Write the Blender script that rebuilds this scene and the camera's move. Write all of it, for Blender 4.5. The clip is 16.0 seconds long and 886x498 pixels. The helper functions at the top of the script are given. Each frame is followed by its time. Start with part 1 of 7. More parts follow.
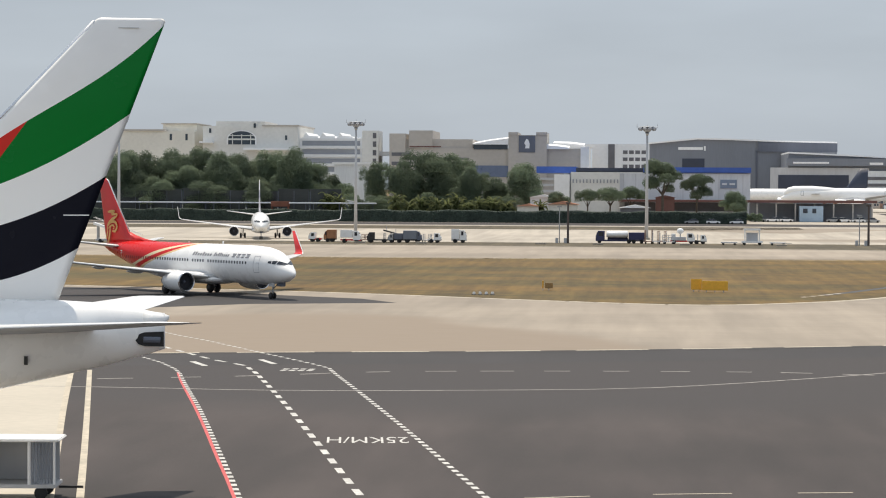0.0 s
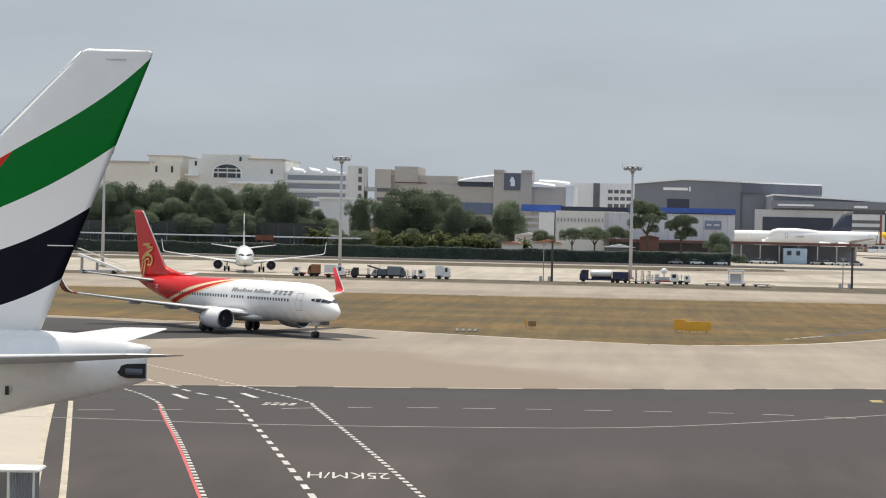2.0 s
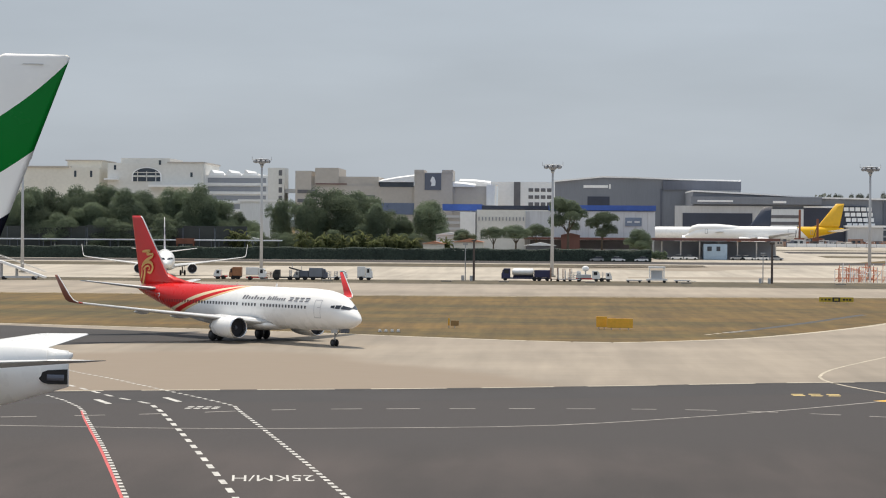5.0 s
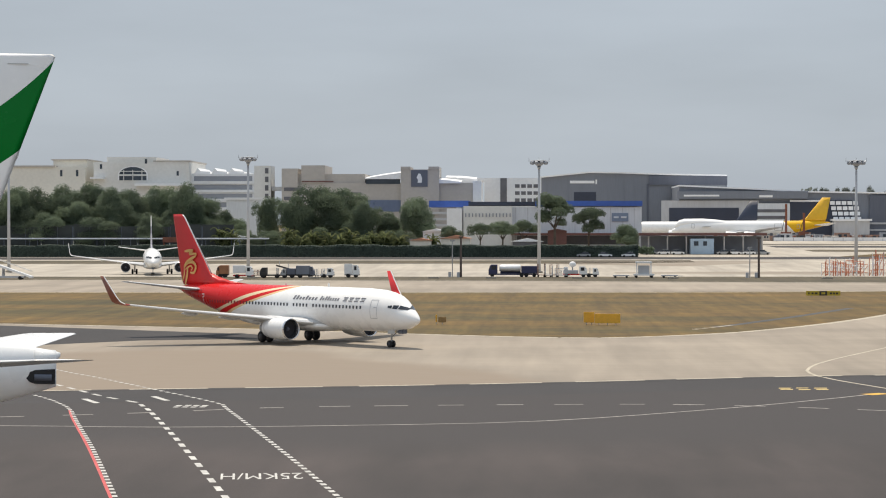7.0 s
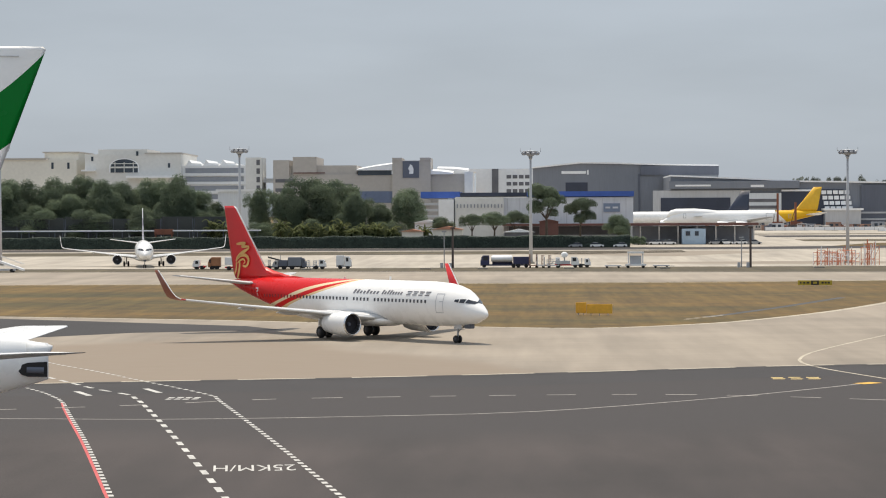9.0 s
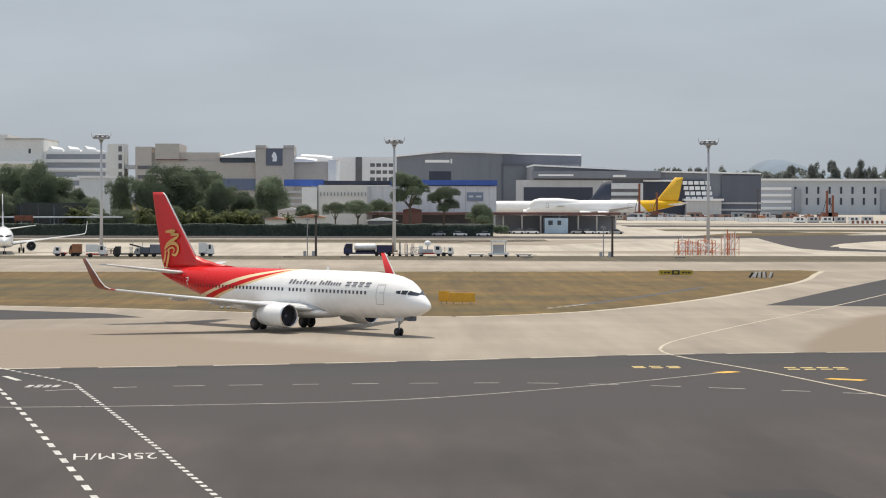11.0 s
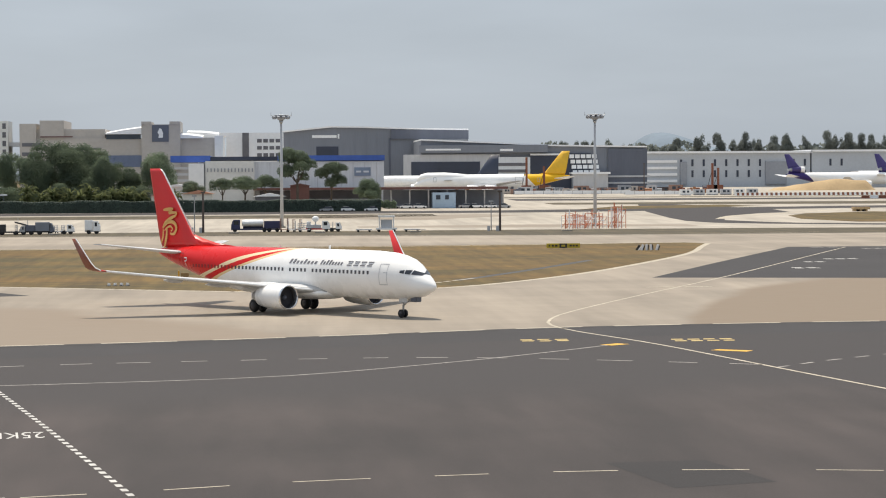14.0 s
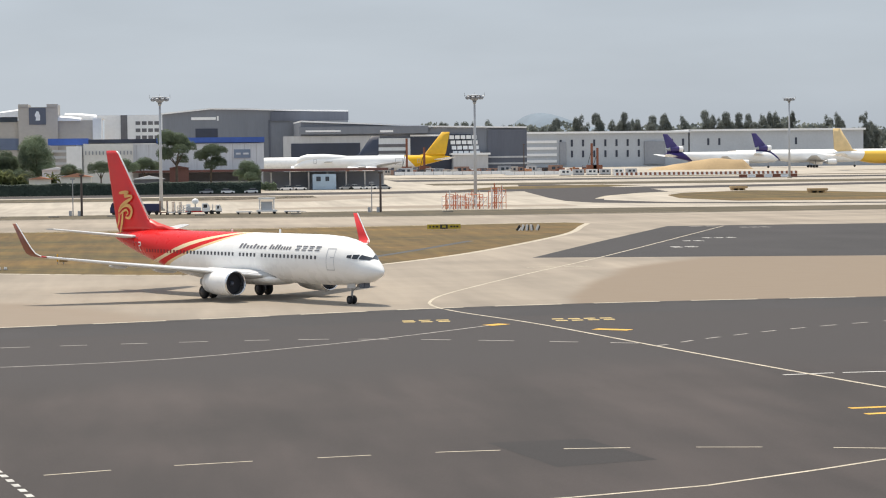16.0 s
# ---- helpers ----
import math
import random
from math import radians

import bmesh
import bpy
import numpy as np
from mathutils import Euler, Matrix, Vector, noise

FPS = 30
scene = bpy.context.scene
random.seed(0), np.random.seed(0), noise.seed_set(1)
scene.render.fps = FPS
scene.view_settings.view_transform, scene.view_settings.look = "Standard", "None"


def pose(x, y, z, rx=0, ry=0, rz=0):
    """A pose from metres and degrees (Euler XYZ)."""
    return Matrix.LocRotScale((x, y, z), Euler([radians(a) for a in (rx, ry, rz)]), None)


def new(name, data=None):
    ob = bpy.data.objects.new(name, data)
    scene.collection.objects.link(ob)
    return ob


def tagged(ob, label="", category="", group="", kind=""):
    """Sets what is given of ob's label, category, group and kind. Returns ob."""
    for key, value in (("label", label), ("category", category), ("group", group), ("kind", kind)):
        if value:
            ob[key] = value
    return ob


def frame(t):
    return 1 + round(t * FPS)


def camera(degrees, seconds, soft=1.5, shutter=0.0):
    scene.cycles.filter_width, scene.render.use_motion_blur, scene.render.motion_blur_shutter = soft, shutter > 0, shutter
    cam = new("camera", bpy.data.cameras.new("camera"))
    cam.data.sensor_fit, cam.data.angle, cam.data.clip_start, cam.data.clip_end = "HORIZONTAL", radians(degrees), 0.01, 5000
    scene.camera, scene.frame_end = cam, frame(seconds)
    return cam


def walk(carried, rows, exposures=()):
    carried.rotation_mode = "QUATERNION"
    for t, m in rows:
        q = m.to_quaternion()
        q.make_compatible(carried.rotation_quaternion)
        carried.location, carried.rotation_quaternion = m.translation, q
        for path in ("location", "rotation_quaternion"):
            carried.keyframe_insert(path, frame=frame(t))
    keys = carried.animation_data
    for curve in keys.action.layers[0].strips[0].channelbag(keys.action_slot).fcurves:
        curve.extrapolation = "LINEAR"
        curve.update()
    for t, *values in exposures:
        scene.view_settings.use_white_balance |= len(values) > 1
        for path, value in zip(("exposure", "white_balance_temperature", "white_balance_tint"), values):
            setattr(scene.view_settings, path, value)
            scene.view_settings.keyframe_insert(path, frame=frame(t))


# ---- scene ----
from mathutils.geometry import tessellate_polygon

# ---------------------------------------------------------------- camera
EYE = 11.57
BASE = 0.0  # stops
cam = camera(21.765, 16.0, soft=1.1)
# seconds, turn to the right, tilt up, lean
AIM = [
    (0, -4.799, -1.506, 0.315), (0.5, -5.395, -1.221, 0.652), (1, -5.602, -1.273, 0.272),
    (1.5, -4.548, -0.968, 0.505), (2, -4.415, -0.594, 1.234), (2.5, -2.547, -0.447, 1.464),
    (3, -2.559, -0.565, 0.893), (3.5, -2.446, -0.594, 0.742), (3.7, -2.572, -0.579, 0.511),
    (5.8, -2.306, -0.540, 0.259), (6, -1.847, -0.454, 0.419), (6.5, -2.210, -0.633, -0.102),
    (7, -2.141, -0.642, -0.025), (7.5, -2.148, -0.738, -0.115), (8, -1.943, -0.873, -0.176),
    (8.2, -2.084, -0.803, -0.211), (10.3, -0.532, -1.101, -0.074), (10.5, -0.083, -1.132, 0.042),
    (11, 1.461, -1.161, 0.103), (11.5, 2.447, -1.064, 0.244), (12, 2.849, -0.975, 0.280),
    (12.5, 3.970, -1.120, -0.050), (13, 3.725, -1.251, -0.094), (13.5, 4.066, -1.405, -0.256),
    (14, 4.242, -1.791, -0.335), (14.5, 4.350, -1.706, -0.007), (15, 6.503, -2.047, -0.176),
    (15.5, 7.186, -2.382, -0.402), (16, 7.202, -2.282, -0.650),
]
walk(cam, [(t, pose(0, 0, EYE, 90 + up, 0, -turn) @ pose(0, 0, 0, 0, 0, lean)) for t, turn, up, lean in AIM],
     [(0, BASE + 0.03), (2, BASE - 0.04), (8, BASE - 0.05), (11, BASE - 0.04), (13.5, BASE + 0.01), (14.5, BASE + 0.06), (16, BASE + 0.13)])

# ---------------------------------------------------------------- light
SUN_ELEVATION, SUN_AZIMUTH = 69, 341      # degrees; azimuth clockwise from +Y
world = bpy.data.worlds.new("hazy_sky")
scene.world = world
world.use_nodes = True
wn, wl = world.node_tree.nodes, world.node_tree.links
sky = wn.new("ShaderNodeTexSky")
sky.sky_type, sky.sun_disc = "NISHITA", False
sky.sun_elevation, sky.sun_rotation = radians(SUN_ELEVATION), radians(SUN_AZIMUTH)
sky.air_density, sky.dust_density, sky.ozone_density = 1.0, 1.5, 1.0
dull = wn.new("ShaderNodeHueSaturation")
dull.inputs["Saturation"].default_value = 0.42
dull.inputs["Value"].default_value = 1.0
wl.new(sky.outputs[0], dull.inputs["Color"])
# thin high cloud, soft and wide
where = wn.new("ShaderNodeTexCoord")
spread = wn.new("ShaderNodeMapping")
spread.inputs["Scale"].default_value = (3.0, 3.0, 14.0)
veil = wn.new("ShaderNodeTexNoise")
veil.inputs["Scale"].default_value, veil.inputs["Detail"].default_value = 1.6, 5
band = wn.new("ShaderNodeMapRange")
band.inputs["From Min"].default_value, band.inputs["From Max"].default_value = 0.35, 0.7
band.inputs["To Min"].default_value, band.inputs["To Max"].default_value = 0.93, 1.06
tint = wn.new("ShaderNodeMix")
tint.data_type, tint.blend_type = "RGBA", "MULTIPLY"
tint.inputs["Factor"].default_value = 1.0
wl.new(where.outputs["Generated"], spread.inputs["Vector"])
wl.new(spread.outputs[0], veil.inputs["Vector"])
wl.new(veil.outputs[0], band.inputs["Value"])
haze = wn.new("ShaderNodeMix")
haze.data_type = "RGBA"
haze.inputs["Factor"].default_value = 0.72
haze.inputs[7].default_value = (4.65, 5.3, 6.1, 1)
wl.new(dull.outputs[0], haze.inputs[6])
wl.new(haze.outputs[2], tint.inputs[6])
wl.new(band.outputs[0], tint.inputs[7])
# the thin cloud is brighter high up, towards the sun
axis = wn.new("ShaderNodeSeparateXYZ")
wl.new(where.outputs["Generated"], axis.inputs[0])
rise = wn.new("ShaderNodeMapRange")
rise.interpolation_type = "SMOOTHSTEP"
rise.inputs["From Min"].default_value, rise.inputs["From Max"].default_value = 0.12, 0.6
rise.inputs["To Min"].default_value, rise.inputs["To Max"].default_value = 1.0, 1.42
wl.new(axis.outputs["Z"], rise.inputs["Value"])
bright = wn.new("ShaderNodeMix")
bright.data_type, bright.blend_type = "RGBA", "MULTIPLY"
bright.inputs["Factor"].default_value = 1.0
wl.new(tint.outputs[2], bright.inputs[6])
wl.new(rise.outputs[0], bright.inputs[7])
wl.new(bright.outputs[2], wn["Background"].inputs["Color"])
wn["Background"].inputs["Strength"].default_value = 0.10
sun = new("sun", bpy.data.lights.new("sun", "SUN"))
sun.data.energy, sun.data.angle, sun.data.color = 4.15, radians(0.6), (1.0, 0.89, 0.74)
sun.matrix_world = pose(0, 0, 300, 90 - SUN_ELEVATION, 0, 180 - SUN_AZIMUTH)
scene.view_settings.exposure = 0.0


# ---------------------------------------------------------------- materials
def mat(name, color, rough=0.6, metal=0.0, vary=0.12, scale=1.5, fine=0.06, fine_scale=25.0, bump=0.0, coat=0.0, emit=None,
        other=None, stretch=(1, 1, 1), per_thing=0.0):
    """A surface with two sizes of uneven tone, roughness that follows it, and fine relief."""
    m = bpy.data.materials.new(name)
    m.use_nodes = True
    nt, ln = m.node_tree.nodes, m.node_tree.links
    p = nt["Principled BSDF"]
    co = nt.new("ShaderNodeTexCoord")
    mp = nt.new("ShaderNodeMapping")
    mp.inputs["Scale"].default_value = stretch
    ln.new(co.outputs["Object"], mp.inputs["Vector"])
    big, small = nt.new("ShaderNodeTexNoise"), nt.new("ShaderNodeTexNoise")
    big.inputs["Scale"].default_value, big.inputs["Detail"].default_value = scale, 4
    small.inputs["Scale"].default_value, small.inputs["Detail"].default_value = fine_scale, 3
    for n in (big, small):
        ln.new(mp.outputs[0], n.inputs["Vector"])
    mix = nt.new("ShaderNodeMix")
    mix.data_type = "RGBA"
    c = Vector(color)
    far = Vector(other) if other else c * (1 - vary)
    mix.inputs[6].default_value = (*(far if other else c * (1 - vary)), 1)
    mix.inputs[7].default_value = (*(c if other else [min(1, v * (1 + vary)) for v in c]), 1)
    rng = nt.new("ShaderNodeMapRange")
    rng.inputs["From Min"].default_value, rng.inputs["From Max"].default_value = 0.3, 0.7
    ln.new(big.outputs[0], rng.inputs["Value"])
    ln.new(rng.outputs[0], mix.inputs["Factor"])
    mul = nt.new("ShaderNodeMix")
    mul.data_type, mul.blend_type = "RGBA", "MULTIPLY"
    mul.inputs["Factor"].default_value = 1.0
    fr = nt.new("ShaderNodeMapRange")
    fr.inputs["From Min"].default_value, fr.inputs["From Max"].default_value = 0.3, 0.7
    fr.inputs["To Min"].default_value, fr.inputs["To Max"].default_value = 1 - 2 * fine, 1.0
    ln.new(small.outputs[0], fr.inputs["Value"])
    ln.new(mix.outputs[2], mul.inputs[6])
    ln.new(fr.outputs[0], mul.inputs[7])
    last = mul.outputs[2]
    if per_thing:
        info = nt.new("ShaderNodeObjectInfo")
        pr = nt.new("ShaderNodeMapRange")
        pr.inputs["To Min"].default_value, pr.inputs["To Max"].default_value = 1 - per_thing, 1 + per_thing
        ln.new(info.outputs["Random"], pr.inputs["Value"])
        m3 = nt.new("ShaderNodeMix")
        m3.data_type, m3.blend_type = "RGBA", "MULTIPLY"
        m3.inputs["Factor"].default_value = 1.0
        ln.new(last, m3.inputs[6])
        ln.new(pr.outputs[0], m3.inputs[7])
        last = m3.outputs[2]
    ln.new(last, p.inputs["Base Color"])
    rr = nt.new("ShaderNodeMapRange")
    rr.inputs["To Min"].default_value, rr.inputs["To Max"].default_value = max(0.03, rough - 0.08), min(1, rough + 0.08)
    ln.new(small.outputs[0], rr.inputs["Value"])
    ln.new(rr.outputs[0], p.inputs["Roughness"])
    p.inputs["Metallic"].default_value = metal
    p.inputs["Coat Weight"].default_value = coat
    if bump:
        b = nt.new("ShaderNodeBump")
        b.inputs["Strength"].default_value, b.inputs["Distance"].default_value = bump, 0.05
        ln.new(small.outputs[0], b.inputs["Height"])
        ln.new(b.outputs[0], p.inputs["Normal"])
    if emit:
        p.inputs["Emission Color"].default_value, p.inputs["Emission Strength"].default_value = (*color, 1), emit
    return m


def curve_value(nt, ln, x, coeffs):
    """Nodes for a polynomial of the socket x, highest power first."""
    out = None
    for c in coeffs:
        n = nt.new("ShaderNodeMath")
        if out is None:
            n.operation = "MULTIPLY"
            n.inputs[0].default_value, n.inputs[1].default_value = c, 1.0
        else:
            n.operation = "MULTIPLY_ADD"
            ln.new(out, n.inputs[0])
            ln.new(x, n.inputs[1])
            n.inputs[2].default_value = c
        out = n.outputs[0]
    return out


def banded(name, base, layers, rough=0.3):
    """Paint in bands: layers of (axis_in, coeffs, axis_out, side, color): where side * (out - poly(in)) > 0 the colour covers what is below."""
    m = mat(name, base, rough, 0, 0.03, 0.25, 0.01, 0.9)
    m.node_tree.nodes["Principled BSDF"].inputs["Specular IOR Level"].default_value = 0.18
    nt, ln = m.node_tree.nodes, m.node_tree.links
    p = nt["Principled BSDF"]
    last = p.inputs["Base Color"].links[0].from_socket
    co = nt.new("ShaderNodeTexCoord")
    sep = nt.new("ShaderNodeSeparateXYZ")
    ln.new(co.outputs["Object"], sep.inputs[0])
    for tests, color in layers:
        mask = None
        for a, coeffs, b, side in tests:
            v = curve_value(nt, ln, sep.outputs[a], coeffs)
            d = nt.new("ShaderNodeMath")
            d.operation = "SUBTRACT"
            ln.new(sep.outputs[b], d.inputs[0])
            ln.new(v, d.inputs[1])
            g = nt.new("ShaderNodeMath")
            g.operation = "GREATER_THAN" if side > 0 else "LESS_THAN"
            ln.new(d.outputs[0], g.inputs[0])
            g.inputs[1].default_value = 0.0
            if mask is None:
                mask = g.outputs[0]
            else:
                mm = nt.new("ShaderNodeMath")
                mm.operation = "MULTIPLY"
                ln.new(mask, mm.inputs[0])
                ln.new(g.outputs[0], mm.inputs[1])
                mask = mm.outputs[0]
        mx = nt.new("ShaderNodeMix")
        mx.data_type = "RGBA"
        mx.inputs[7].default_value = (*color, 1)
        ln.new(last, mx.inputs[6])
        ln.new(mask, mx.inputs["Factor"])
        last = mx.outputs[2]
    ln.new(last, p.inputs["Base Color"])
    return m


RED, GOLD, WHITE = (0.64, 0.012, 0.012), (0.72, 0.42, 0.13), (0.90, 0.90, 0.89)
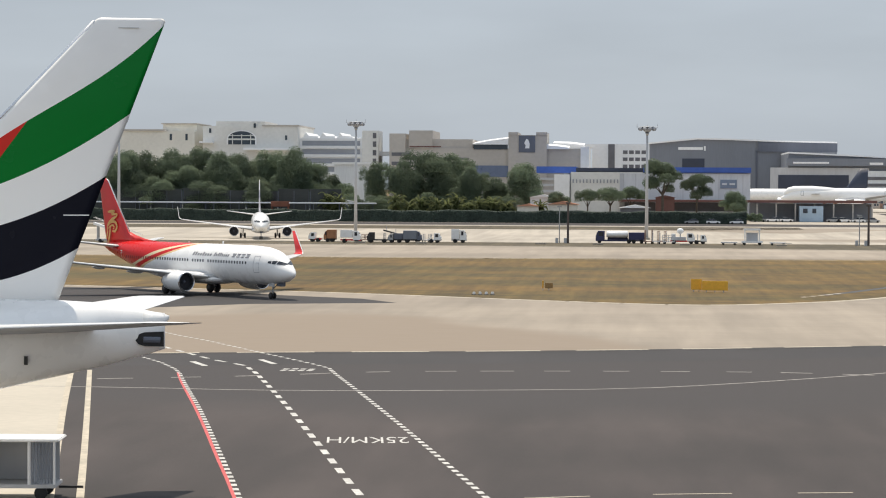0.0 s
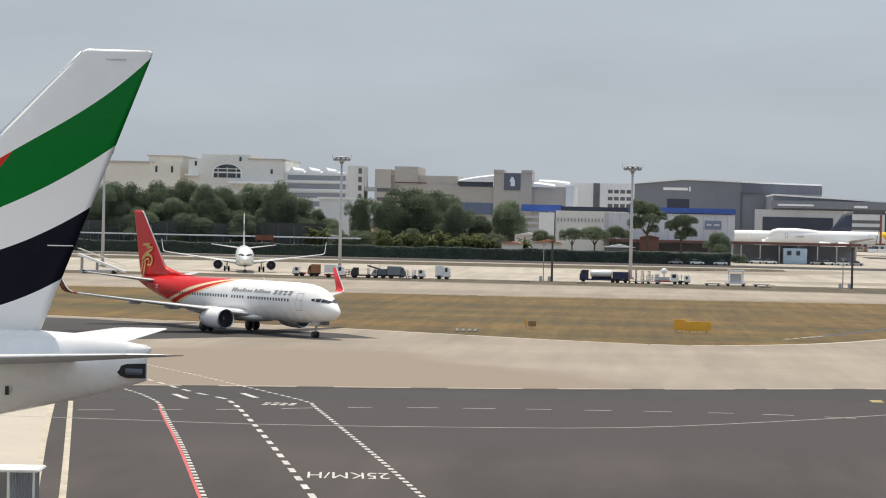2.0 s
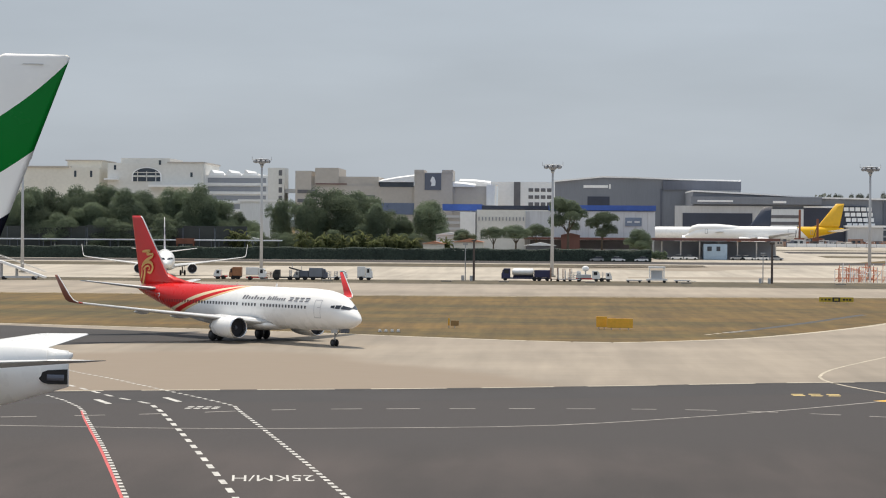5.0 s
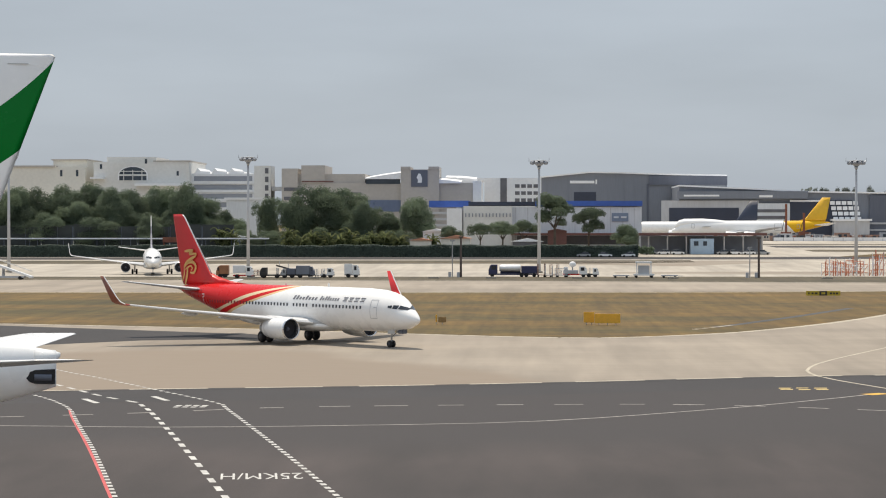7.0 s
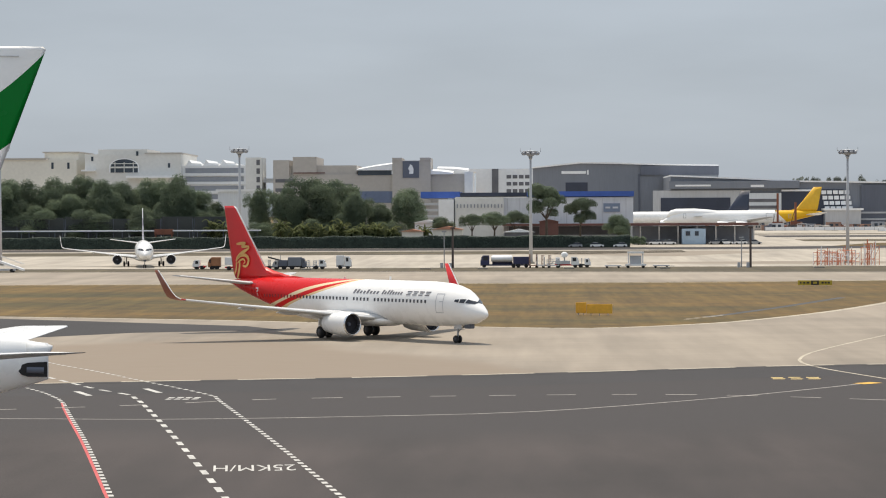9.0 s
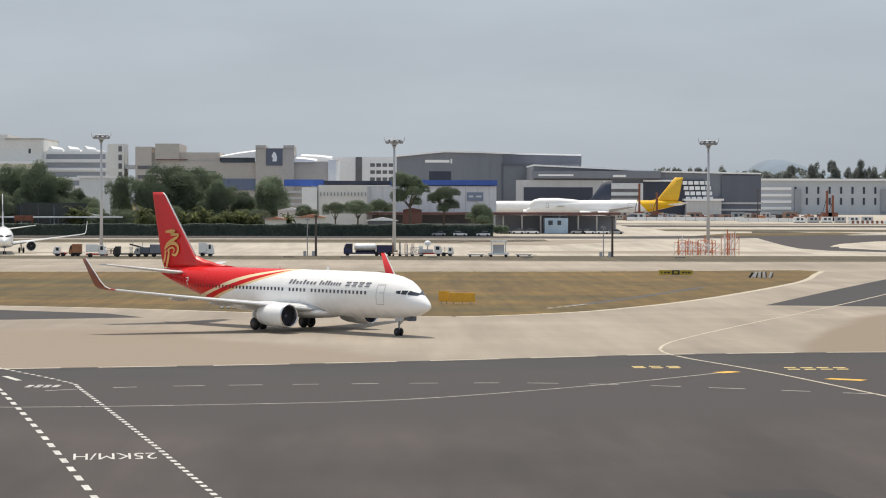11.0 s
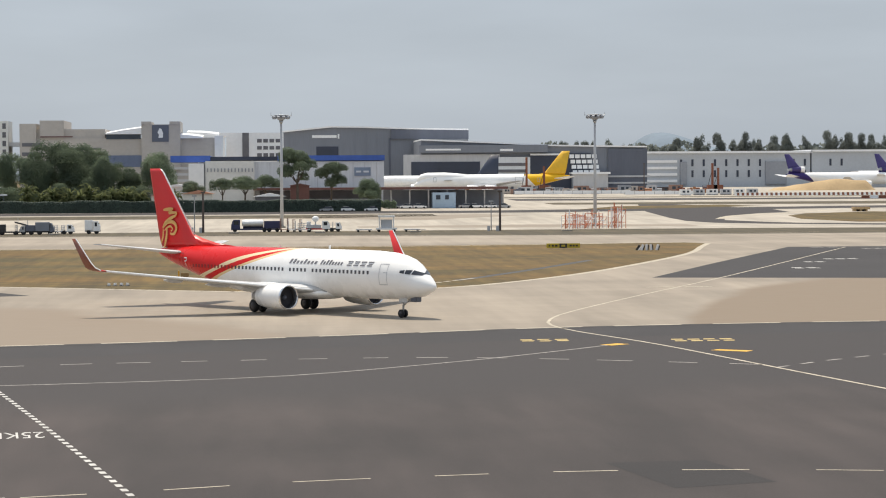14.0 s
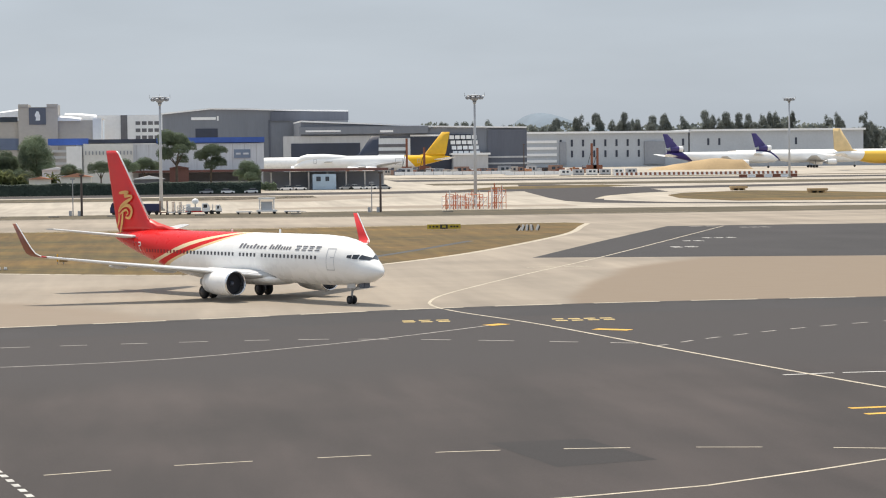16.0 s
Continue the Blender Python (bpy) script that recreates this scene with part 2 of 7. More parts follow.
M = dict(
    grass=mat("dry_grass", (0.224, 0.131, 0.030), 0.95, 0, 0.2, 0.045, 0.3, 0.8, 0.4, other=(0.100, 0.078, 0.021), stretch=(0.22, 1.3, 1)),
    concrete=mat("pale_concrete", (0.290, 0.248, 0.198), 0.85, 0, 0.16, 0.035, 0.05, 0.6, 0.1, stretch=(0.5, 1.4, 1)),
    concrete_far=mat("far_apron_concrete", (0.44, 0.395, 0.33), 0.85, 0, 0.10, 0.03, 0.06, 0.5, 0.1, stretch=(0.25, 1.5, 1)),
    concrete_stained=mat("stained_taxiway_concrete", (0.24, 0.198, 0.153), 0.85, 0, 0.22, 0.05, 0.08, 0.7, 0.1, stretch=(0.4, 1.5, 1), other=(0.315, 0.272, 0.217)),
    stand=mat("pale_stand_concrete", (0.46, 0.42, 0.35), 0.85, 0, 0.08, 0.08, 0.05, 1.5, 0.1),
    asphalt=mat("grey_asphalt", (0.0412, 0.0318, 0.0297), 0.85, 0, 0.28, 0.035, 0.06, 9.0, 0.3, stretch=(0.8, 1.2, 1)),
    asphalt_dark=mat("dark_asphalt", (0.0285, 0.0255, 0.0268), 0.85, 0, 0.18, 0.06, 0.08, 6.0, 0.3),
    # fresh asphalt and seams; also paints the tail's shadow on the apron
    patch=mat("fresh_asphalt_and_shadow", (0.0175, 0.0145, 0.0145), 0.85, 0, 0.1, 0.2, 0.08, 9.0, 0.3),
    paint_white=mat("worn_white_marking", (0.60, 0.59, 0.56), 0.8, 0, 0.15, 0.7, 0.18, 3.0),
    paint_thin=mat("faded_white_marking", (0.36, 0.335, 0.31), 0.8, 0, 0.2, 0.5, 0.15, 3.0),
    paint_cream=mat("cream_marking", (0.54, 0.48, 0.38), 0.8, 0, 0.15, 0.5, 0.15, 3.0),
    paint_yellow=mat("yellow_marking", (0.72, 0.42, 0.06), 0.8, 0, 0.15, 0.7, 0.12, 3.0),
    paint_straw=mat("faded_yellow_marking", (0.56, 0.42, 0.17), 0.8, 0, 0.2, 0.7, 0.15, 3.0),
    paint_red=mat("red_marking", (0.56, 0.10, 0.10), 0.8, 0, 0.1, 0.6, 0.1, 3.0),
    white=mat("white_gloss_paint", WHITE, 0.28, 0, 0.04, 0.35, 0.01, 1.1, coat=0.3),
    red=mat("red_gloss_paint", RED, 0.35, 0, 0.08, 0.4, 0.02, 1.5, coat=0.05),
    gold=mat("gold_paint", GOLD, 0.4, 0, 0.06, 0.6, 0.03, 6),
    grey_wing=mat("light_grey_wing_paint", (0.58, 0.59, 0.60), 0.4, 0, 0.08, 0.3, 0.05, 3),
    metal=mat("bare_bright_metal", (0.72, 0.73, 0.75), 0.25, 1.0, 0.06, 0.8, 0.03, 8),
    steel=mat("galvanised_steel", (0.42, 0.43, 0.44), 0.5, 0.6, 0.1, 0.5, 0.05, 4),
    # wheel hub metal, darkened to hold the shade under the aircraft
    hub=mat("shade_darkened_hub", (0.07, 0.07, 0.08), 0.5, 0.4, 0.15, 3, 0.1, 20),
    verge=mat("dark_worn_verge", (0.15, 0.118, 0.066), 0.95, 0, 0.25, 0.06, 0.25, 0.9, 0.4, other=(0.075, 0.064, 0.04), stretch=(0.25, 1.3, 1)),
    sign_dull=mat("dull_yellow_sign_sheet", (0.52, 0.40, 0.04), 0.6, 0, 0.12, 1.0, 0.05, 6),
    black=mat("black_rubber", (0.02, 0.02, 0.022), 0.75, 0, 0.2, 3, 0.1, 20),
    dark=mat("dark_glass", (0.025, 0.03, 0.04), 0.12, 0, 0.2, 0.8, 0.0, 5),
    cabin_window=mat("grey_cabin_window", (0.085, 0.09, 0.105), 0.2, 0, 0.2, 0.8, 0.0, 5),
    red_window=mat("red_tinted_cabin_window", (0.30, 0.03, 0.03), 0.25, 0, 0.2, 0.8, 0.0, 5),
    # red blurred with gold pattern, darkened for the winglet's shaded side
    shaded_bronze_red=mat("shaded_bronze_red_paint", (0.24, 0.075, 0.04), 0.45, 0, 0.2, 0.8, 0.05, 3),
    canvas_pink=mat("faded_pink_brown_sheeting", (0.36, 0.23, 0.18), 0.8, 0, 0.2, 0.4, 0.1, 3),
    fan=mat("black_titanium_fan", (0.012, 0.013, 0.02), 0.7, 0, 0.2, 3, 0.1, 12),
    navy=mat("navy_paint", (0.03, 0.035, 0.10), 0.4, 0, 0.1, 0.5, 0.05, 4),
    letter=mat("dark_grey_lettering", (0.16, 0.16, 0.18), 0.45, 0, 0.1, 1, 0.03, 8),
    yellow=mat("yellow_gloss_paint", (0.80, 0.46, 0.02), 0.35, 0, 0.06, 0.4, 0.03, 4),
    sign=mat("yellow_sign_sheet", (0.85, 0.47, 0.05), 0.5, 0, 0.12, 1.0, 0.05, 6),
    sign_black=mat("black_sign_sheet", (0.03, 0.03, 0.03), 0.5, 0, 0.1, 1.0, 0.05, 6),
    orange=mat("orange_plastic", (0.58, 0.19, 0.10), 0.55, 0, 0.12, 1.0, 0.05, 6),
    # lighter than real leaves: distance haze is mixed into this green
    leaf=mat("hazed_broad_leaf_green", (0.215, 0.265, 0.165), 0.85, 0, 0.3, 0.22, 0.08, 1.5, per_thing=0.22, other=(0.145, 0.192, 0.135)),
    # needles paled further, with the haze over the far row in the colour
    leaf_grey=mat("hazed_casuarina_needles", (0.27, 0.295, 0.265), 0.8, 0, 0.2, 0.3, 0.08, 1.5, per_thing=0.15, other=(0.20, 0.22, 0.20)),
    leaf_palm=mat("palm_frond_green", (0.27, 0.29, 0.13), 0.9, 0, 0.25, 0.4, 0.15, 2, per_thing=0.2, other=(0.09, 0.125, 0.05)),
    hedge=mat("clipped_hedge_leaf", (0.066, 0.094, 0.072), 0.85, 0, 0.3, 0.3, 0.2, 1.5, other=(0.038, 0.058, 0.046)),
    bark=mat("brown_bark", (0.13, 0.10, 0.075), 0.9, 0, 0.2, 1, 0.2, 5, 0.4),
    cream_wall=mat("cream_rendered_wall", (0.81, 0.78, 0.70), 0.85, 0, 0.07, 0.06, 0.04, 0.9),
    stone_wall=mat("grey_beige_rendered_wall", (0.51, 0.475, 0.435), 0.85, 0, 0.07, 0.06, 0.04, 0.9),
    white_wall=mat("white_rendered_wall", (0.84, 0.85, 0.86), 0.8, 0, 0.05, 0.06, 0.03, 0.9),
    roof_white=mat("white_metal_roof", (0.88, 0.89, 0.90), 0.5, 0, 0.06, 0.08, 0.03, 1.2),
    clad=mat("slate_grey_cladding", (0.215, 0.235, 0.275), 0.6, 0.1, 0.06, 0.05, 0.05, 0.6, stretch=(2.5, 1, 0.3)),
    clad_dark=mat("dark_slate_cladding", (0.125, 0.14, 0.18), 0.6, 0.1, 0.08, 0.05, 0.05, 0.6, stretch=(2.5, 1, 0.3)),
    clad_light=mat("light_grey_cladding", (0.54, 0.55, 0.57), 0.6, 0.1, 0.06, 0.05, 0.05, 0.6, stretch=(2.5, 1, 0.3)),
    shed=mat("pale_blue_grey_cladding", (0.74, 0.77, 0.80), 0.6, 0.0, 0.05, 0.06, 0.05, 0.8, stretch=(2.5, 1, 0.3)),
    blue=mat("blue_roof_sheet", (0.06, 0.14, 0.50), 0.5, 0, 0.12, 0.08, 0.06, 0.8),
    glass=mat("blue_grey_window_glass", (0.05, 0.065, 0.085), 0.12, 0, 0.2, 0.2, 0.05, 2),
    roof_brown=mat("brown_red_roof_sheet", (0.16, 0.075, 0.065), 0.7, 0, 0.15, 0.1, 0.08, 1),
    tile_orange=mat("orange_tiled_roof", (0.62, 0.30, 0.19), 0.8, 0, 0.12, 0.2, 0.08, 1.5),
    sand=mat("heaped_sand", (0.50, 0.36, 0.20), 0.95, 0, 0.15, 0.08, 0.1, 1.5, 0.4),
    steel_pale=mat("pale_painted_steel", (0.50, 0.51, 0.53), 0.55, 0.1, 0.06, 0.3, 0.04, 3),
    post_dark=mat("dark_brown_post_paint", (0.10, 0.075, 0.065), 0.6, 0, 0.1, 0.5, 0.05, 4),
    sign_worn=mat("weathered_tan_board", (0.34, 0.22, 0.09), 0.7, 0, 0.15, 1.0, 0.1, 6),
    orange_dull=mat("faded_orange_brown_paint", (0.42, 0.19, 0.09), 0.6, 0, 0.15, 0.6, 0.08, 4),
    rust=mat("rust_red_paint", (0.26, 0.095, 0.055), 0.7, 0, 0.2, 0.5, 0.1, 4),
    cream_wall2=mat("pale_grey_rendered_wall", (0.75, 0.745, 0.715), 0.85, 0, 0.06, 0.06, 0.04, 0.9),
    terminal_wall=mat("blue_grey_panel_wall", (0.50, 0.535, 0.58), 0.75, 0, 0.06, 0.05, 0.04, 0.8),
    # dark grey that stands for the shade inside openings and windows
    shade_grey=mat("opening_shade_grey", (0.15, 0.15, 0.165), 0.7, 0, 0.15, 0.2, 0.05, 1),
    blue_glass=mat("blue_grey_curtain_wall", (0.16, 0.20, 0.30), 0.3, 0, 0.1, 0.1, 0.05, 1),
    glass_dark=mat("dark_navy_panel", (0.035, 0.045, 0.075), 0.4, 0, 0.15, 0.1, 0.05, 1),
    blue_pale=mat("pale_blue_paint", (0.42, 0.54, 0.66), 0.6, 0, 0.08, 0.2, 0.04, 1),
    sign_blue=mat("grey_blue_sign_paint", (0.24, 0.30, 0.40), 0.6, 0, 0.08, 0.2, 0.04, 1),
    netting=mat("dark_green_grey_netting", (0.055, 0.062, 0.060), 0.9, 0, 0.25, 0.12, 0.1, 1.2),
    orange_roof=mat("orange_roof_sheet", (0.72, 0.38, 0.09), 0.6, 0, 0.1, 0.2, 0.05, 1),
    purple=mat("deep_purple_paint", (0.05, 0.035, 0.16), 0.4, 0, 0.1, 0.5, 0.05, 4),
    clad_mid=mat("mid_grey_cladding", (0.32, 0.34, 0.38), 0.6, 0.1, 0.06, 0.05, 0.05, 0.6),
    cream_orange=mat("pale_orange_paint", (0.82, 0.60, 0.30), 0.4, 0, 0.08, 0.4, 0.03, 4),
    # blue-grey instead of leaf green: distance haze is part of this colour
    hill=mat("haze_tinted_hill", (0.19, 0.24, 0.295), 1.0, 0, 0.1, 0.01, 0.05, 0.1),
)


def let_through(m, share_):
    """Thin leaves pass part of the light to their far side."""
    nt, ln = m.node_tree.nodes, m.node_tree.links
    p, out = nt["Principled BSDF"], nt["Material Output"]
    tr, mx = nt.new("ShaderNodeBsdfTranslucent"), nt.new("ShaderNodeMixShader")
    ln.new(p.inputs["Base Color"].links[0].from_socket, tr.inputs["Color"])
    mx.inputs[0].default_value = share_
    ln.new(p.outputs[0], mx.inputs[1])
    ln.new(tr.outputs[0], mx.inputs[2])
    ln.new(mx.outputs[0], out.inputs["Surface"])


for key in ("leaf", "leaf_grey", "leaf_palm"):
    let_through(M[key], 0.6)


def stain(m, color, a, coeffs, b, soft, rough_scale, above=False):
    """A worn, tyre-darkened band below a curve of the plan, with an uneven soft edge."""
    nt, ln = m.node_tree.nodes, m.node_tree.links
    p = nt["Principled BSDF"]
    last = p.inputs["Base Color"].links[0].from_socket
    co, sep = nt.new("ShaderNodeTexCoord"), nt.new("ShaderNodeSeparateXYZ")
    ln.new(co.outputs["Object"], sep.inputs[0])
    v = curve_value(nt, ln, sep.outputs[a], coeffs)
    d = nt.new("ShaderNodeMath")
    d.operation = "SUBTRACT"
    ln.new(v, d.inputs[1 if above else 0])
    ln.new(sep.outputs[b], d.inputs[0 if above else 1])
    no = nt.new("ShaderNodeTexNoise")
    no.inputs["Scale"].default_value, no.inputs["Detail"].default_value = rough_scale, 4
    ln.new(co.outputs["Object"], no.inputs["Vector"])
    ad = nt.new("ShaderNodeMath")
    ad.operation = "MULTIPLY_ADD"
    ln.new(no.outputs[0], ad.inputs[0])
    ad.inputs[1].default_value = soft * 2.0
    ln.new(d.outputs[0], ad.inputs[2])
    r = nt.new("ShaderNodeMapRange")
    r.interpolation_type = "SMOOTHSTEP"
    r.inputs["From Min"].default_value, r.inputs["From Max"].default_value = soft * 0.5, soft * 1.8
    ln.new(ad.outputs[0], r.inputs["Value"])
    mx = nt.new("ShaderNodeMix")
    mx.data_type = "RGBA"
    mx.inputs[7].default_value = (*color, 1)
    ln.new(last, mx.inputs[6])
    ln.new(r.outputs[0], mx.inputs["Factor"])
    ln.new(mx.outputs[2], p.inputs["Base Color"])


def smears(m, turn, stretch, low, high, span=0.18):
    """Wide soft tyre and rain smears in one direction over a paving."""
    nt, ln = m.node_tree.nodes, m.node_tree.links
    p = nt["Principled BSDF"]
    last = p.inputs["Base Color"].links[0].from_socket
    co, mp, no = nt.new("ShaderNodeTexCoord"), nt.new("ShaderNodeMapping"), nt.new("ShaderNodeTexNoise")
    mp.inputs["Rotation"].default_value = (0, 0, radians(turn))
    mp.inputs["Scale"].default_value = (*stretch, 1)
    no.inputs["Scale"].default_value, no.inputs["Detail"].default_value = 1.0, 5
    r = nt.new("ShaderNodeMapRange")
    r.inputs["From Min"].default_value, r.inputs["From Max"].default_value = 0.5 - span, 0.5 + span
    r.inputs["To Min"].default_value, r.inputs["To Max"].default_value = low, high
    mx = nt.new("ShaderNodeMix")
    mx.data_type, mx.blend_type = "RGBA", "MULTIPLY"
    mx.inputs["Factor"].default_value = 1.0
    ln.new(co.outputs["Object"], mp.inputs["Vector"])
    ln.new(mp.outputs[0], no.inputs["Vector"])
    ln.new(no.outputs[0], r.inputs["Value"])
    ln.new(last, mx.inputs[6])
    ln.new(r.outputs[0], mx.inputs[7])
    ln.new(mx.outputs[2], p.inputs["Base Color"])


smears(M["asphalt"], 25, (0.11, 0.022), 0.74, 1.20, 0.09)
smears(M["asphalt"], 38, (0.5, 0.07), 0.90, 1.08, 0.11)
smears(M["asphalt"], -60, (0.35, 0.04), 0.88, 1.08)
smears(M["asphalt_dark"], 15, (0.10, 0.03), 0.82, 1.14)
smears(M["concrete"], 89, (0.16, 0.02), 0.84, 1.12)
smears(M["concrete"], 92, (0.6, 0.05), 0.93, 1.05)
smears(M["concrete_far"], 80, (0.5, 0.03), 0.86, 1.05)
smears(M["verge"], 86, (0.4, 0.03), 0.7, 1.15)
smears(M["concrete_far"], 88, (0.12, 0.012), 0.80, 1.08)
smears(M["grass"], 86, (0.5, 0.02), 0.76, 1.12)
smears(M["grass"], 82, (1.1, 0.12), 0.84, 1.14)
smears(M["grass"], 88, (0.09, 0.012), 0.84, 1.12)
stain(M["asphalt"], (0.0305, 0.0256, 0.0256), 0, (0.0, 118), 1, 14, 0.03, above=True)
stain(M["concrete"], (0.225, 0.18, 0.135), 0, (-0.0394, -2.49, 172), 1, 9, 0.06)
stain(M["concrete"], (0.20, 0.155, 0.11), 0, (-0.0591, 8.16, -23.6), 1, 6, 0.06)


# ---------------------------------------------------------------- mesh helpers
def part(name, bm, material, parent=None, label=""):
    me = bpy.data.meshes.new(name)
    bm.to_mesh(me)
    bm.free()
    me.materials.append(material)
    ob = new(name, me)
    if parent:
        ob.parent = parent
    if label:
        ob["label"] = label
    return ob


def share(name, mesh, parent, m):
    ob = new(name, mesh)
    ob.parent, ob.matrix_basis = parent, m
    return ob


def thing(name, m, label, category, group="", kind=""):
    e = new(name)
    e.empty_display_size = 0.5
    e.matrix_basis = m
    return tagged(e, label, category, group, kind)


def boxes(*specs, bevel=0.0):
    """One bmesh of boxes (x0, x1, y0, y1, z0, z1)."""
    bm = bmesh.new()
    for x0, x1, y0, y1, z0, z1 in specs:
        bmesh.ops.create_cube(bm, size=1, matrix=Matrix.Translation(((x0 + x1) / 2, (y0 + y1) / 2, (z0 + z1) / 2)) @ Matrix.Diagonal((x1 - x0, y1 - y0, z1 - z0, 1)))
    if bevel:
        bmesh.ops.bevel(bm, geom=bm.edges[:], offset=bevel, segments=2, affect="EDGES")
    return bm


def loft(rings, caps=True, closed=True, smooth=True):
    bm = bmesh.new()
    rows = [[bm.verts.new(p) for p in r] for r in rings]
    n = len(rings[0])
    for a, b in zip(rows, rows[1:]):
        for i in range(n if closed else n - 1):
            j = (i + 1) % n
            bm.faces.new((a[i], a[j], b[j], b[i])).smooth = smooth
    if caps:
        bm.faces.new(rows[0][::-1])
        bm.faces.new(rows[-1])
    bmesh.ops.recalc_face_normals(bm, faces=bm.faces[:])
    return bm


def rod(bm, a, b, r, n=8, r2=None):
    a, b = Vector(a), Vector(b)
    q = (b - a).to_track_quat("Z", "Y")
    bmesh.ops.create_cone(bm, cap_ends=True, segments=n, radius1=r, radius2=r if r2 is None else r2, depth=(b - a).length,
                          matrix=Matrix.Translation((a + b) / 2) @ q.to_matrix().to_4x4())
    return bm


def terrain(y):
    """Height of the ground: level to 560 m, then a slow rise."""
    return 0 if y < 560 else (y - 560) * 0.0091 if y < 1000 else 4.0 + (y - 1000) * 0.001


def sheet(name, outline, layer, material, label="", kind="structure", category="", parent=None):
    """A flat piece of the ground with a true edge, following the rise of the terrain."""
    bm = bmesh.new()
    tris = tessellate_polygon([[Vector((x, y, 0)) for x, y in outline]])
    vs = [bm.verts.new((x, y, 0)) for x, y in outline]
    for t in tris:
        bm.faces.new([vs[i] for i in t])
    for cut in (560, 1000):
        bmesh.ops.bisect_plane(bm, geom=bm.verts[:] + bm.edges[:] + bm.faces[:], plane_co=(0, cut, 0), plane_no=(0, 1, 0))
    for v in bm.verts:
        v.co.z = terrain(v.co.y) + layer * 0.2
    bmesh.ops.recalc_face_normals(bm, faces=bm.faces[:])
    for f in bm.faces:
        if f.normal.z < 0:
            f.normal_flip()
    ob = part(name, bm, material, parent)
    if parent is None:
        tagged(ob, label, category or name.replace("_", " "), "", kind)
    return ob


def smooth_line(points, step=3.0):
    """Points along a Catmull-Rom curve."""
    pts = [Vector(p) for p in points]
    out = []
    for i in range(len(pts) - 1):
        p0, p1, p2, p3 = pts[max(0, i - 1)], pts[i], pts[i + 1], pts[min(len(pts) - 1, i + 2)]
        n = max(1, int((p2 - p1).length / step))
        for k in range(n):
            t = k / n
            out.append(0.5 * ((2 * p1) + (p2 - p0) * t + (2 * p0 - 5 * p1 + 4 * p2 - p3) * t * t + (3 * p1 - p0 - 3 * p2 + p3) * t ** 3))
    return out + [pts[-1]]


def stripe(name, points, width, layer, material, label, dash=None, parent=None, step=3.0):
    """A painted line along points; dash: (paint, gap) in metres."""
    line = smooth_line(points, step)
    bm = bmesh.new()

    def quad(a, b):
        d = (b - a).normalized()
        n = Vector((-d.y, d.x)) * width / 2
        f = bm.faces.new([bm.verts.new((p.x, p.y, terrain(p.y) + layer * 0.2)) for p in (a - n, b - n, b + n, a + n)])

    run = 0.0
    for a, b in zip(line, line[1:]):
        seg = (b - a).length
        if seg < 1e-6:
            continue
        if not dash:
            quad(a, b + (b - a).normalized() * width * 0.2)
            continue
        s = 0.0
        while s < seg - 1e-6:
            ph = (run + s) % (dash[0] + dash[1])
            if ph < dash[0] - 1e-6:
                e = min(seg, s + dash[0] - ph)
                quad(a.lerp(b, s / seg), a.lerp(b, e / seg))
            else:
                e = min(seg, s + dash[0] + dash[1] - ph)
            s = max(e, s + 1e-4)
        run += seg
    return tagged(part(name, bm, material, parent), label, "ground marking", "", "structure")


# ---------------------------------------------------------------- ground
bm = bmesh.new()
prev = None
for y in (-400, 560, 1000, 4900):
    row = [bm.verts.new((x, y, terrain(y))) for x in (-2600, 2600)]
    if prev:
        bm.faces.new((prev[0], prev[1], row[1], row[0]))
    prev = row
tagged(part("ground", bm, M["grass"]), "dry brown-green airfield grass", "ground", "", "structure")

APRON_EDGE = [(-90, 141), (-60, 150), (-31, 158.5), (-10, 163.5), (5, 168.5), (22, 175), (41, 178), (58, 178.6), (140, 180)]
GRASS_FRONT = [(-260, 330), (-130, 284), (-75, 268), (-39.5, 255), (-26, 248.6), (-13.3, 240.8), (-1.5, 234.5), (7, 232.5), (15.8, 238), (25, 249.2), (39.9, 279.2), (60.4, 334.5), (70, 372), (73.8, 387), (71, 394)]
GRASS_BACK = [(30, 389), (-21, 384.5), (-52, 384), (-260, 390)]
edge = [tuple(p) for p in smooth_line(APRON_EDGE)]
sheet("pavement_concrete", [(-600, 120), (600, 120), (600, 470), (140, 452), (79, 449), (48, 451), (-3, 461), (-60, 467), (-600, 480)], 0.02, M["concrete"], "pale worn concrete taxiway and shoulders", category="taxiway")
sheet("apron_asphalt", [(-90, -60), (140, -60)] + edge[::-1], 0.04, M["asphalt"], "grey asphalt apron with tyre stains", category="apron")
sheet("apron_border", [(x, y + 0.2) for x, y in edge] + [(x, y - 11.5) for x, y in edge[::-1]], 0.055, M["asphalt_dark"], "darker asphalt strip along the taxiway", category="apron")
sheet("stand_concrete", [(-190, 20), (-7, 20), (-25.5, 100.5), (-34.8, 140.4), (-37, 149), (-190, 140)], 0.06, M["stand"], "pale concrete aircraft stand", category="apron")
sheet("grass_island", [tuple(p) for p in smooth_line(GRASS_FRONT)] + GRASS_BACK, 0.05, M["grass"], "dry brown grass island between taxiways", category="grass")
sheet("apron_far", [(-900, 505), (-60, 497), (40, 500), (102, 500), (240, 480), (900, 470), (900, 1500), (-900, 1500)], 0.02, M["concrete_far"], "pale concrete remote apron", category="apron")
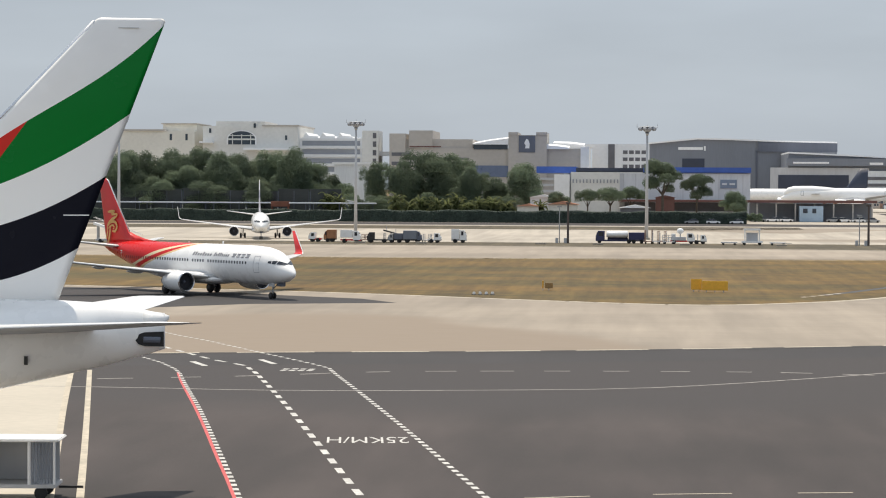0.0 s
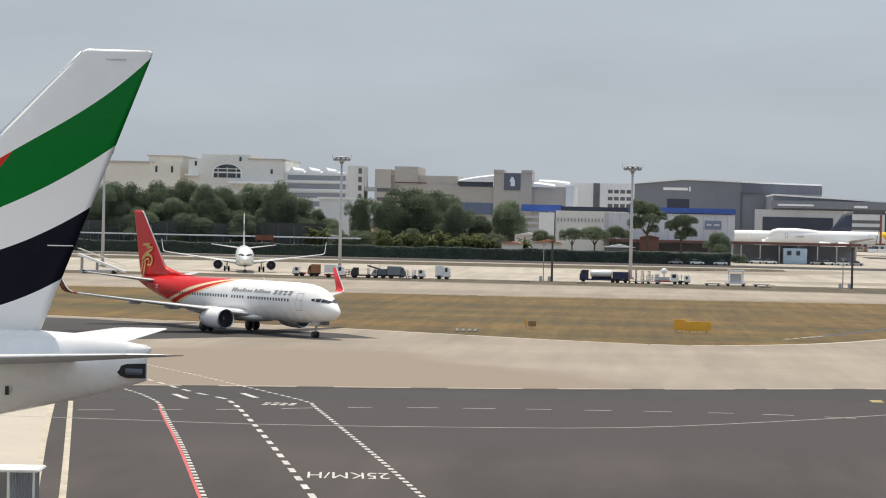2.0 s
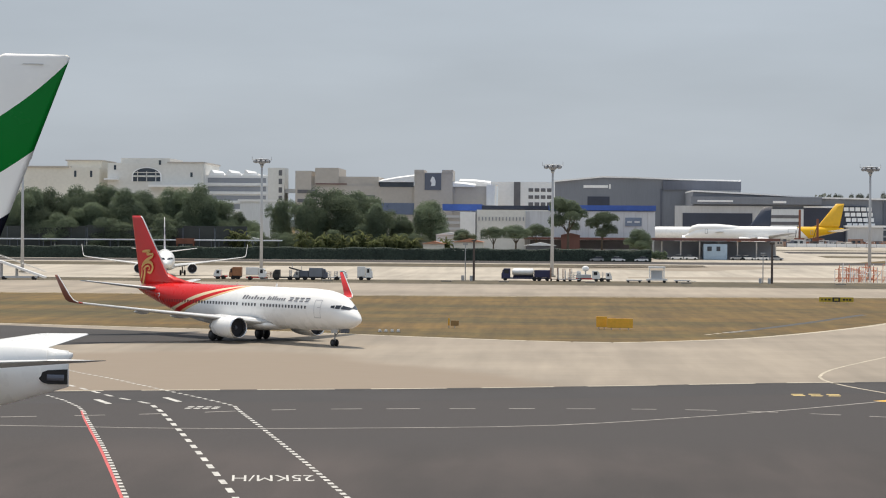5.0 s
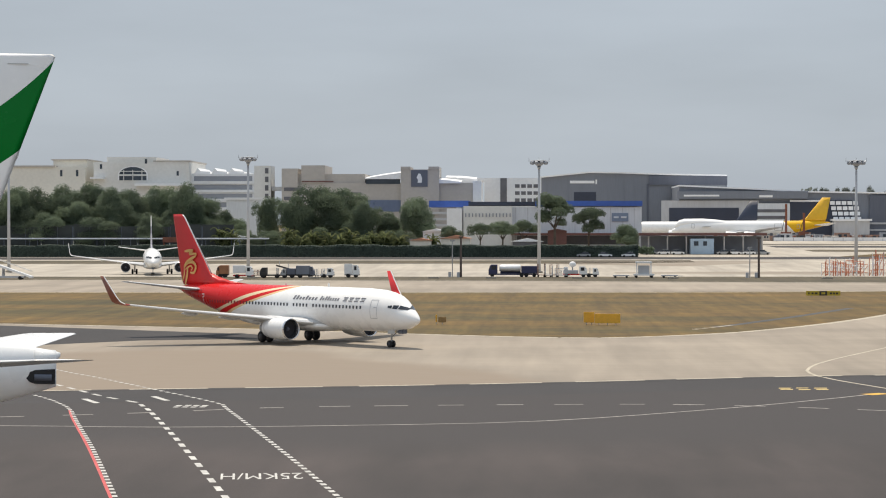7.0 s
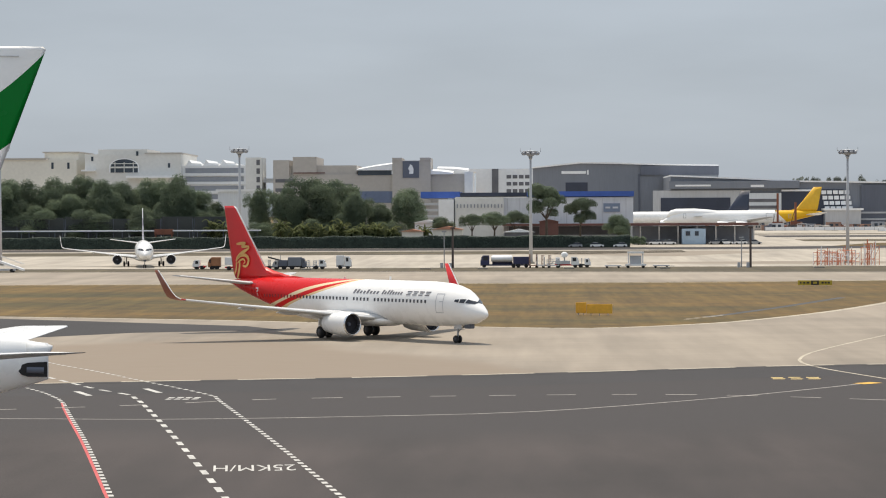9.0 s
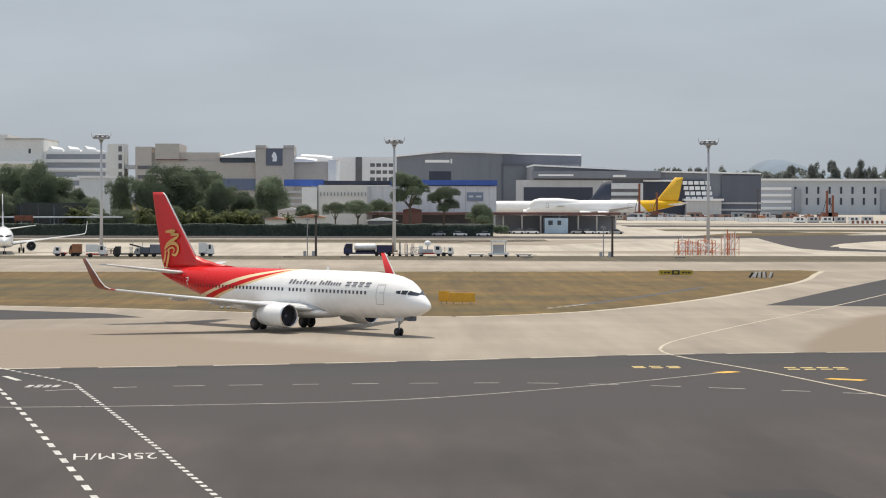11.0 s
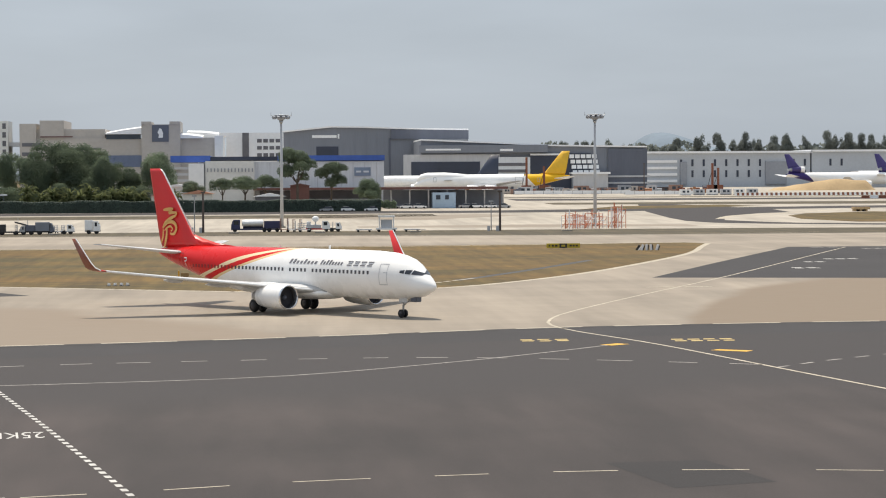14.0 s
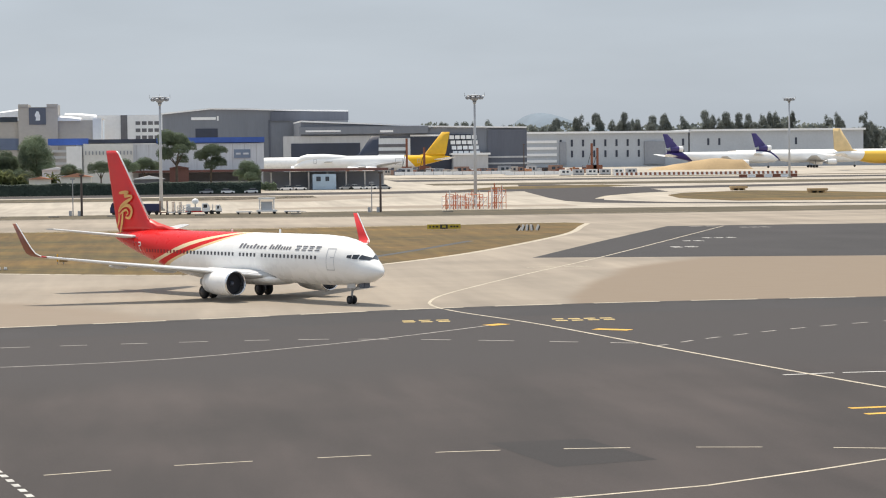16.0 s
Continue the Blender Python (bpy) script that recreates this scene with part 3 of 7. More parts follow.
sheet("taxiway_asphalt", [(-260, 322), (-130, 274), (-75, 262), (-60.3, 259), (-45.7, 250), (-28.6, 239), (-24, 231), (-38.2, 226), (-49.6, 214.2), (-90, 196), (-260, 196)], 0.045, M["asphalt_dark"], "dark asphalt taxiway with oil stains", category="taxiway")
sheet("taxiway_crossing", [(43, 259), (58, 300), (83, 366), (119, 364), (320, 352), (320, 236), (82, 250)], 0.045, M["asphalt_dark"], "dark asphalt crossing taxiway", category="taxiway")
sheet("far_taxiway", [(126, 790), (118, 735), (110, 674), (105, 605), (104, 575), (108, 556), (118, 541), (140, 522), (190, 500), (190, 515), (150, 532), (128, 548), (115, 580), (122.6, 618), (138, 645), (149, 655), (152, 690), (140, 757)], 0.045, M["asphalt"], "grey asphalt taxiway bend", category="taxiway")
sheet("grass_patch", [(140, 618), (150, 640), (174, 657), (190, 640), (210, 600), (215, 560), (181, 545), (144, 556), (136, 585)], 0.06, M["grass"], "dry grass patch", category="grass")
sheet("grass_patch", [(92, 700), (112, 745), (150, 760), (158, 735), (130, 716)], 0.06, M["grass"], "dry grass patch", category="grass")
sheet("grass_patch", [(-300, 650), (46, 662), (46, 640), (20, 626), (-300, 616)], 0.05, M["verge"], "thin dry grass strip beside the perimeter road", category="grass")
sheet("grass_patch", [(40, 600), (70, 640), (60, 655), (20, 650), (0, 625)], 0.05, M["concrete_stained"], "stained concrete patch", category="apron")
sheet("perimeter_road", [(-300, 690), (70, 700), (300, 760), (300, 735), (80, 672), (-300, 662)], 0.06, M["asphalt"], "grey perimeter road", category="road")
sheet("grass_patch", [(95, 775), (200, 760), (340, 772), (340, 800), (95, 805)], 0.05, M["verge"], "thin dry grass strip between far taxiways", category="grass")
sheet("far_road", [(90, 845), (340, 838), (340, 868), (90, 880)], 0.045, M["asphalt"], "grey far service road", category="road")
sheet("grass_patch", [(60, 900), (400, 890), (400, 905), (60, 918)], 0.05, M["verge"], "thin dry grass strip between far taxiways", category="grass")
sheet("grass_patch", [(20, 545), (62, 552), (98, 540), (98, 524), (62, 520), (20, 530)], 0.05, M["concrete_stained"], "stained concrete patch", category="apron")
sheet("verge", [(-600, 480), (-60, 467), (-3, 461), (48, 451), (79, 449), (140, 452), (240, 479), (102, 500), (40, 500), (-60, 497), (-600, 503)], 0.024, M["verge"], "dark worn grass verge between taxiway and remote apron", category="grass")
# kerb-like pale shoulder along the grass
stripe("shoulder", GRASS_FRONT[1:-1], 1.0, 0.07, M["paint_cream"], "pale cream edge line beside the grass")
stripe("shoulder", [(x, y + 0.1) for x, y in APRON_EDGE], 0.5, 0.07, M["paint_cream"], "broken pale edge of the asphalt", dash=(5.5, 2.6))
stripe("edge_joint", [(x, y - 1.3) for x, y in APRON_EDGE], 0.55, 0.075, M["patch"], "dark broken seam along the asphalt edge", dash=(2.6, 1.3))
stripe("shoulder", [(-300, 387), (-52, 382), (-21, 382), (30, 386), (71, 396)], 1.2, 0.07, M["paint_cream"], "pale edge line behind the grass")
# flat black stripe paints the shadow line of the ditch
stripe("ditch", [(20.5, 256.5), (24, 264.1), (33.2, 286.8), (41, 307.5), (43.5, 314)], 1.15, 0.075, M["sign_black"], "drain channel in the grass, its shade painted dark")
stripe("ditch_edge", [(17.9, 251.3), (20.2, 256), (23.0, 262)], 0.6, 0.085, M["paint_cream"], "broken pale kerb beside the drain", dash=(1.4, 1.1))

# paint on the apron
stripe("edge_line", [(-28.4, 141.4), (-27.4, 137.0), (-25.6, 129.6), (-23.1, 119.5), (-20.35, 108), (-17.65, 96.5), (-15.03, 85.4), (-9.28, 60)], 0.15, 0.07, M["paint_red"], "solid red stand boundary line")
stripe("edge_line", [(-33.3, 153.9), (-31.2, 149.6), (-29.2, 144.4), (-28.1, 140.6), (-27.2, 136.8), (-25.4, 129.5), (-22.9, 119.5), (-20.15, 108), (-17.45, 96.5), (-14.85, 85.4), (-9.1, 60)], 0.23, 0.075, M["paint_white"], "dotted white road edge line", dash=(0.66, 0.62))
stripe("edge_line", [(-46, 199), (-37, 180), (-32.3, 171.5), (-26.8, 160.8), (-20.3, 148), (-18.6, 142), (-11.9, 113.8), (-5.5, 85.7), (0.3, 60)], 0.26, 0.07, M["paint_white"], "dotted white road edge line", dash=(0.72, 0.62), step=1.5)
stripe("center_line", [(-46, 188), (-34.3, 164.8), (-28.2, 152.4), (-25.2, 147.6), (-23.6, 142), (-18.9, 122.8), (-13.8, 101), (-10.1, 85.1), (-4, 60)], 0.30, 0.07, M["paint_white"], "dashed white service road centre line", dash=(1.75, 1.6))
for (x0, y0, x1, y1) in ((-29.3, 150.7, -27.8, 147.2), (-25.1, 153.0, -23.6, 149.4)):
    stripe("stop_line", [(x0, y0), (x1, y1)], 0.42, 0.07, M["paint_white"], "short white give-way bar")
stripe("lead_line", [(-34.3, 142.7), (-25.5, 105.3), (-20.5, 83.8), (-15, 60)], 0.30, 0.07, M["paint_cream"], "broad white stand boundary line")
stripe("stand_edge", [(-35.1, 141.2), (-29.9, 118.7), (-25.6, 100.5), (-16, 60)], 0.32, 0.085, M["paint_cream"], "pale joint at the edge of the stand")
stripe("taxi_line", [(-60, 131), (-31.5, 130.6), (-20.7, 129.9), (-9.6, 131.5), (0.9, 134.7), (11.5, 143.5), (18, 150.3), (24, 157.4)], 0.24, 0.07, M["paint_thin"], "thin faded taxi guide line")
stripe("taxi_line", [(52, 60), (42, 84), (35.7, 109.4), (30.8, 133.2), (26.5, 155.7), (22.6, 170.5), (21.6, 178), (22.4, 185), (25.5, 195.5), (35.4, 220.7), (53.6, 265), (91.4, 362.5)], 0.26, 0.075, M["paint_cream"], "cream taxiway centre line")
stripe("taxi_line", [(4, 74.3), (14, 76.5), (19.1, 78.3), (24, 81.4), (27.3, 83.7), (34, 89)], 0.2, 0.07, M["paint_cream"], "cream taxi guide line")
stripe("dash_line", [(30.1, 136.3), (33.9, 140.6), (37.8, 144.2), (43.4, 148.7), (52, 154)], 0.26, 0.07, M["paint_thin"], "faded dashed line", dash=(1.6, 1.6))
stripe("dash_line", [(32.6, 116.8), (35.5, 117.3), (40, 117.4)], 0.3, 0.07, M["paint_white"], "short white hold bar", dash=(2.9, 0.5))
for line in ([(22.7, 156.0), (23.9, 157.0)], [(29.2, 150.8), (31.1, 149.4)]):
    stripe("hold_bar", line, 1.1, 0.085, M["paint_yellow"], "yellow hold bar")
stripe("hold_bar", [(31.2, 100.8), (34.5, 101.2)], 0.5, 0.07, M["paint_yellow"], "yellow stand marking")
stripe("hold_bar", [(31.2, 98.4), (34.5, 99)], 0.5, 0.07, M["paint_yellow"], "yellow stand marking")
sheet("asphalt_patch", [(13.3, 91.9), (17.5, 92.3), (18.9, 85.4), (14.8, 84.1)], 0.06, M["patch"], "darker asphalt patch, repair and painted tail shadow", category="asphalt patch")
# dark sheet laid as the cast shadow of the wide-body's tail
sheet("asphalt_patch", [(-19, 84.6), (-15.6, 84.9), (-15, 78), (-18.4, 78)], 0.06, M["patch"], "darker asphalt patch, repair and painted tail shadow", category="asphalt patch")


def ground_bars(x0, x1, y0, y1, n, material, label, slope=0.0):
    """Ground lettering that cannot be read, as plain bars."""
    bm = bmesh.new()
    rnd = random.Random(int(x0 * 10))
    w = (x1 - x0) / n
    for k in range(n):
        a = x0 + k * w
        for j in range(2):
            ya = y0 + (y1 - y0) * (0.55 * j + 0.1 * rnd.random())
            dy = slope * (a - x0)
            bm.faces.new([bm.verts.new((x, y + dy, 0.015)) for x, y in ((a, ya), (a + w * (0.55 + 0.3 * rnd.random()), ya), (a + w * 0.8, ya + (y1 - y0) * 0.33), (a + w * 0.1, ya + (y1 - y0) * 0.33))])
    tagged(part("ground_lettering", bm, material), label, "ground marking", "", "structure")


ground_bars(17.4, 21.1, 160.2, 162.6, 3, M["paint_straw"], "worn yellow stand lettering on asphalt")
ground_bars(28.0, 32.6, 158.8, 161.4, 4, M["paint_straw"], "worn yellow stand lettering on asphalt")
ground_bars(-22.4, -20.2, 143.8, 145.8, 4, M["paint_white"], "worn white lettering on the service road")
ground_bars(64.5, 68.2, 281.0, 284.0, 2, M["paint_white"], "worn white lettering on the taxiway")
ground_bars(70.5, 73.5, 300.5, 303, 2, M["paint_white"], "worn white lettering on the taxiway")
ground_bars(75.6, 80.6, 310.5, 313, 3, M["paint_white"], "worn white lettering on the taxiway")
ground_bars(92.0, 97.0, 352.5, 356, 3, M["paint_thin"], "worn white lettering on the taxiway")
ground_bars(85.5, 91.0, 361.0, 363.5, 2, M["paint_thin"], "worn white lettering on the taxiway")
ground_bars(38.5, 46.5, 236.0, 237.4, 2, M["paint_cream"], "worn cream bars on concrete")
# speed limit, to be read by drivers coming towards the terminal
tc = bpy.data.curves.new("speed_text", "FONT")
tc.body, tc.size, tc.align_x, tc.align_y = "25KM/H", 1.0, "CENTER", "CENTER"
tob = new("speed_text", tc)
me = bpy.data.meshes.new_from_object(tob.evaluated_get(bpy.context.evaluated_depsgraph_get()))
bpy.data.objects.remove(tob)
xs = [v.co.x for v in me.vertices]
ys = [v.co.y for v in me.vertices]
kx, ky = 3.75 / (max(xs) - min(xs)), 2.5 / (max(ys) - min(ys))
for v in me.vertices:
    v.co.x, v.co.y, v.co.z = v.co.x * kx, v.co.y * ky, 0
me.materials.clear()
me.materials.append(M["paint_white"])
txt = new("speed_limit_marking", me)
txt.matrix_basis = pose(-12.25, 104.95, 0.015, 0, 0, 187)
tagged(txt, "white speed limit lettering painted on asphalt", "ground marking", "", "structure")



def dashes(line, first, pitch, length, width, material, label):
    """Single painted dashes at even steps of x along a line of the plan."""
    pts = [Vector(p) for p in smooth_line(line, 0.5)]
    x = first
    while x + length < pts[-1].x:
        if x > pts[0].x:
            ends = [min(pts, key=lambda p: abs(p.x - v)) for v in (x, x + length)]
            stripe("dash", [tuple(e) for e in ends], width, 0.075, M[material], label)
        x += pitch


dashes([(-18, 81.6), (-9.2, 84.3), (-4.1, 85.8), (0.7, 87.5), (5.7, 88.5), (10.9, 89.3), (16, 89.3), (21.2, 88.7), (26.4, 87.4), (40, 83)], -14.25, 5.06, 2.5, 0.15, "paint_cream", "thin cream dash on the apron")
dashes([(-34, 135.5), (-24, 139.4), (-16.4, 143.7), (-8.6, 145.6), (3.4, 147.1), (11.1, 146.9), (18.6, 144.3), (30, 138.5)], -32.1, 3.76, 1.75, 0.3, "paint_thin", "faded white dash on dark asphalt")


# ---------------------------------------------------------------- aircraft
def rings(stations, n=28):
    """Fuselage rings from (distance aft, top, bottom, half width)."""
    out = []
    for x, top, bot, w in stations:
        zc, hh = (top + bot) / 2, (top - bot) / 2
        out.append([(-x, w * math.cos(a), zc + hh * math.sin(a)) for a in (2 * math.pi * k / n for k in range(n))])
    return out


def half_width(stations, x, z):
    """Half width of the fuselage at a distance aft and a height."""
    for (x0, t0, b0, w0), (x1, t1, b1, w1) in zip(stations, stations[1:]):
        if x0 <= x <= x1:
            k = (x - x0) / (x1 - x0)
            t, b, w = t0 + (t1 - t0) * k, b0 + (b1 - b0) * k, w0 + (w1 - w0) * k
            u = (z - (t + b) / 2) / ((t - b) / 2)
            return w * math.sqrt(max(0.0, 1 - u * u))
    return 0.0


def foil(le, y, z, chord, thick, n=7, up=(0, 0, 1)):
    """An airfoil section as a ring; le is the distance aft of the leading edge."""
    pts = []
    upv = Vector(up)
    us = [0.5 * (1 - math.cos(math.pi * k / n)) for k in range(n + 1)]
    prof = lambda u: 2.6 * thick * (0.2969 * math.sqrt(u) - 0.126 * u - 0.3516 * u * u + 0.2843 * u ** 3 - 0.1015 * u ** 4) * 1.9
    for u in us[::-1]:
        pts.append(Vector((-(le + u * chord), y, z)) + upv * prof(u) * chord)
    for u in us[1:-1]:
        pts.append(Vector((-(le + u * chord), y, z)) - upv * prof(u) * chord * 0.8)
    return pts


def surface(sections, side=1):
    """A wing, tail plane or winglet lofted from (le, y, z, chord, thickness[, up])."""
    return loft([[Vector((p.x, p.y * side, p.z)) for p in foil(*s[:5], up=s[5] if len(s) > 5 else (0, 0, 1))] for s in sections])


def fin_surface(sections):
    """An upright fin lofted from (le, z, chord, thickness)."""
    return loft([foil(le, 0, z, c, t, up=(0, 1, 0)) for le, z, c, t in sections])


def nacelle(parent, x, y, z, r, length, paint, tag="engine"):
    n = 24
    prof = [(0.12, 0.80), (0.03, 0.86), (0.0, 0.92), (0.04, 0.97), (0.22, 1.02), (0.45, 1.0), (0.7, 0.93), (0.88, 0.8)]
    ring = lambda u, k: [(-(x + u * length), y + r * k * math.cos(a), z + r * k * math.sin(a)) for a in (2 * math.pi * i / n for i in range(n))]
    body = part(tag, loft([ring(u, k) for u, k in prof[3:]], caps=False), paint, parent)
    part("intake_lip", loft([ring(u, k) for u, k in prof[:4]], caps=False), M["metal"], body, "bright metal intake lip")
    part("fan", loft([ring(0.16, 0.80), ring(0.17, 0.05)], caps=False), M["fan"], body, "dark fan disc")
    part("intake_duct", loft([ring(0.10, 0.81), ring(0.16, 0.80)], caps=False), M["black"], body)
    part("spinner", loft([ring(0.09, 0.02), ring(0.12, 0.12), ring(0.165, 0.2)]), M["clad_dark"], body)
    part("exhaust", loft([ring(0.86, 0.78), ring(0.98, 0.55), ring(1.12, 0.36), ring(1.2, 0.08)]), M["steel"], body, "burnt metal exhaust cone")
    return body


def wheel(parent, x, y, r, w, name="wheel"):
    """A wheel about its own axle, a tyre and a hub."""
    hub = new(name)
    hub.empty_display_size = 0.2
    hub.parent, hub.matrix_basis = parent, pose(-x, y, r)
    n = 20
    ring = lambda k, yy: [(r * k * math.cos(a), yy, r * k * math.sin(a)) for a in (2 * math.pi * i / n for i in range(n))]
    part("tyre", loft([ring(0.55, -w / 2), ring(0.88, -w / 2), ring(1, -w * 0.3), ring(1, w * 0.3), ring(0.88, w / 2), ring(0.55, w / 2)]), M["black"], hub)
    # rim colour is kept dark for the shade around the wheels
    part("rim", loft([ring(0.1, -w * 0.56), ring(0.5, -w * 0.54), ring(0.54, -w * 0.4), ring(0.54, w * 0.4), ring(0.5, w * 0.54), ring(0.1, w * 0.56)]), M["hub"], hub)
    return hub


def bars(bm, x0, x1, z0, z1, side, stations, n, slant=0.0, gap=0.35, rnd=None):
    """Lettering that is kept as plain bars: n short blocks on the fuselage side, following its curve."""
    pitch = (x1 - x0) / n
    for k in range(n):
        a = x0 + k * pitch
        b = a + pitch * (1 - gap)
        top = z1 - (rnd.random() * 0.25 * (z1 - z0) if rnd else 0)
        for j in range(4):
            lo, hi = z0 + (top - z0) * j / 4, z0 + (top - z0) * (j + 1) / 4
            lean = lambda x, z: x - slant * (z - 4.24)
            bm.faces.new([bm.verts.new((-lean(x, z), side * (half_width(stations, lean(x, z), z) + 0.015), z)) for x, z in ((a, lo), (b, lo), (b, hi), (a, hi))])
    return bm


# narrow-body: distance aft, top, bottom, half width
NB = [(0.0, 2.66, 2.62, 0.02), (0.12, 2.85, 2.42, 0.22), (0.45, 3.15, 2.22, 0.50), (1.0, 3.53, 2.01, 0.85), (1.5, 3.84, 1.80, 1.11), (2.0, 4.29, 1.73, 1.30), (2.5, 4.68, 1.65, 1.45),
      (3.0, 4.94, 1.59, 1.57), (3.8, 5.17, 1.52, 1.70), (5.0, 5.36, 1.46, 1.81), (6.8, 5.46, 1.43, 1.88), (9, 5.47, 1.42, 1.88), (12, 5.47, 1.42, 1.88), (16, 5.47, 1.42, 1.88), (20, 5.47, 1.42, 1.88), (24.5, 5.47, 1.44, 1.88),
      (26.5, 5.47, 1.66, 1.86), (28.5, 5.47, 2.05, 1.78), (30.5, 5.45, 2.50, 1.62), (32.5, 5.41, 3.00, 1.38), (34.5, 5.34, 3.52, 1.06), (36.3, 5.24, 4.02, 0.70), (37.5, 5.12, 4.42, 0.40), (38.02, 5.02, 4.62, 0.2)]

def ribbon_paint():
    """The swept red tail with gold ribbons; edges are curves of the height."""
    # x of each edge (forward positive) against height: low on the belly far aft, racing forward towards the crown
    edges = (((-0.07, 1.004, -0.947, -30.38), (0.82, 0.60, 0.33)), ((0.091, -0.851, 6.036, -39.773), RED),
             ((0.481, -5.28, 22.593, -61.676), (0.84, 0.68, 0.44)), ((0.865, -10.013, 41.506, -87.356), RED))
    lay = [([(2, c, 0, -1)], col) for c, col in edges]
    return banded("white_fuselage_red_tail_paint", WHITE, lay, 0.28)


def narrow_body(name, m, label, livery, paint, fin_paint, winglet_paint, group="", windows=True, gear=2.86, pod=4.83):
    root = thing(name, m, label, "airliner", group)
    fus = part("fuselage", loft(rings(NB)), paint, root)
    # wing box fairing under the belly
    part("belly_fairing", loft(rings([(11.5, 2.0, 1.6, 0.4), (12.8, 2.3, 1.25, 1.7), (15, 2.5, 1.12, 2.05), (19, 2.5, 1.12, 2.05), (21.5, 2.3, 1.25, 1.7), (23.5, 2.1, 1.6, 0.5)], 20)), M["white"], root)
    for side in (1, -1):
        wing = part("wing", surface([(12.2, 1.2, 1.95, 8.2, 0.13), (13.4, 1.9, 2.05, 7.3, 0.13), (15.7, 5.6, 2.5, 4.9, 0.11), (19.4, 11.5, 3.2, 3.2, 0.10), (22.5, 16.6, 3.85, 1.85, 0.10)], side), M["grey_wing"], root)
        tip = [(22.5, 16.6, 3.85, 1.85, 0.10), (22.75, 17.0, 3.93, 1.7, 0.10, (0, -0.3, 0.95)), (23.1, 17.3, 4.15, 1.5, 0.09, (0, -0.8, 0.6)), (23.6, 17.42, 4.6, 1.25, 0.08, (0, -1, 0.15)), (25.3, 17.75, 6.55, 0.6, 0.08, (0, -1, 0.1))]
        blade = part("winglet", surface(tip, side), winglet_paint, root, "upturned red winglet, bronze outer face darkened for shade" if winglet_paint is M["red"] else "upturned winglet")
        # outer faces get a darker bronze red: gold pattern and painted shade
        if winglet_paint is M["red"]:
            blade.data.materials.append(M["shaded_bronze_red"])
            for f in blade.data.polygons:
                if f.normal.y * side > 0.3 and abs(f.normal.x) < 0.8:
                    f.material_index = 1
        edge = bmesh.new()
        for a, b in zip(tip[1:], tip[2:]):
            rod(edge, (-a[0] + 0.01, side * a[1], a[2]), (-b[0] + 0.01, side * b[1], b[2]), 0.05, 6)
        part("winglet_edge", edge, M["white"], root, "white leading edge strip")
        for sections in ([(13.4, 1.9, 2.05), (15.7, 5.6, 2.5), (19.4, 11.5, 3.2), (22.5, 16.6, 3.85)], [(33.4, 1.3, 4.85), (37.0, 7.17, 5.6)]):
            edge = bmesh.new()
            for a, b in zip(sections, sections[1:]):
                rod(edge, (-a[0] + 0.0, side * a[1], a[2] + 0.01), (-b[0], side * b[1], b[2] + 0.01), 0.085 if a[2] < 4.5 else 0.06, 8)
            part("leading_edge", edge, M["white"], root, "bright bare leading edge")
        for y, x, ln, z in ((7.2, 17.9, 3.5, 2.52), (10.6, 20.0, 2.8, 2.96), (4.0, 17.0, 3.6, 2.1)):
            part("flap_fairing", loft([[(-(x + u * ln), side * y + r * math.cos(a), z + 1.4 * r * math.sin(a) - 0.05) for a in (2 * math.pi * k / 10 for k in range(10))] for u, r in ((0, 0.03), (0.15, 0.12), (0.5, 0.15), (0.8, 0.10), (1, 0.02))]), M["grey_wing"], root)
        nacelle(root, 12.9, side * pod, 1.55, 1.06, 4.1, M["white"])
        part("pylon", loft([[(-x, side * pod + w, z) for w, z in ((-0.16, z0), (0.16, z0), (0.1, z1), (-0.1, z1))] for x, z0, z1 in ((13.8, 2.45, 2.6), (15.0, 2.3, 2.75), (16.5, 2.2, 2.75), (18.2, 2.2, 2.5))]), M["white"], root)
        part("tailplane", surface([(32.6, 0.4, 4.75, 4.3, 0.10), (33.4, 1.3, 4.85, 3.8, 0.10), (37.0, 7.17, 5.6, 1.5, 0.09)], side), M["grey_wing"], root)
        part("main_gear_leg", rod(rod(bmesh.new(), (-19.6, side * gear, 0.55), (-19.4, side * (gear - 0.11), 2.3), 0.13), (-19.6, side * (gear - 0.46), 0.55), (-19.6, side * (gear + 0.44), 0.55), 0.09), M["steel"], root)
        part("gear_door", boxes((-20.1, -19.1, side * (gear + 0.34) - 0.03, side * (gear + 0.34) + 0.03, 1.0, 2.2)), M["white"], root)
        for dy in (-0.43, 0.43):
            livery.setdefault("wheels", []).append(wheel(root, 19.6, side * gear + dy, 0.56, 0.40, "main_wheel"))
        part("nose_gear_door", boxes((-3.9, -2.9, side * 0.5 - 0.025, side * 0.5 + 0.025, 1.30, 1.74)), M["grey_wing"], root)
        livery.setdefault("wheels", []).append(wheel(root, 4.0, side * 0.2, 0.34, 0.2, "nose_wheel"))
        # cockpit glazing
        for xa, xb, za0, za1, zb0, zb1 in ((1.18, 1.84, 3.56, 3.68, 3.64, 3.97), (1.92, 2.34, 3.64, 3.98, 3.67, 3.99), (2.42, 2.82, 3.69, 3.98, 3.76, 3.94)):
            bmw = bmesh.new()
            grid = []
            for i in range(5):
                k = i / 4
                x, z0, z1 = xa + (xb - xa) * k, za0 + (zb0 - za0) * k, za1 + (zb1 - za1) * k
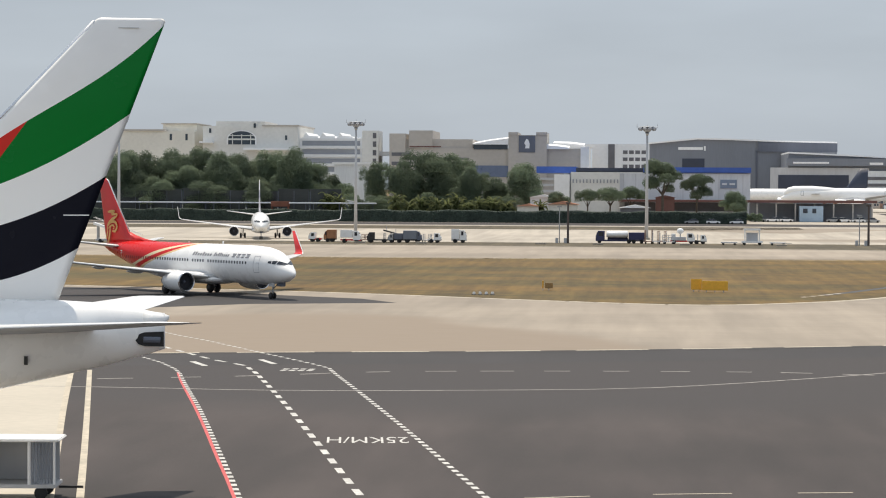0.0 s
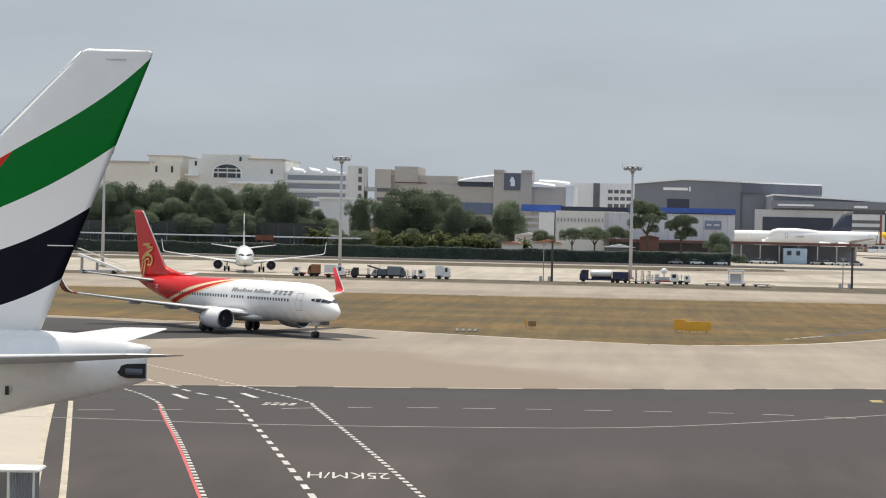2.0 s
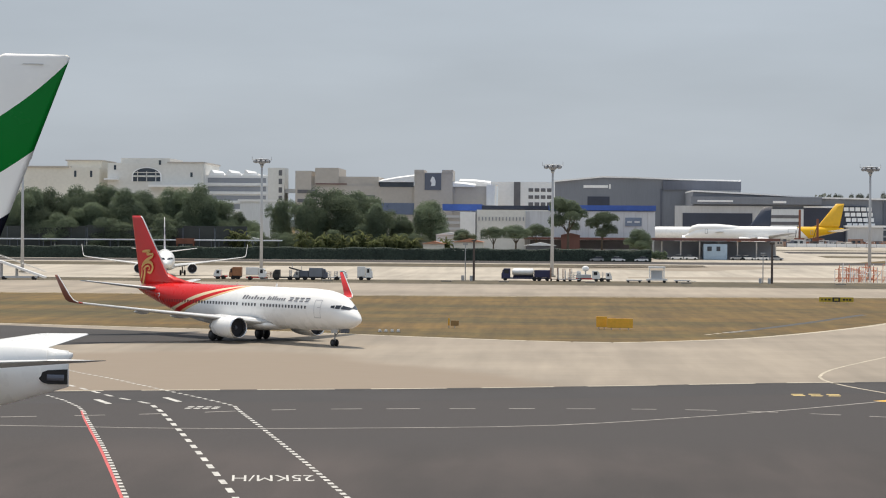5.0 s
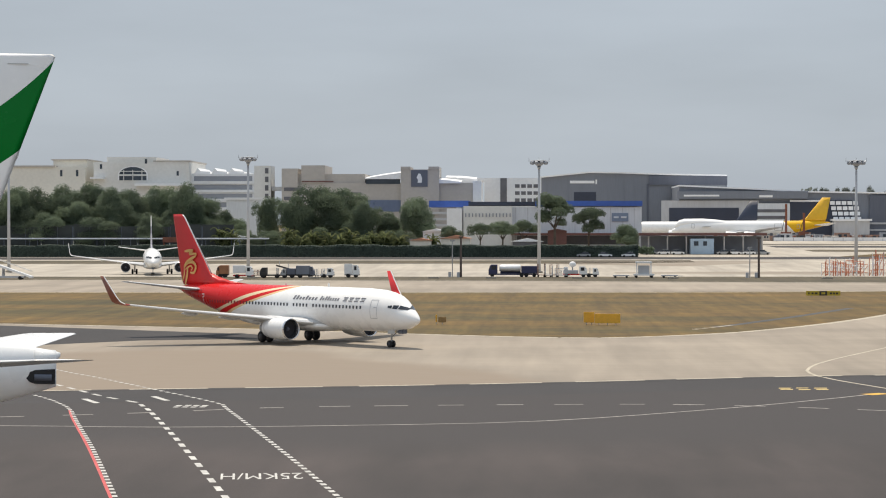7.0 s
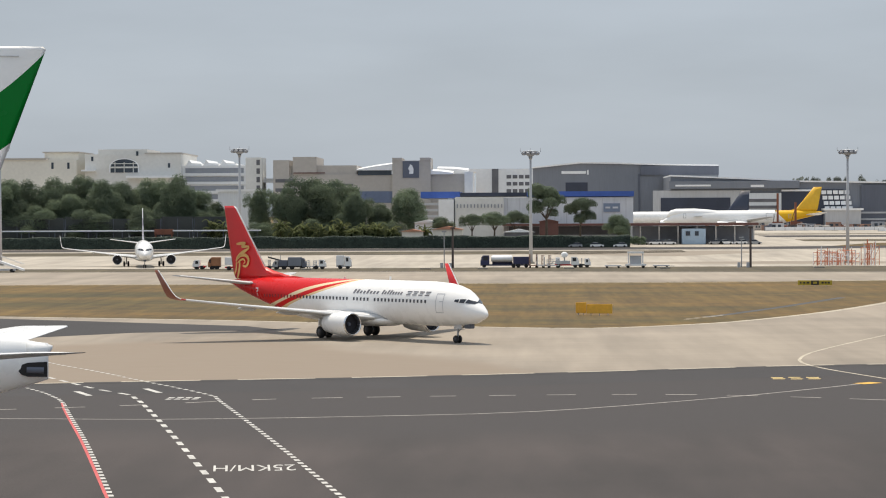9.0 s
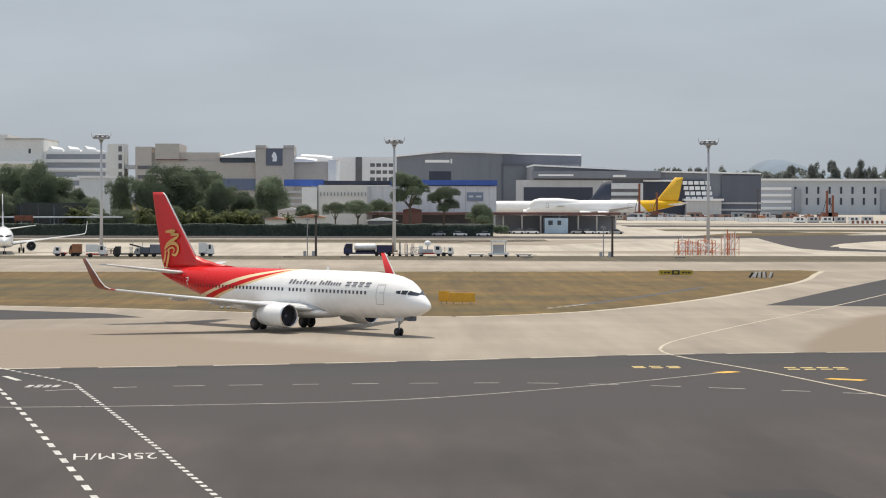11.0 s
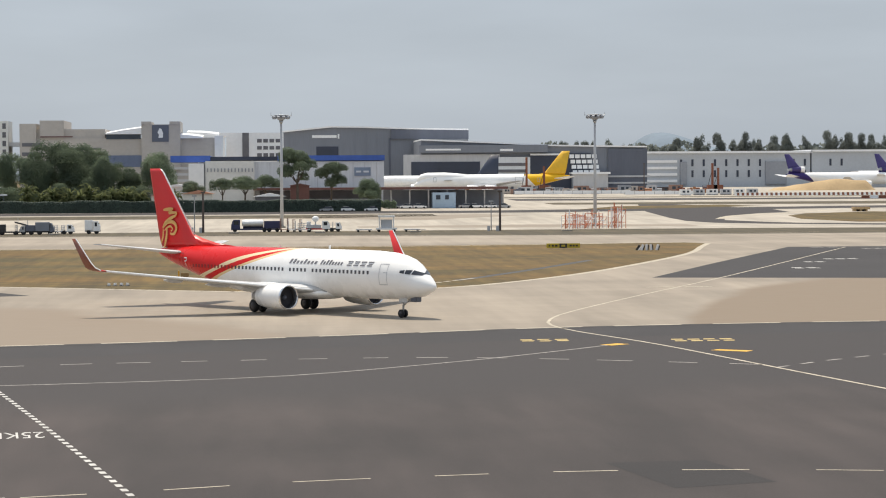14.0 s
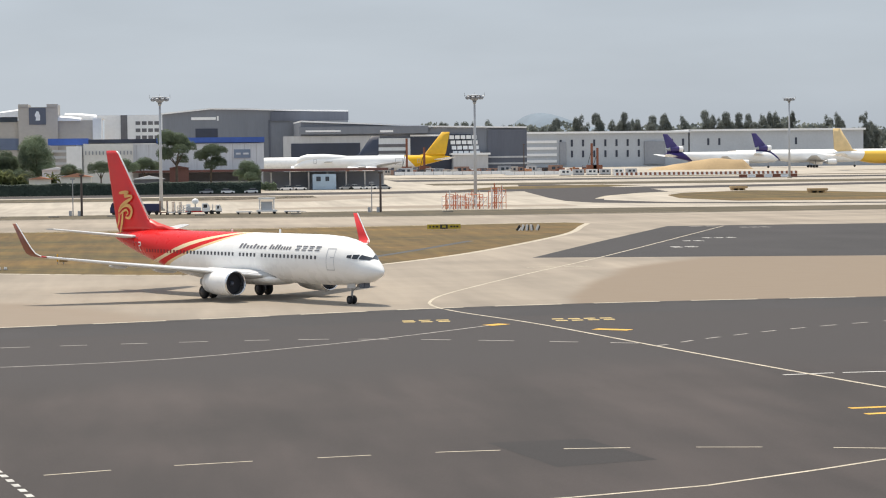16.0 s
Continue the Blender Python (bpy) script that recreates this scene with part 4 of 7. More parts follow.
                grid.append([bmw.verts.new((-x + 0.02, side * (half_width(NB, x, z0 + (z1 - z0) * j / 4) + 0.02), z0 + (z1 - z0) * j / 4 + 0.01)) for j in range(5)])
            for i in range(4):
                for j in range(4):
                    bmw.faces.new((grid[i][j], grid[i + 1][j], grid[i + 1][j + 1], grid[i][j + 1]))
            part("cockpit_window", bmw, M["dark"], fus)
    part("nose_gear_door", boxes((-2.75, -2.0, -0.30, 0.30, 1.34, 1.85), bevel=0.06), M["clad_dark"], root, "dark forward gear door")
    leg = rod(rod(rod(bmesh.new(), (-4.0, 0, 0.34), (-3.85, 0, 1.8), 0.09), (-4.0, -0.25, 0.34), (-4.0, 0.25, 0.34), 0.06), (-3.9, 0, 1.0), (-3.0, 0, 1.6), 0.05)
    part("nose_gear_leg", leg, M["steel"], root)
    part("fin", fin_surface([(29.6, 5.2, 8.0, 0.05), (31.6, 5.7, 6.3, 0.085), (32.6, 6.3, 5.5, 0.09), (37.4, 12.2, 2.05, 0.09), (37.85, 12.5, 1.6, 0.06)]), fin_paint, root)
    part("dorsal_fin", loft([[(-26.3, 0.03, 5.42), (-26.3, -0.03, 5.42), (-26.3, 0, 5.47)], [(-29.3, 0.12, 5.3), (-29.3, -0.12, 5.3), (-29.3, 0, 5.72)], [(-31.3, 0.16, 5.3), (-31.3, -0.16, 5.3), (-31.3, 0, 6.1)], [(-32.7, 0.2, 5.3), (-32.7, -0.2, 5.3), (-32.7, 0, 6.5)], [(-33.6, 0.2, 5.3), (-33.6, -0.2, 5.3), (-33.6, 0, 7.1)]]), fin_paint, root)
    part("fin_leading_edge", fin_surface([(32.55, 6.45, 0.42, 0.25), (37.3, 12.2, 0.34, 0.3), (37.65, 12.45, 0.3, 0.3)]), M["white"], root, "bare metal leading edge")
    part("tail_cone", loft(rings([(37.9, 5.05, 4.6, 0.21), (38.5, 4.98, 4.7, 0.13), (38.7, 4.92, 4.76, 0.05)], 14)), M["metal"], root)
    part("antenna", boxes((-13.45, -13.25, -0.03, 0.03, 5.45, 5.8)), M["white"], root)
    part("antenna", boxes((-20.2, -20.0, -0.03, 0.03, 5.45, 5.66)), M["white"], root)
    if windows:
        wm = None
        for side in (1, -1):
            for k in range(49):
                x = 6.3 + k * 0.5085
                if k in (15, 21):
                    continue
                w = half_width(NB, x, 3.71)
                if wm is None:
                    o = part("window", boxes((-0.105, 0.105, -0.02, 0.02, -0.145, 0.145), bevel=0.0), M["cabin_window"], fus)
                    wm = o.data
                    o.matrix_basis = pose(-x, side * w, 3.71)
                else:
                    o = share("window", wm, fus, pose(-x, side * w, 3.71))
                if x > 24.2:
                    o.material_slots[0].link = "OBJECT"
                    o.material_slots[0].material = M["red_window"]
            # doors and overwing exits: a thin raised frame
            for x, h, wd in ((4.5, 1.75, 0.92), (33.0, 1.5, 0.75)):
                fr, z_ = bmesh.new(), 2.72 if x < 30 else 3.3
                for dx0, dx1, z0, z1 in ((-wd / 2, -wd / 2 + 0.05, z_, z_ + h), (wd / 2 - 0.05, wd / 2, z_, z_ + h), (-wd / 2, wd / 2, z_, z_ + 0.06), (-wd / 2, wd / 2, z_ + h - 0.05, z_ + h), (-wd / 2, 0.0, z_ + 1.0, z_ + 1.05)):
                    n = 8
                    for i in range(n):
                        za, zb = z0 + (z1 - z0) * i / n, z0 + (z1 - z0) * (i + 1) / n
                        fr.faces.new([fr.verts.new((-(x + dx), side * (half_width(NB, x + dx, z) + 0.015), z)) for dx, z in ((dx0, za), (dx1, za), (dx1, zb), (dx0, zb))])
                part("door", fr, M["clad_light"] if x < 30 else M["red_window"], fus, "outlined cabin door")
    return root


def scaled(length, w, top, bottom):
    """The narrow-body's rings drawn out to another length, width and height."""
    k = w / 1.88
    fit = lambda x: x * k if x <= 6.8 else length - (38.02 - x) * k if x >= 24.5 else 6.8 * k + (x - 6.8) / 17.7 * (length - 13.52 * k - 6.8 * k)
    return [(fit(x), bottom + (t - 1.42) / 4.05 * (top - bottom), bottom + (b - 1.42) / 4.05 * (top - bottom), ww * k) for x, t, b, ww in NB]


def wide_body(name, m, label, length, w, top, bottom, span, fin_top, paint, fin_paint, engines, hump=False, tail_engine=False, nose_paint=None):
    root = thing(name, m, label, "cargo airliner")
    st = scaled(length, w, top, bottom)
    fus = part("fuselage", loft(rings(st)), paint, root)
    if hump:
        part("upper_deck", loft(rings([(1.6, top - 1.6, top - 3.4, 0.9), (3.2, top + 0.1, top - 3.2, 1.8), (6, top + 0.85, top - 3, 2.4), (14, top + 0.95, top - 3, 2.5), (20, top + 0.5, top - 3, 2.4), (27, top - 0.3, top - 3, 2.2)], 20)), paint, root)
    r = length * 0.36
    tipx = r + span * 0.5 * 0.62
    for side in (1, -1):
        part("wing", surface([(r - 1, w * 0.5, bottom + 1.0, length * 0.2, 0.12), (r + 5, w + 4, bottom + 1.5, length * 0.13, 0.11), (tipx, span / 2, bottom + 3.6, 3.2, 0.1)], side), M["grey_wing"], root)
        part("tailplane", surface([(length * 0.885, w * 0.3, top - 2.2, 7.5, 0.1), (length * 0.885 + 7.5, span * 0.17, top - 1.0, 2.6, 0.09)], side), M["white"], root)
        for ex, ey in engines:
            nacelle(root, ex, side * ey, bottom + 0.3, 1.5, 5.6, M["white"])
            part("pylon", boxes((-(ex + 5), -(ex + 1.5), side * ey - 0.2, side * ey + 0.2, bottom + 1.4, bottom + 2.4)), M["white"], root)
        part("main_gear_leg", rod(bmesh.new(), (-length * 0.47, side * 3.6, 0.5), (-length * 0.47, side * 3.4, bottom + 1.2), 0.25), M["steel"], root)
        for dx in (-0.8, 0.8):
            wheel(root, length * 0.47 + dx, side * 3.6, 0.65, 1.1, "main_wheel")
    part("nose_gear_leg", rod(bmesh.new(), (-length * 0.09, 0, 0.4), (-length * 0.09, 0, bottom + 0.8), 0.18), M["steel"], root)
    wheel(root, length * 0.09, 0, 0.55, 0.8, "nose_wheel")
    b = length * 0.82
    if tail_engine:
        part("fin", fin_surface([(b + 0.5, top - 0.5, 9.5, 0.06), (b + 2.2, top + 0.8, 7.6, 0.09), (length - 1.6, fin_top, 2.6, 0.08)]), fin_paint, root)
    else:
        part("fin", fin_surface([(b - 3, top - 0.5, length - b + 0.5, 0.06), (b + 1.5, top + 0.8, 9.5, 0.09), (length - 3.6, fin_top, 3.6, 0.08)]), fin_paint, root)
    bmw = bmesh.new()
    for side in (1, -1):
        bmw.faces.new([bmw.verts.new((-x, side * (half_width(st, x, z) + 0.03), z)) for x, z in ((2.6, top - 2.3), (4.0, top - 2.2), (4.0, top - 1.6), (2.8, top - 1.75))])
    part("cockpit_window", bmw, M["dark"], fus)
    if hump:
        for side in (1, -1):
            for x0, x1, z0, z1 in ((9.0, 10.3, top - 3.4, top - 1.3), (46.0, 49.4, top - 4.4, top - 1.3), (56.0, 57.2, top - 3.6, top - 1.7)):
                fr = bmesh.new()
                for xa, xb, za, zb in ((x0, x0 + 0.16, z0, z1), (x1 - 0.16, x1, z0, z1), (x0, x1, z0, z0 + 0.16), (x0, x1, z1 - 0.16, z1)):
                    for i in range(6):
                        u0, u1 = za + (zb - za) * i / 6, za + (zb - za) * (i + 1) / 6
                        fr.faces.new([fr.verts.new((-x, side * (half_width(st, x, z) + 0.03), z)) for x, z in ((xa, u0), (xb, u0), (xb, u1), (xa, u1))])
                part("door", fr, M["steel"], fus, "outlined cargo door")
    if tail_engine:
        nacelle(root, length - 9.5, 0, top + 1.5, 1.45, 7.5, fin_paint, "tail_engine")
        part("intake_cowl", loft([[(-(length - 9.6 + u), 1.5 * k * math.cos(a), top + 1.5 + 1.5 * k * math.sin(a)) for a in (2 * math.pi * i / 20 for i in range(20))] for u, k in ((0, 0.95), (0.4, 1.03), (2.2, 1.05))], caps=False), M["white"], root, "white intake cowl")
    return root


# ---------------------------------------------------------------- the taxiing airliner
TAXI = [(0, -34.91, 234.14, -46.54), (1, -31.16, 229.43, -46.93), (2, -27.57, 225.91, -47.11), (3, -24.06, 222.98, -47.13), (4, -20.59, 220.23, -47.04),
        (5, -17.11, 217.39, -46.90), (6, -13.60, 214.34, -46.74), (7, -10.07, 211.03, -46.64), (8, -6.52, 207.50, -46.63), (9, -2.98, 203.83, -46.78),
        (10, 0.53, 200.13, -47.13), (11, 3.95, 196.49, -47.73), (12, 7.25, 192.98, -48.64), (13, 10.35, 189.59, -49.90), (14, 13.20, 186.25, -51.58),
        (15, 15.73, 182.74, -53.72), (16, 17.88, 178.72, -56.38)]
rolling = {}
jet = narrow_body("airliner", pose(TAXI[0][1], TAXI[0][2], 0.006, 0, 0, TAXI[0][3]), "white narrow-body airliner with red tail and gold ribbons taxiing on concrete", rolling, ribbon_paint(), M["red"], M["red"])
for side in (1, -1):
    for x0, x1, n_ in ((9.75, 12.75, 8), (13.1, 16.95, 8)):
        w_ = (x1 - x0) / n_
        for k in range(n_):
            tall = k in ((7, 6, 3) if x0 > 13 else (7, 4, 5))
            part("letter_bar", bars(bmesh.new(), x0 + k * w_, x0 + (k + 1) * w_, 4.24, 4.62 if tall else 4.49, side, NB, 1, 0.45, 0.42), M["letter"], jet, "dark grey plain bar" if k == 0 else "")
    for k in range(4):
        a_ = 5.95 + 0.85 * k
        for z0, z1, g_ in ((4.22, 4.31, 0.3), (4.37, 4.43, 0.4), (4.5, 4.6, 0.25)):
            part("letter_bar", bars(bmesh.new(), a_, a_ + 0.85, z0, z1, side, NB, 1, 0.45, g_), M["letter"], jet)
    # gold emblem on the fin, three swept feathers and a curl
    em = bmesh.new()
    def plume(pts, wd):
        line = smooth_line([Vector(p) for p in pts], 0.12)
        for i, (a, b) in enumerate(zip(line, line[1:])):
            k0, k1 = (wd * (0.35 + 0.65 * math.sin(math.pi * min(1, max(0, (j) / (len(line) - 1)) * 0.9 + 0.05))) for j in (i, i + 1))
            d = (b - a).normalized()
            n = Vector((-d.y, d.x)) / 2
            q = []
            for p in (a - n * k0, b - n * k1, b + n * k1, a + n * k0):
                q.append(em.verts.new((-p.x, side * 0.285, p.y)))
            em.faces.new(q)
    plume([(37.05, 8.66), (36.2, 8.74), (35.55, 8.80)], 0.30)
    plume([(35.5, 8.78), (36.0, 8.55), (36.2, 8.40), (35.6, 8.42), (34.95, 8.44)], 0.28)
    plume([(34.95, 8.42), (35.15, 8.17), (36.0, 7.85), (36.82, 7.42), (37.15, 6.95)], 0.34)
    plume([(37.0, 7.1), (36.4, 7.48), (35.6, 7.56), (35.1, 7.25), (35.08, 6.85), (35.45, 6.45), (36.05, 6.50)], 0.34)
    plume([(36.9, 6.75), (36.4, 7.05), (35.9, 7.15), (35.62, 6.9), (35.9, 6.7)], 0.2)
    plume([(37.1, 6.9), (37.12, 6.2), (37.45, 5.55)], 0.22)
    plume([(36.5, 6.95), (36.6, 6.2), (36.95, 5.1)], 0.30)
    part("fin_emblem", em, M["gold"], jet, "gold swirling emblem")
    bmw = bmesh.new()
    for x0, x1, z0, z1 in ((31.9, 32.35, 4.32, 4.42), (31.9, 32.0, 4.05, 4.32), (32.0, 32.3, 4.02, 4.11), (32.1, 32.2, 3.62, 3.9)):
        bmw.faces.new([bmw.verts.new((-x, side * (half_width(NB, x, z) + 0.015), z)) for x, z in ((x0, z0), (x1, z0), (x1, z1), (x0, z1))])
    part("small_marking", bmw, M["white"], jet)
parked = {}
liner = narrow_body("airliner", pose(-82.3, 502, 0.006, 0, 0, -80) @ Matrix.Diagonal((1.07, 1.07, 1.07, 1)), "white narrow-body airliner parked nose-on at a remote stand", parked, M["white"], banded("white_fin_dark_pattern", WHITE, [([(2, (0.0, 10.2), 2, -1), (0, (0.0, -38.0), 0, 1)], (0.10, 0.09, 0.15)), ([(2, (0.0, 8.6), 2, -1), (0, (0.0, -35.5), 0, 1)], (0.45, 0.44, 0.5))]), M["white"], windows=False, gear=3.7, pod=5.6)

# ---------------------------------------------------------------- the tail beside the camera
GREEN, FLAG_RED, FLAG_BLACK = (0.0, 0.165, 0.022), (0.60, 0.03, 0.02), (0.006, 0.007, 0.014)
fin_flag = banded("white_fin_with_flag_bands", WHITE, [
    ([(0, (-0.0067, 0.0956, -1.0519, 18.4172), 2, -1)], GREEN),
    ([(0, (-1.3707, 22.0784), 2, 1), (0, (-0.0067, 0.0956, -1.0519, 18.4172), 2, -1)], FLAG_RED),
    ([(0, (0.0316, -0.8156, 15.7667), 2, -1)], WHITE),
    ([(0, (0.0412, -0.8562, 13.8928), 2, -1)], FLAG_BLACK),
    ([(0, (0.0556, -0.9955, 11.8983), 2, -1)], WHITE),
], 0.25)
wide = thing("wide_airliner", pose(-16.55, 80.06, 1.80, 0, 0, 193) @ Matrix.Diagonal((0.842, 0.842, 0.842, 1)), "white wide-body airliner with green, red and black fin bands", "airliner")
W7 = [(-73.5, 5.3, 5.2, 0.05), (-73.0, 6.1, 4.6, 0.8), (-71, 7.3, 3.4, 2.0), (-67, 8.3, 2.5, 2.9), (-62, 8.6, 2.3, 3.1), (-30, 8.6, 2.3, 3.1), (-24, 8.2, 2.3, 3.1), (-18, 7.6, 2.35, 2.95), (-12, 7.1, 2.6, 2.6), (-6.8, 6.93, 3.18, 1.9), (-4.5, 6.88, 3.68, 1.35),
      (-2.5, 6.75, 4.12, 0.95), (-1.3, 6.55, 4.45, 0.62), (-0.45, 6.38, 4.68, 0.42), (0.0, 6.32, 4.82, 0.34)]
part("fuselage", loft(rings(W7, 32)), M["white"], wide)
part("tail_blade", loft(rings([(-0.9, 6.44, 5.4, 0.50), (-0.45, 6.37, 5.55, 0.405), (-0.05, 6.30, 5.75, 0.28), (0.18, 6.22, 6.08, 0.06)], 16)), M["white"], wide)
part("fin", fin_surface([(-14.2, 6.6, 9.7, 0.055), (-13.2, 7.6, 9.07, 0.06), (-6.73, 14.5, 5.22, 0.06), (-2.95, 18.5, 2.95, 0.06), (-2.72, 18.62, 2.6, 0.006)]), fin_flag, wide)
part("fin_leading_edge", fin_surface([(-13.55, 7.3, 0.4, 0.2), (-6.8, 14.5, 0.3, 0.22), (-3.02, 18.5, 0.22, 0.25)]), M["metal"], wide, "bare metal leading edge")
part("static_line", boxes((3.14, 4.2, -0.085, 0.085, 10.39, 10.43)), M["roof_white"], wide, "thin white line on the dark band")
part("tail_lamp", boxes((1.1, 1.95, -0.115, 0.115, 18.20, 18.23)), M["grey_wing"], wide)
for side in (1, -1):
    tp = part("tailplane", surface([(-10.2, 0.9, 5.65, 7.2, 0.07), (-8.9, 2.0, 5.75, 6.3, 0.07), (-1.35, 10.4, 6.50, 2.5, 0.055), (-1.0, 10.7, 6.54, 2.1, 0.006)], side), M["white"], wide, "white tailplane, grey underside darkened for shade").data
    # downward faces: grey paint, made darker to carry the underside's shade
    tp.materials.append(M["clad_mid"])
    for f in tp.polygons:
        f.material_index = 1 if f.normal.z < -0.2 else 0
    part("elevator_seam", surface([(-4.2, 2.2, 5.80, 0.1, 0.5), (0.35, 10.4, 6.45, 0.06, 0.5)], side), M["grey_wing"], wide)
    part("wing", surface([(-48, 2.0, 3.0, 14, 0.12), (-41, 10, 3.6, 8.5, 0.11), (-27, 31, 6.0, 2.6, 0.1)], side), M["grey_wing"], wide)
    nacelle(wide, -49, side * 9.6, 2.3, 1.75, 6.5, M["white"])
    part("pylon", boxes((42.0, 47.5, side * 9.6 - 0.25, side * 9.6 + 0.25, 3.4, 4.3)), M["white"], wide)
    part("main_gear_leg", rod(bmesh.new(), (38, side * 5.4, -1.5), (38, side * 5.2, 3.6), 0.28), M["steel"], wide)
    for dx in (-1.4, 0, 1.4):
        wheel(wide, -38 + dx, side * 5.4, 0.65, 1.1, "main_wheel").matrix_basis = pose(38 - dx, side * 5.4, 0.65 - 2.11)
part("nose_gear_leg", rod(bmesh.new(), (66.5, 0, -1.6), (66.5, 0, 2.8), 0.2), M["steel"], wide)
wheel(wide, -66.5, 0, 0.55, 0.8, "nose_wheel").matrix_basis = pose(66.5, 0, 0.55 - 2.11)
# exhaust of the auxiliary power unit: a dark square mouth on the port side
mouth = [(0.05, 4.95), (0.85, 4.97), (1.1, 5.06), (1.22, 5.2), (1.22, 5.34), (1.1, 5.47), (0.85, 5.55), (0.05, 5.57)]
part("exhaust_mouth", loft([[(x, 0.25, z) for x, z in mouth], [(x, 0.475 + 0.085 * x, z) for x, z in mouth]], smooth=False), M["black"], wide, "dark rounded exhaust opening")
part("exhaust_pipe", rod(bmesh.new(), (0.9, 0.5, 5.25), (0.2, 0.47, 5.22), 0.14, 12), M["clad_dark"], wide)
part("vent", boxes((5.6, 5.75, 1.42, 1.64, 4.3, 4.65)), M["sign_black"], wide, "small dark vent")


# ---------------------------------------------------------------- masts, signs, small airfield things
def light_mast(x, y, h):
    root = thing("light_mast", pose(x, y, terrain(y)), "tall pale steel floodlight mast with a ring of lamps", "floodlight mast", "apron floodlight masts")
    n = 14
    ring = lambda z, r: [(r * math.cos(a), r * math.sin(a), z) for a in (2 * math.pi * k / n for k in range(n))]
    part("pole", loft([ring(0.4, 0.42), ring(h * 0.5, 0.33), ring(h - 0.6, 0.22)]), M["steel_pale"], root)
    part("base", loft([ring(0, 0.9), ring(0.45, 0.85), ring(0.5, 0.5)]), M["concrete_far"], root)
    part("head_ring", loft([ring(h - 1.75, 0.3), ring(h - 0.95, 1.25), ring(h - 0.6, 1.45), ring(h - 0.5, 0.6)]), M["clad_mid"], root)
    part("head_plate", loft([ring(h - 0.42, 1.75), ring(h - 0.30, 1.8), ring(h - 0.22, 0.6)]), M["roof_white"], root, "pale top plate")
    part("head_frame", loft([ring(h - 2.3, 0.26), ring(h - 1.7, 0.5)]), M["steel"], root)
    lamp_mesh = None
    for k in range(10):
        a = 2 * math.pi * k / 10
        m = Matrix.Translation((1.72 * math.cos(a), 1.72 * math.sin(a), h - 0.85)) @ pose(0, 0, 0, 0, 28, math.degrees(a))
        if lamp_mesh is None:
            o = part("floodlight", boxes((-0.38, 0.38, -0.36, 0.36, -0.32, 0.32), bevel=0.08), M["clad_mid"], root)
            o.matrix_basis, lamp_mesh = m, o.data
        else:
            share("floodlight", lamp_mesh, root, m)
    for side in (1, -1):
        part("aerial", rod(rod(bmesh.new(), (side * 1.4, 0, h - 0.7), (side * 2.35, 0, h - 0.35), 0.05, 6), (side * 2.35, 0, h - 0.6), (side * 2.35, 0, h + 0.3), 0.05, 6), M["steel"], root)
    part("finial", rod(bmesh.new(), (0, 0, h - 0.3), (0, 0, h + 0.35), 0.04), M["steel"], root)
    return root


for x, y, h in ((-68.5, 560, 28.0), (2.3, 535, 26.4), (75.0, 532, 26.2), (234.4, 830, 29.8), (-122.8, 540, 28.0)):
    light_mast(x, y, h)


def lamp_post(x, y, h, r=0.09, dark=True):
    root = thing("lamp_post", pose(x, y, terrain(y)), "slim dark post with a small box at its foot" if dark else "slim grey steel post with a lamp head", "post")
    part("pole", rod(bmesh.new(), (0, 0, 0), (0, 0, h), r * 1.3, 8, r), M["post_dark" if dark else "steel"], root)
    part("head", boxes((-0.5, 0.5, -0.25, 0.25, h - 0.35, h), bevel=0.04), M["post_dark" if dark else "steel"], root)
    part("control_box", boxes((-0.85, -0.25, -0.3, 0.3, 0, 1.1), bevel=0.03), M["steel_pale"], root)


for x, y, h, d in ((-16.5, 495, 8.0, False), (-14.6, 493, 8.8, True), (48.6, 490, 8.6, True), (46.7, 490, 6.5, False), (161, 990, 13, True)):
    lamp_post(x, y, h, 0.2 if d else 0.09, d)


def ground_sign(x, y, w, h, turn, material, label, legs=3):
    root = thing("taxiway_sign", pose(x, y, 0.01, 0, 0, turn), label, "airfield sign")
    part("panel", boxes((-w / 2, w / 2, -0.12, 0.12, 0.25, 0.25 + h), bevel=0.03), material, root)
    for k in range(legs):
        lx = -w / 2 + w * (k + 0.5) / legs
        part("leg", boxes((lx - 0.04, lx + 0.04, -0.05, 0.05, 0, 0.3)), M["steel"], root)
    return root


s = ground_sign(8.85, 261, 2.9, 1.05, -6, M["sign"], "plain orange-yellow sign seen from behind in dry grass")
ground_sign(6.8, 262.5, 1.2, 1.2, 4, M["sign"], "plain orange-yellow sign seen from behind in dry grass", 2)
s = ground_sign(45.8, 361, 5.3, 0.72, -4, M["sign_dull"], "long yellow and black taxiway sign on grass")
part("black_field", boxes((-0.6, 0.6, -0.16, -0.125, 0.27, 0.95)), M["sign_black"], s, "black centre field")
for x0, x1 in ((-2.3, -2.1), (-1.8, -1.5), (-1.3, -0.9), (1.0, 1.35), (1.5, 1.8), (1.95, 2.3)):
    part("letter_bar", boxes((x0, x1, -0.15, -0.125, 0.48, 0.74)), M["sign_black"], s)
part("letter_bar", boxes((-0.3, 0.3, -0.19, -0.165, 0.45, 0.78)), M["sign_dull"], s)
ground_sign(-10.6, 263, 0.16, 0.85, 0, M["sign"], "small orange-yellow marker in dry grass", 1)
ground_sign(-9.9, 262.5, 0.9, 0.6, 0, M["sign_worn"], "weathered tan marker board in dry grass", 1)
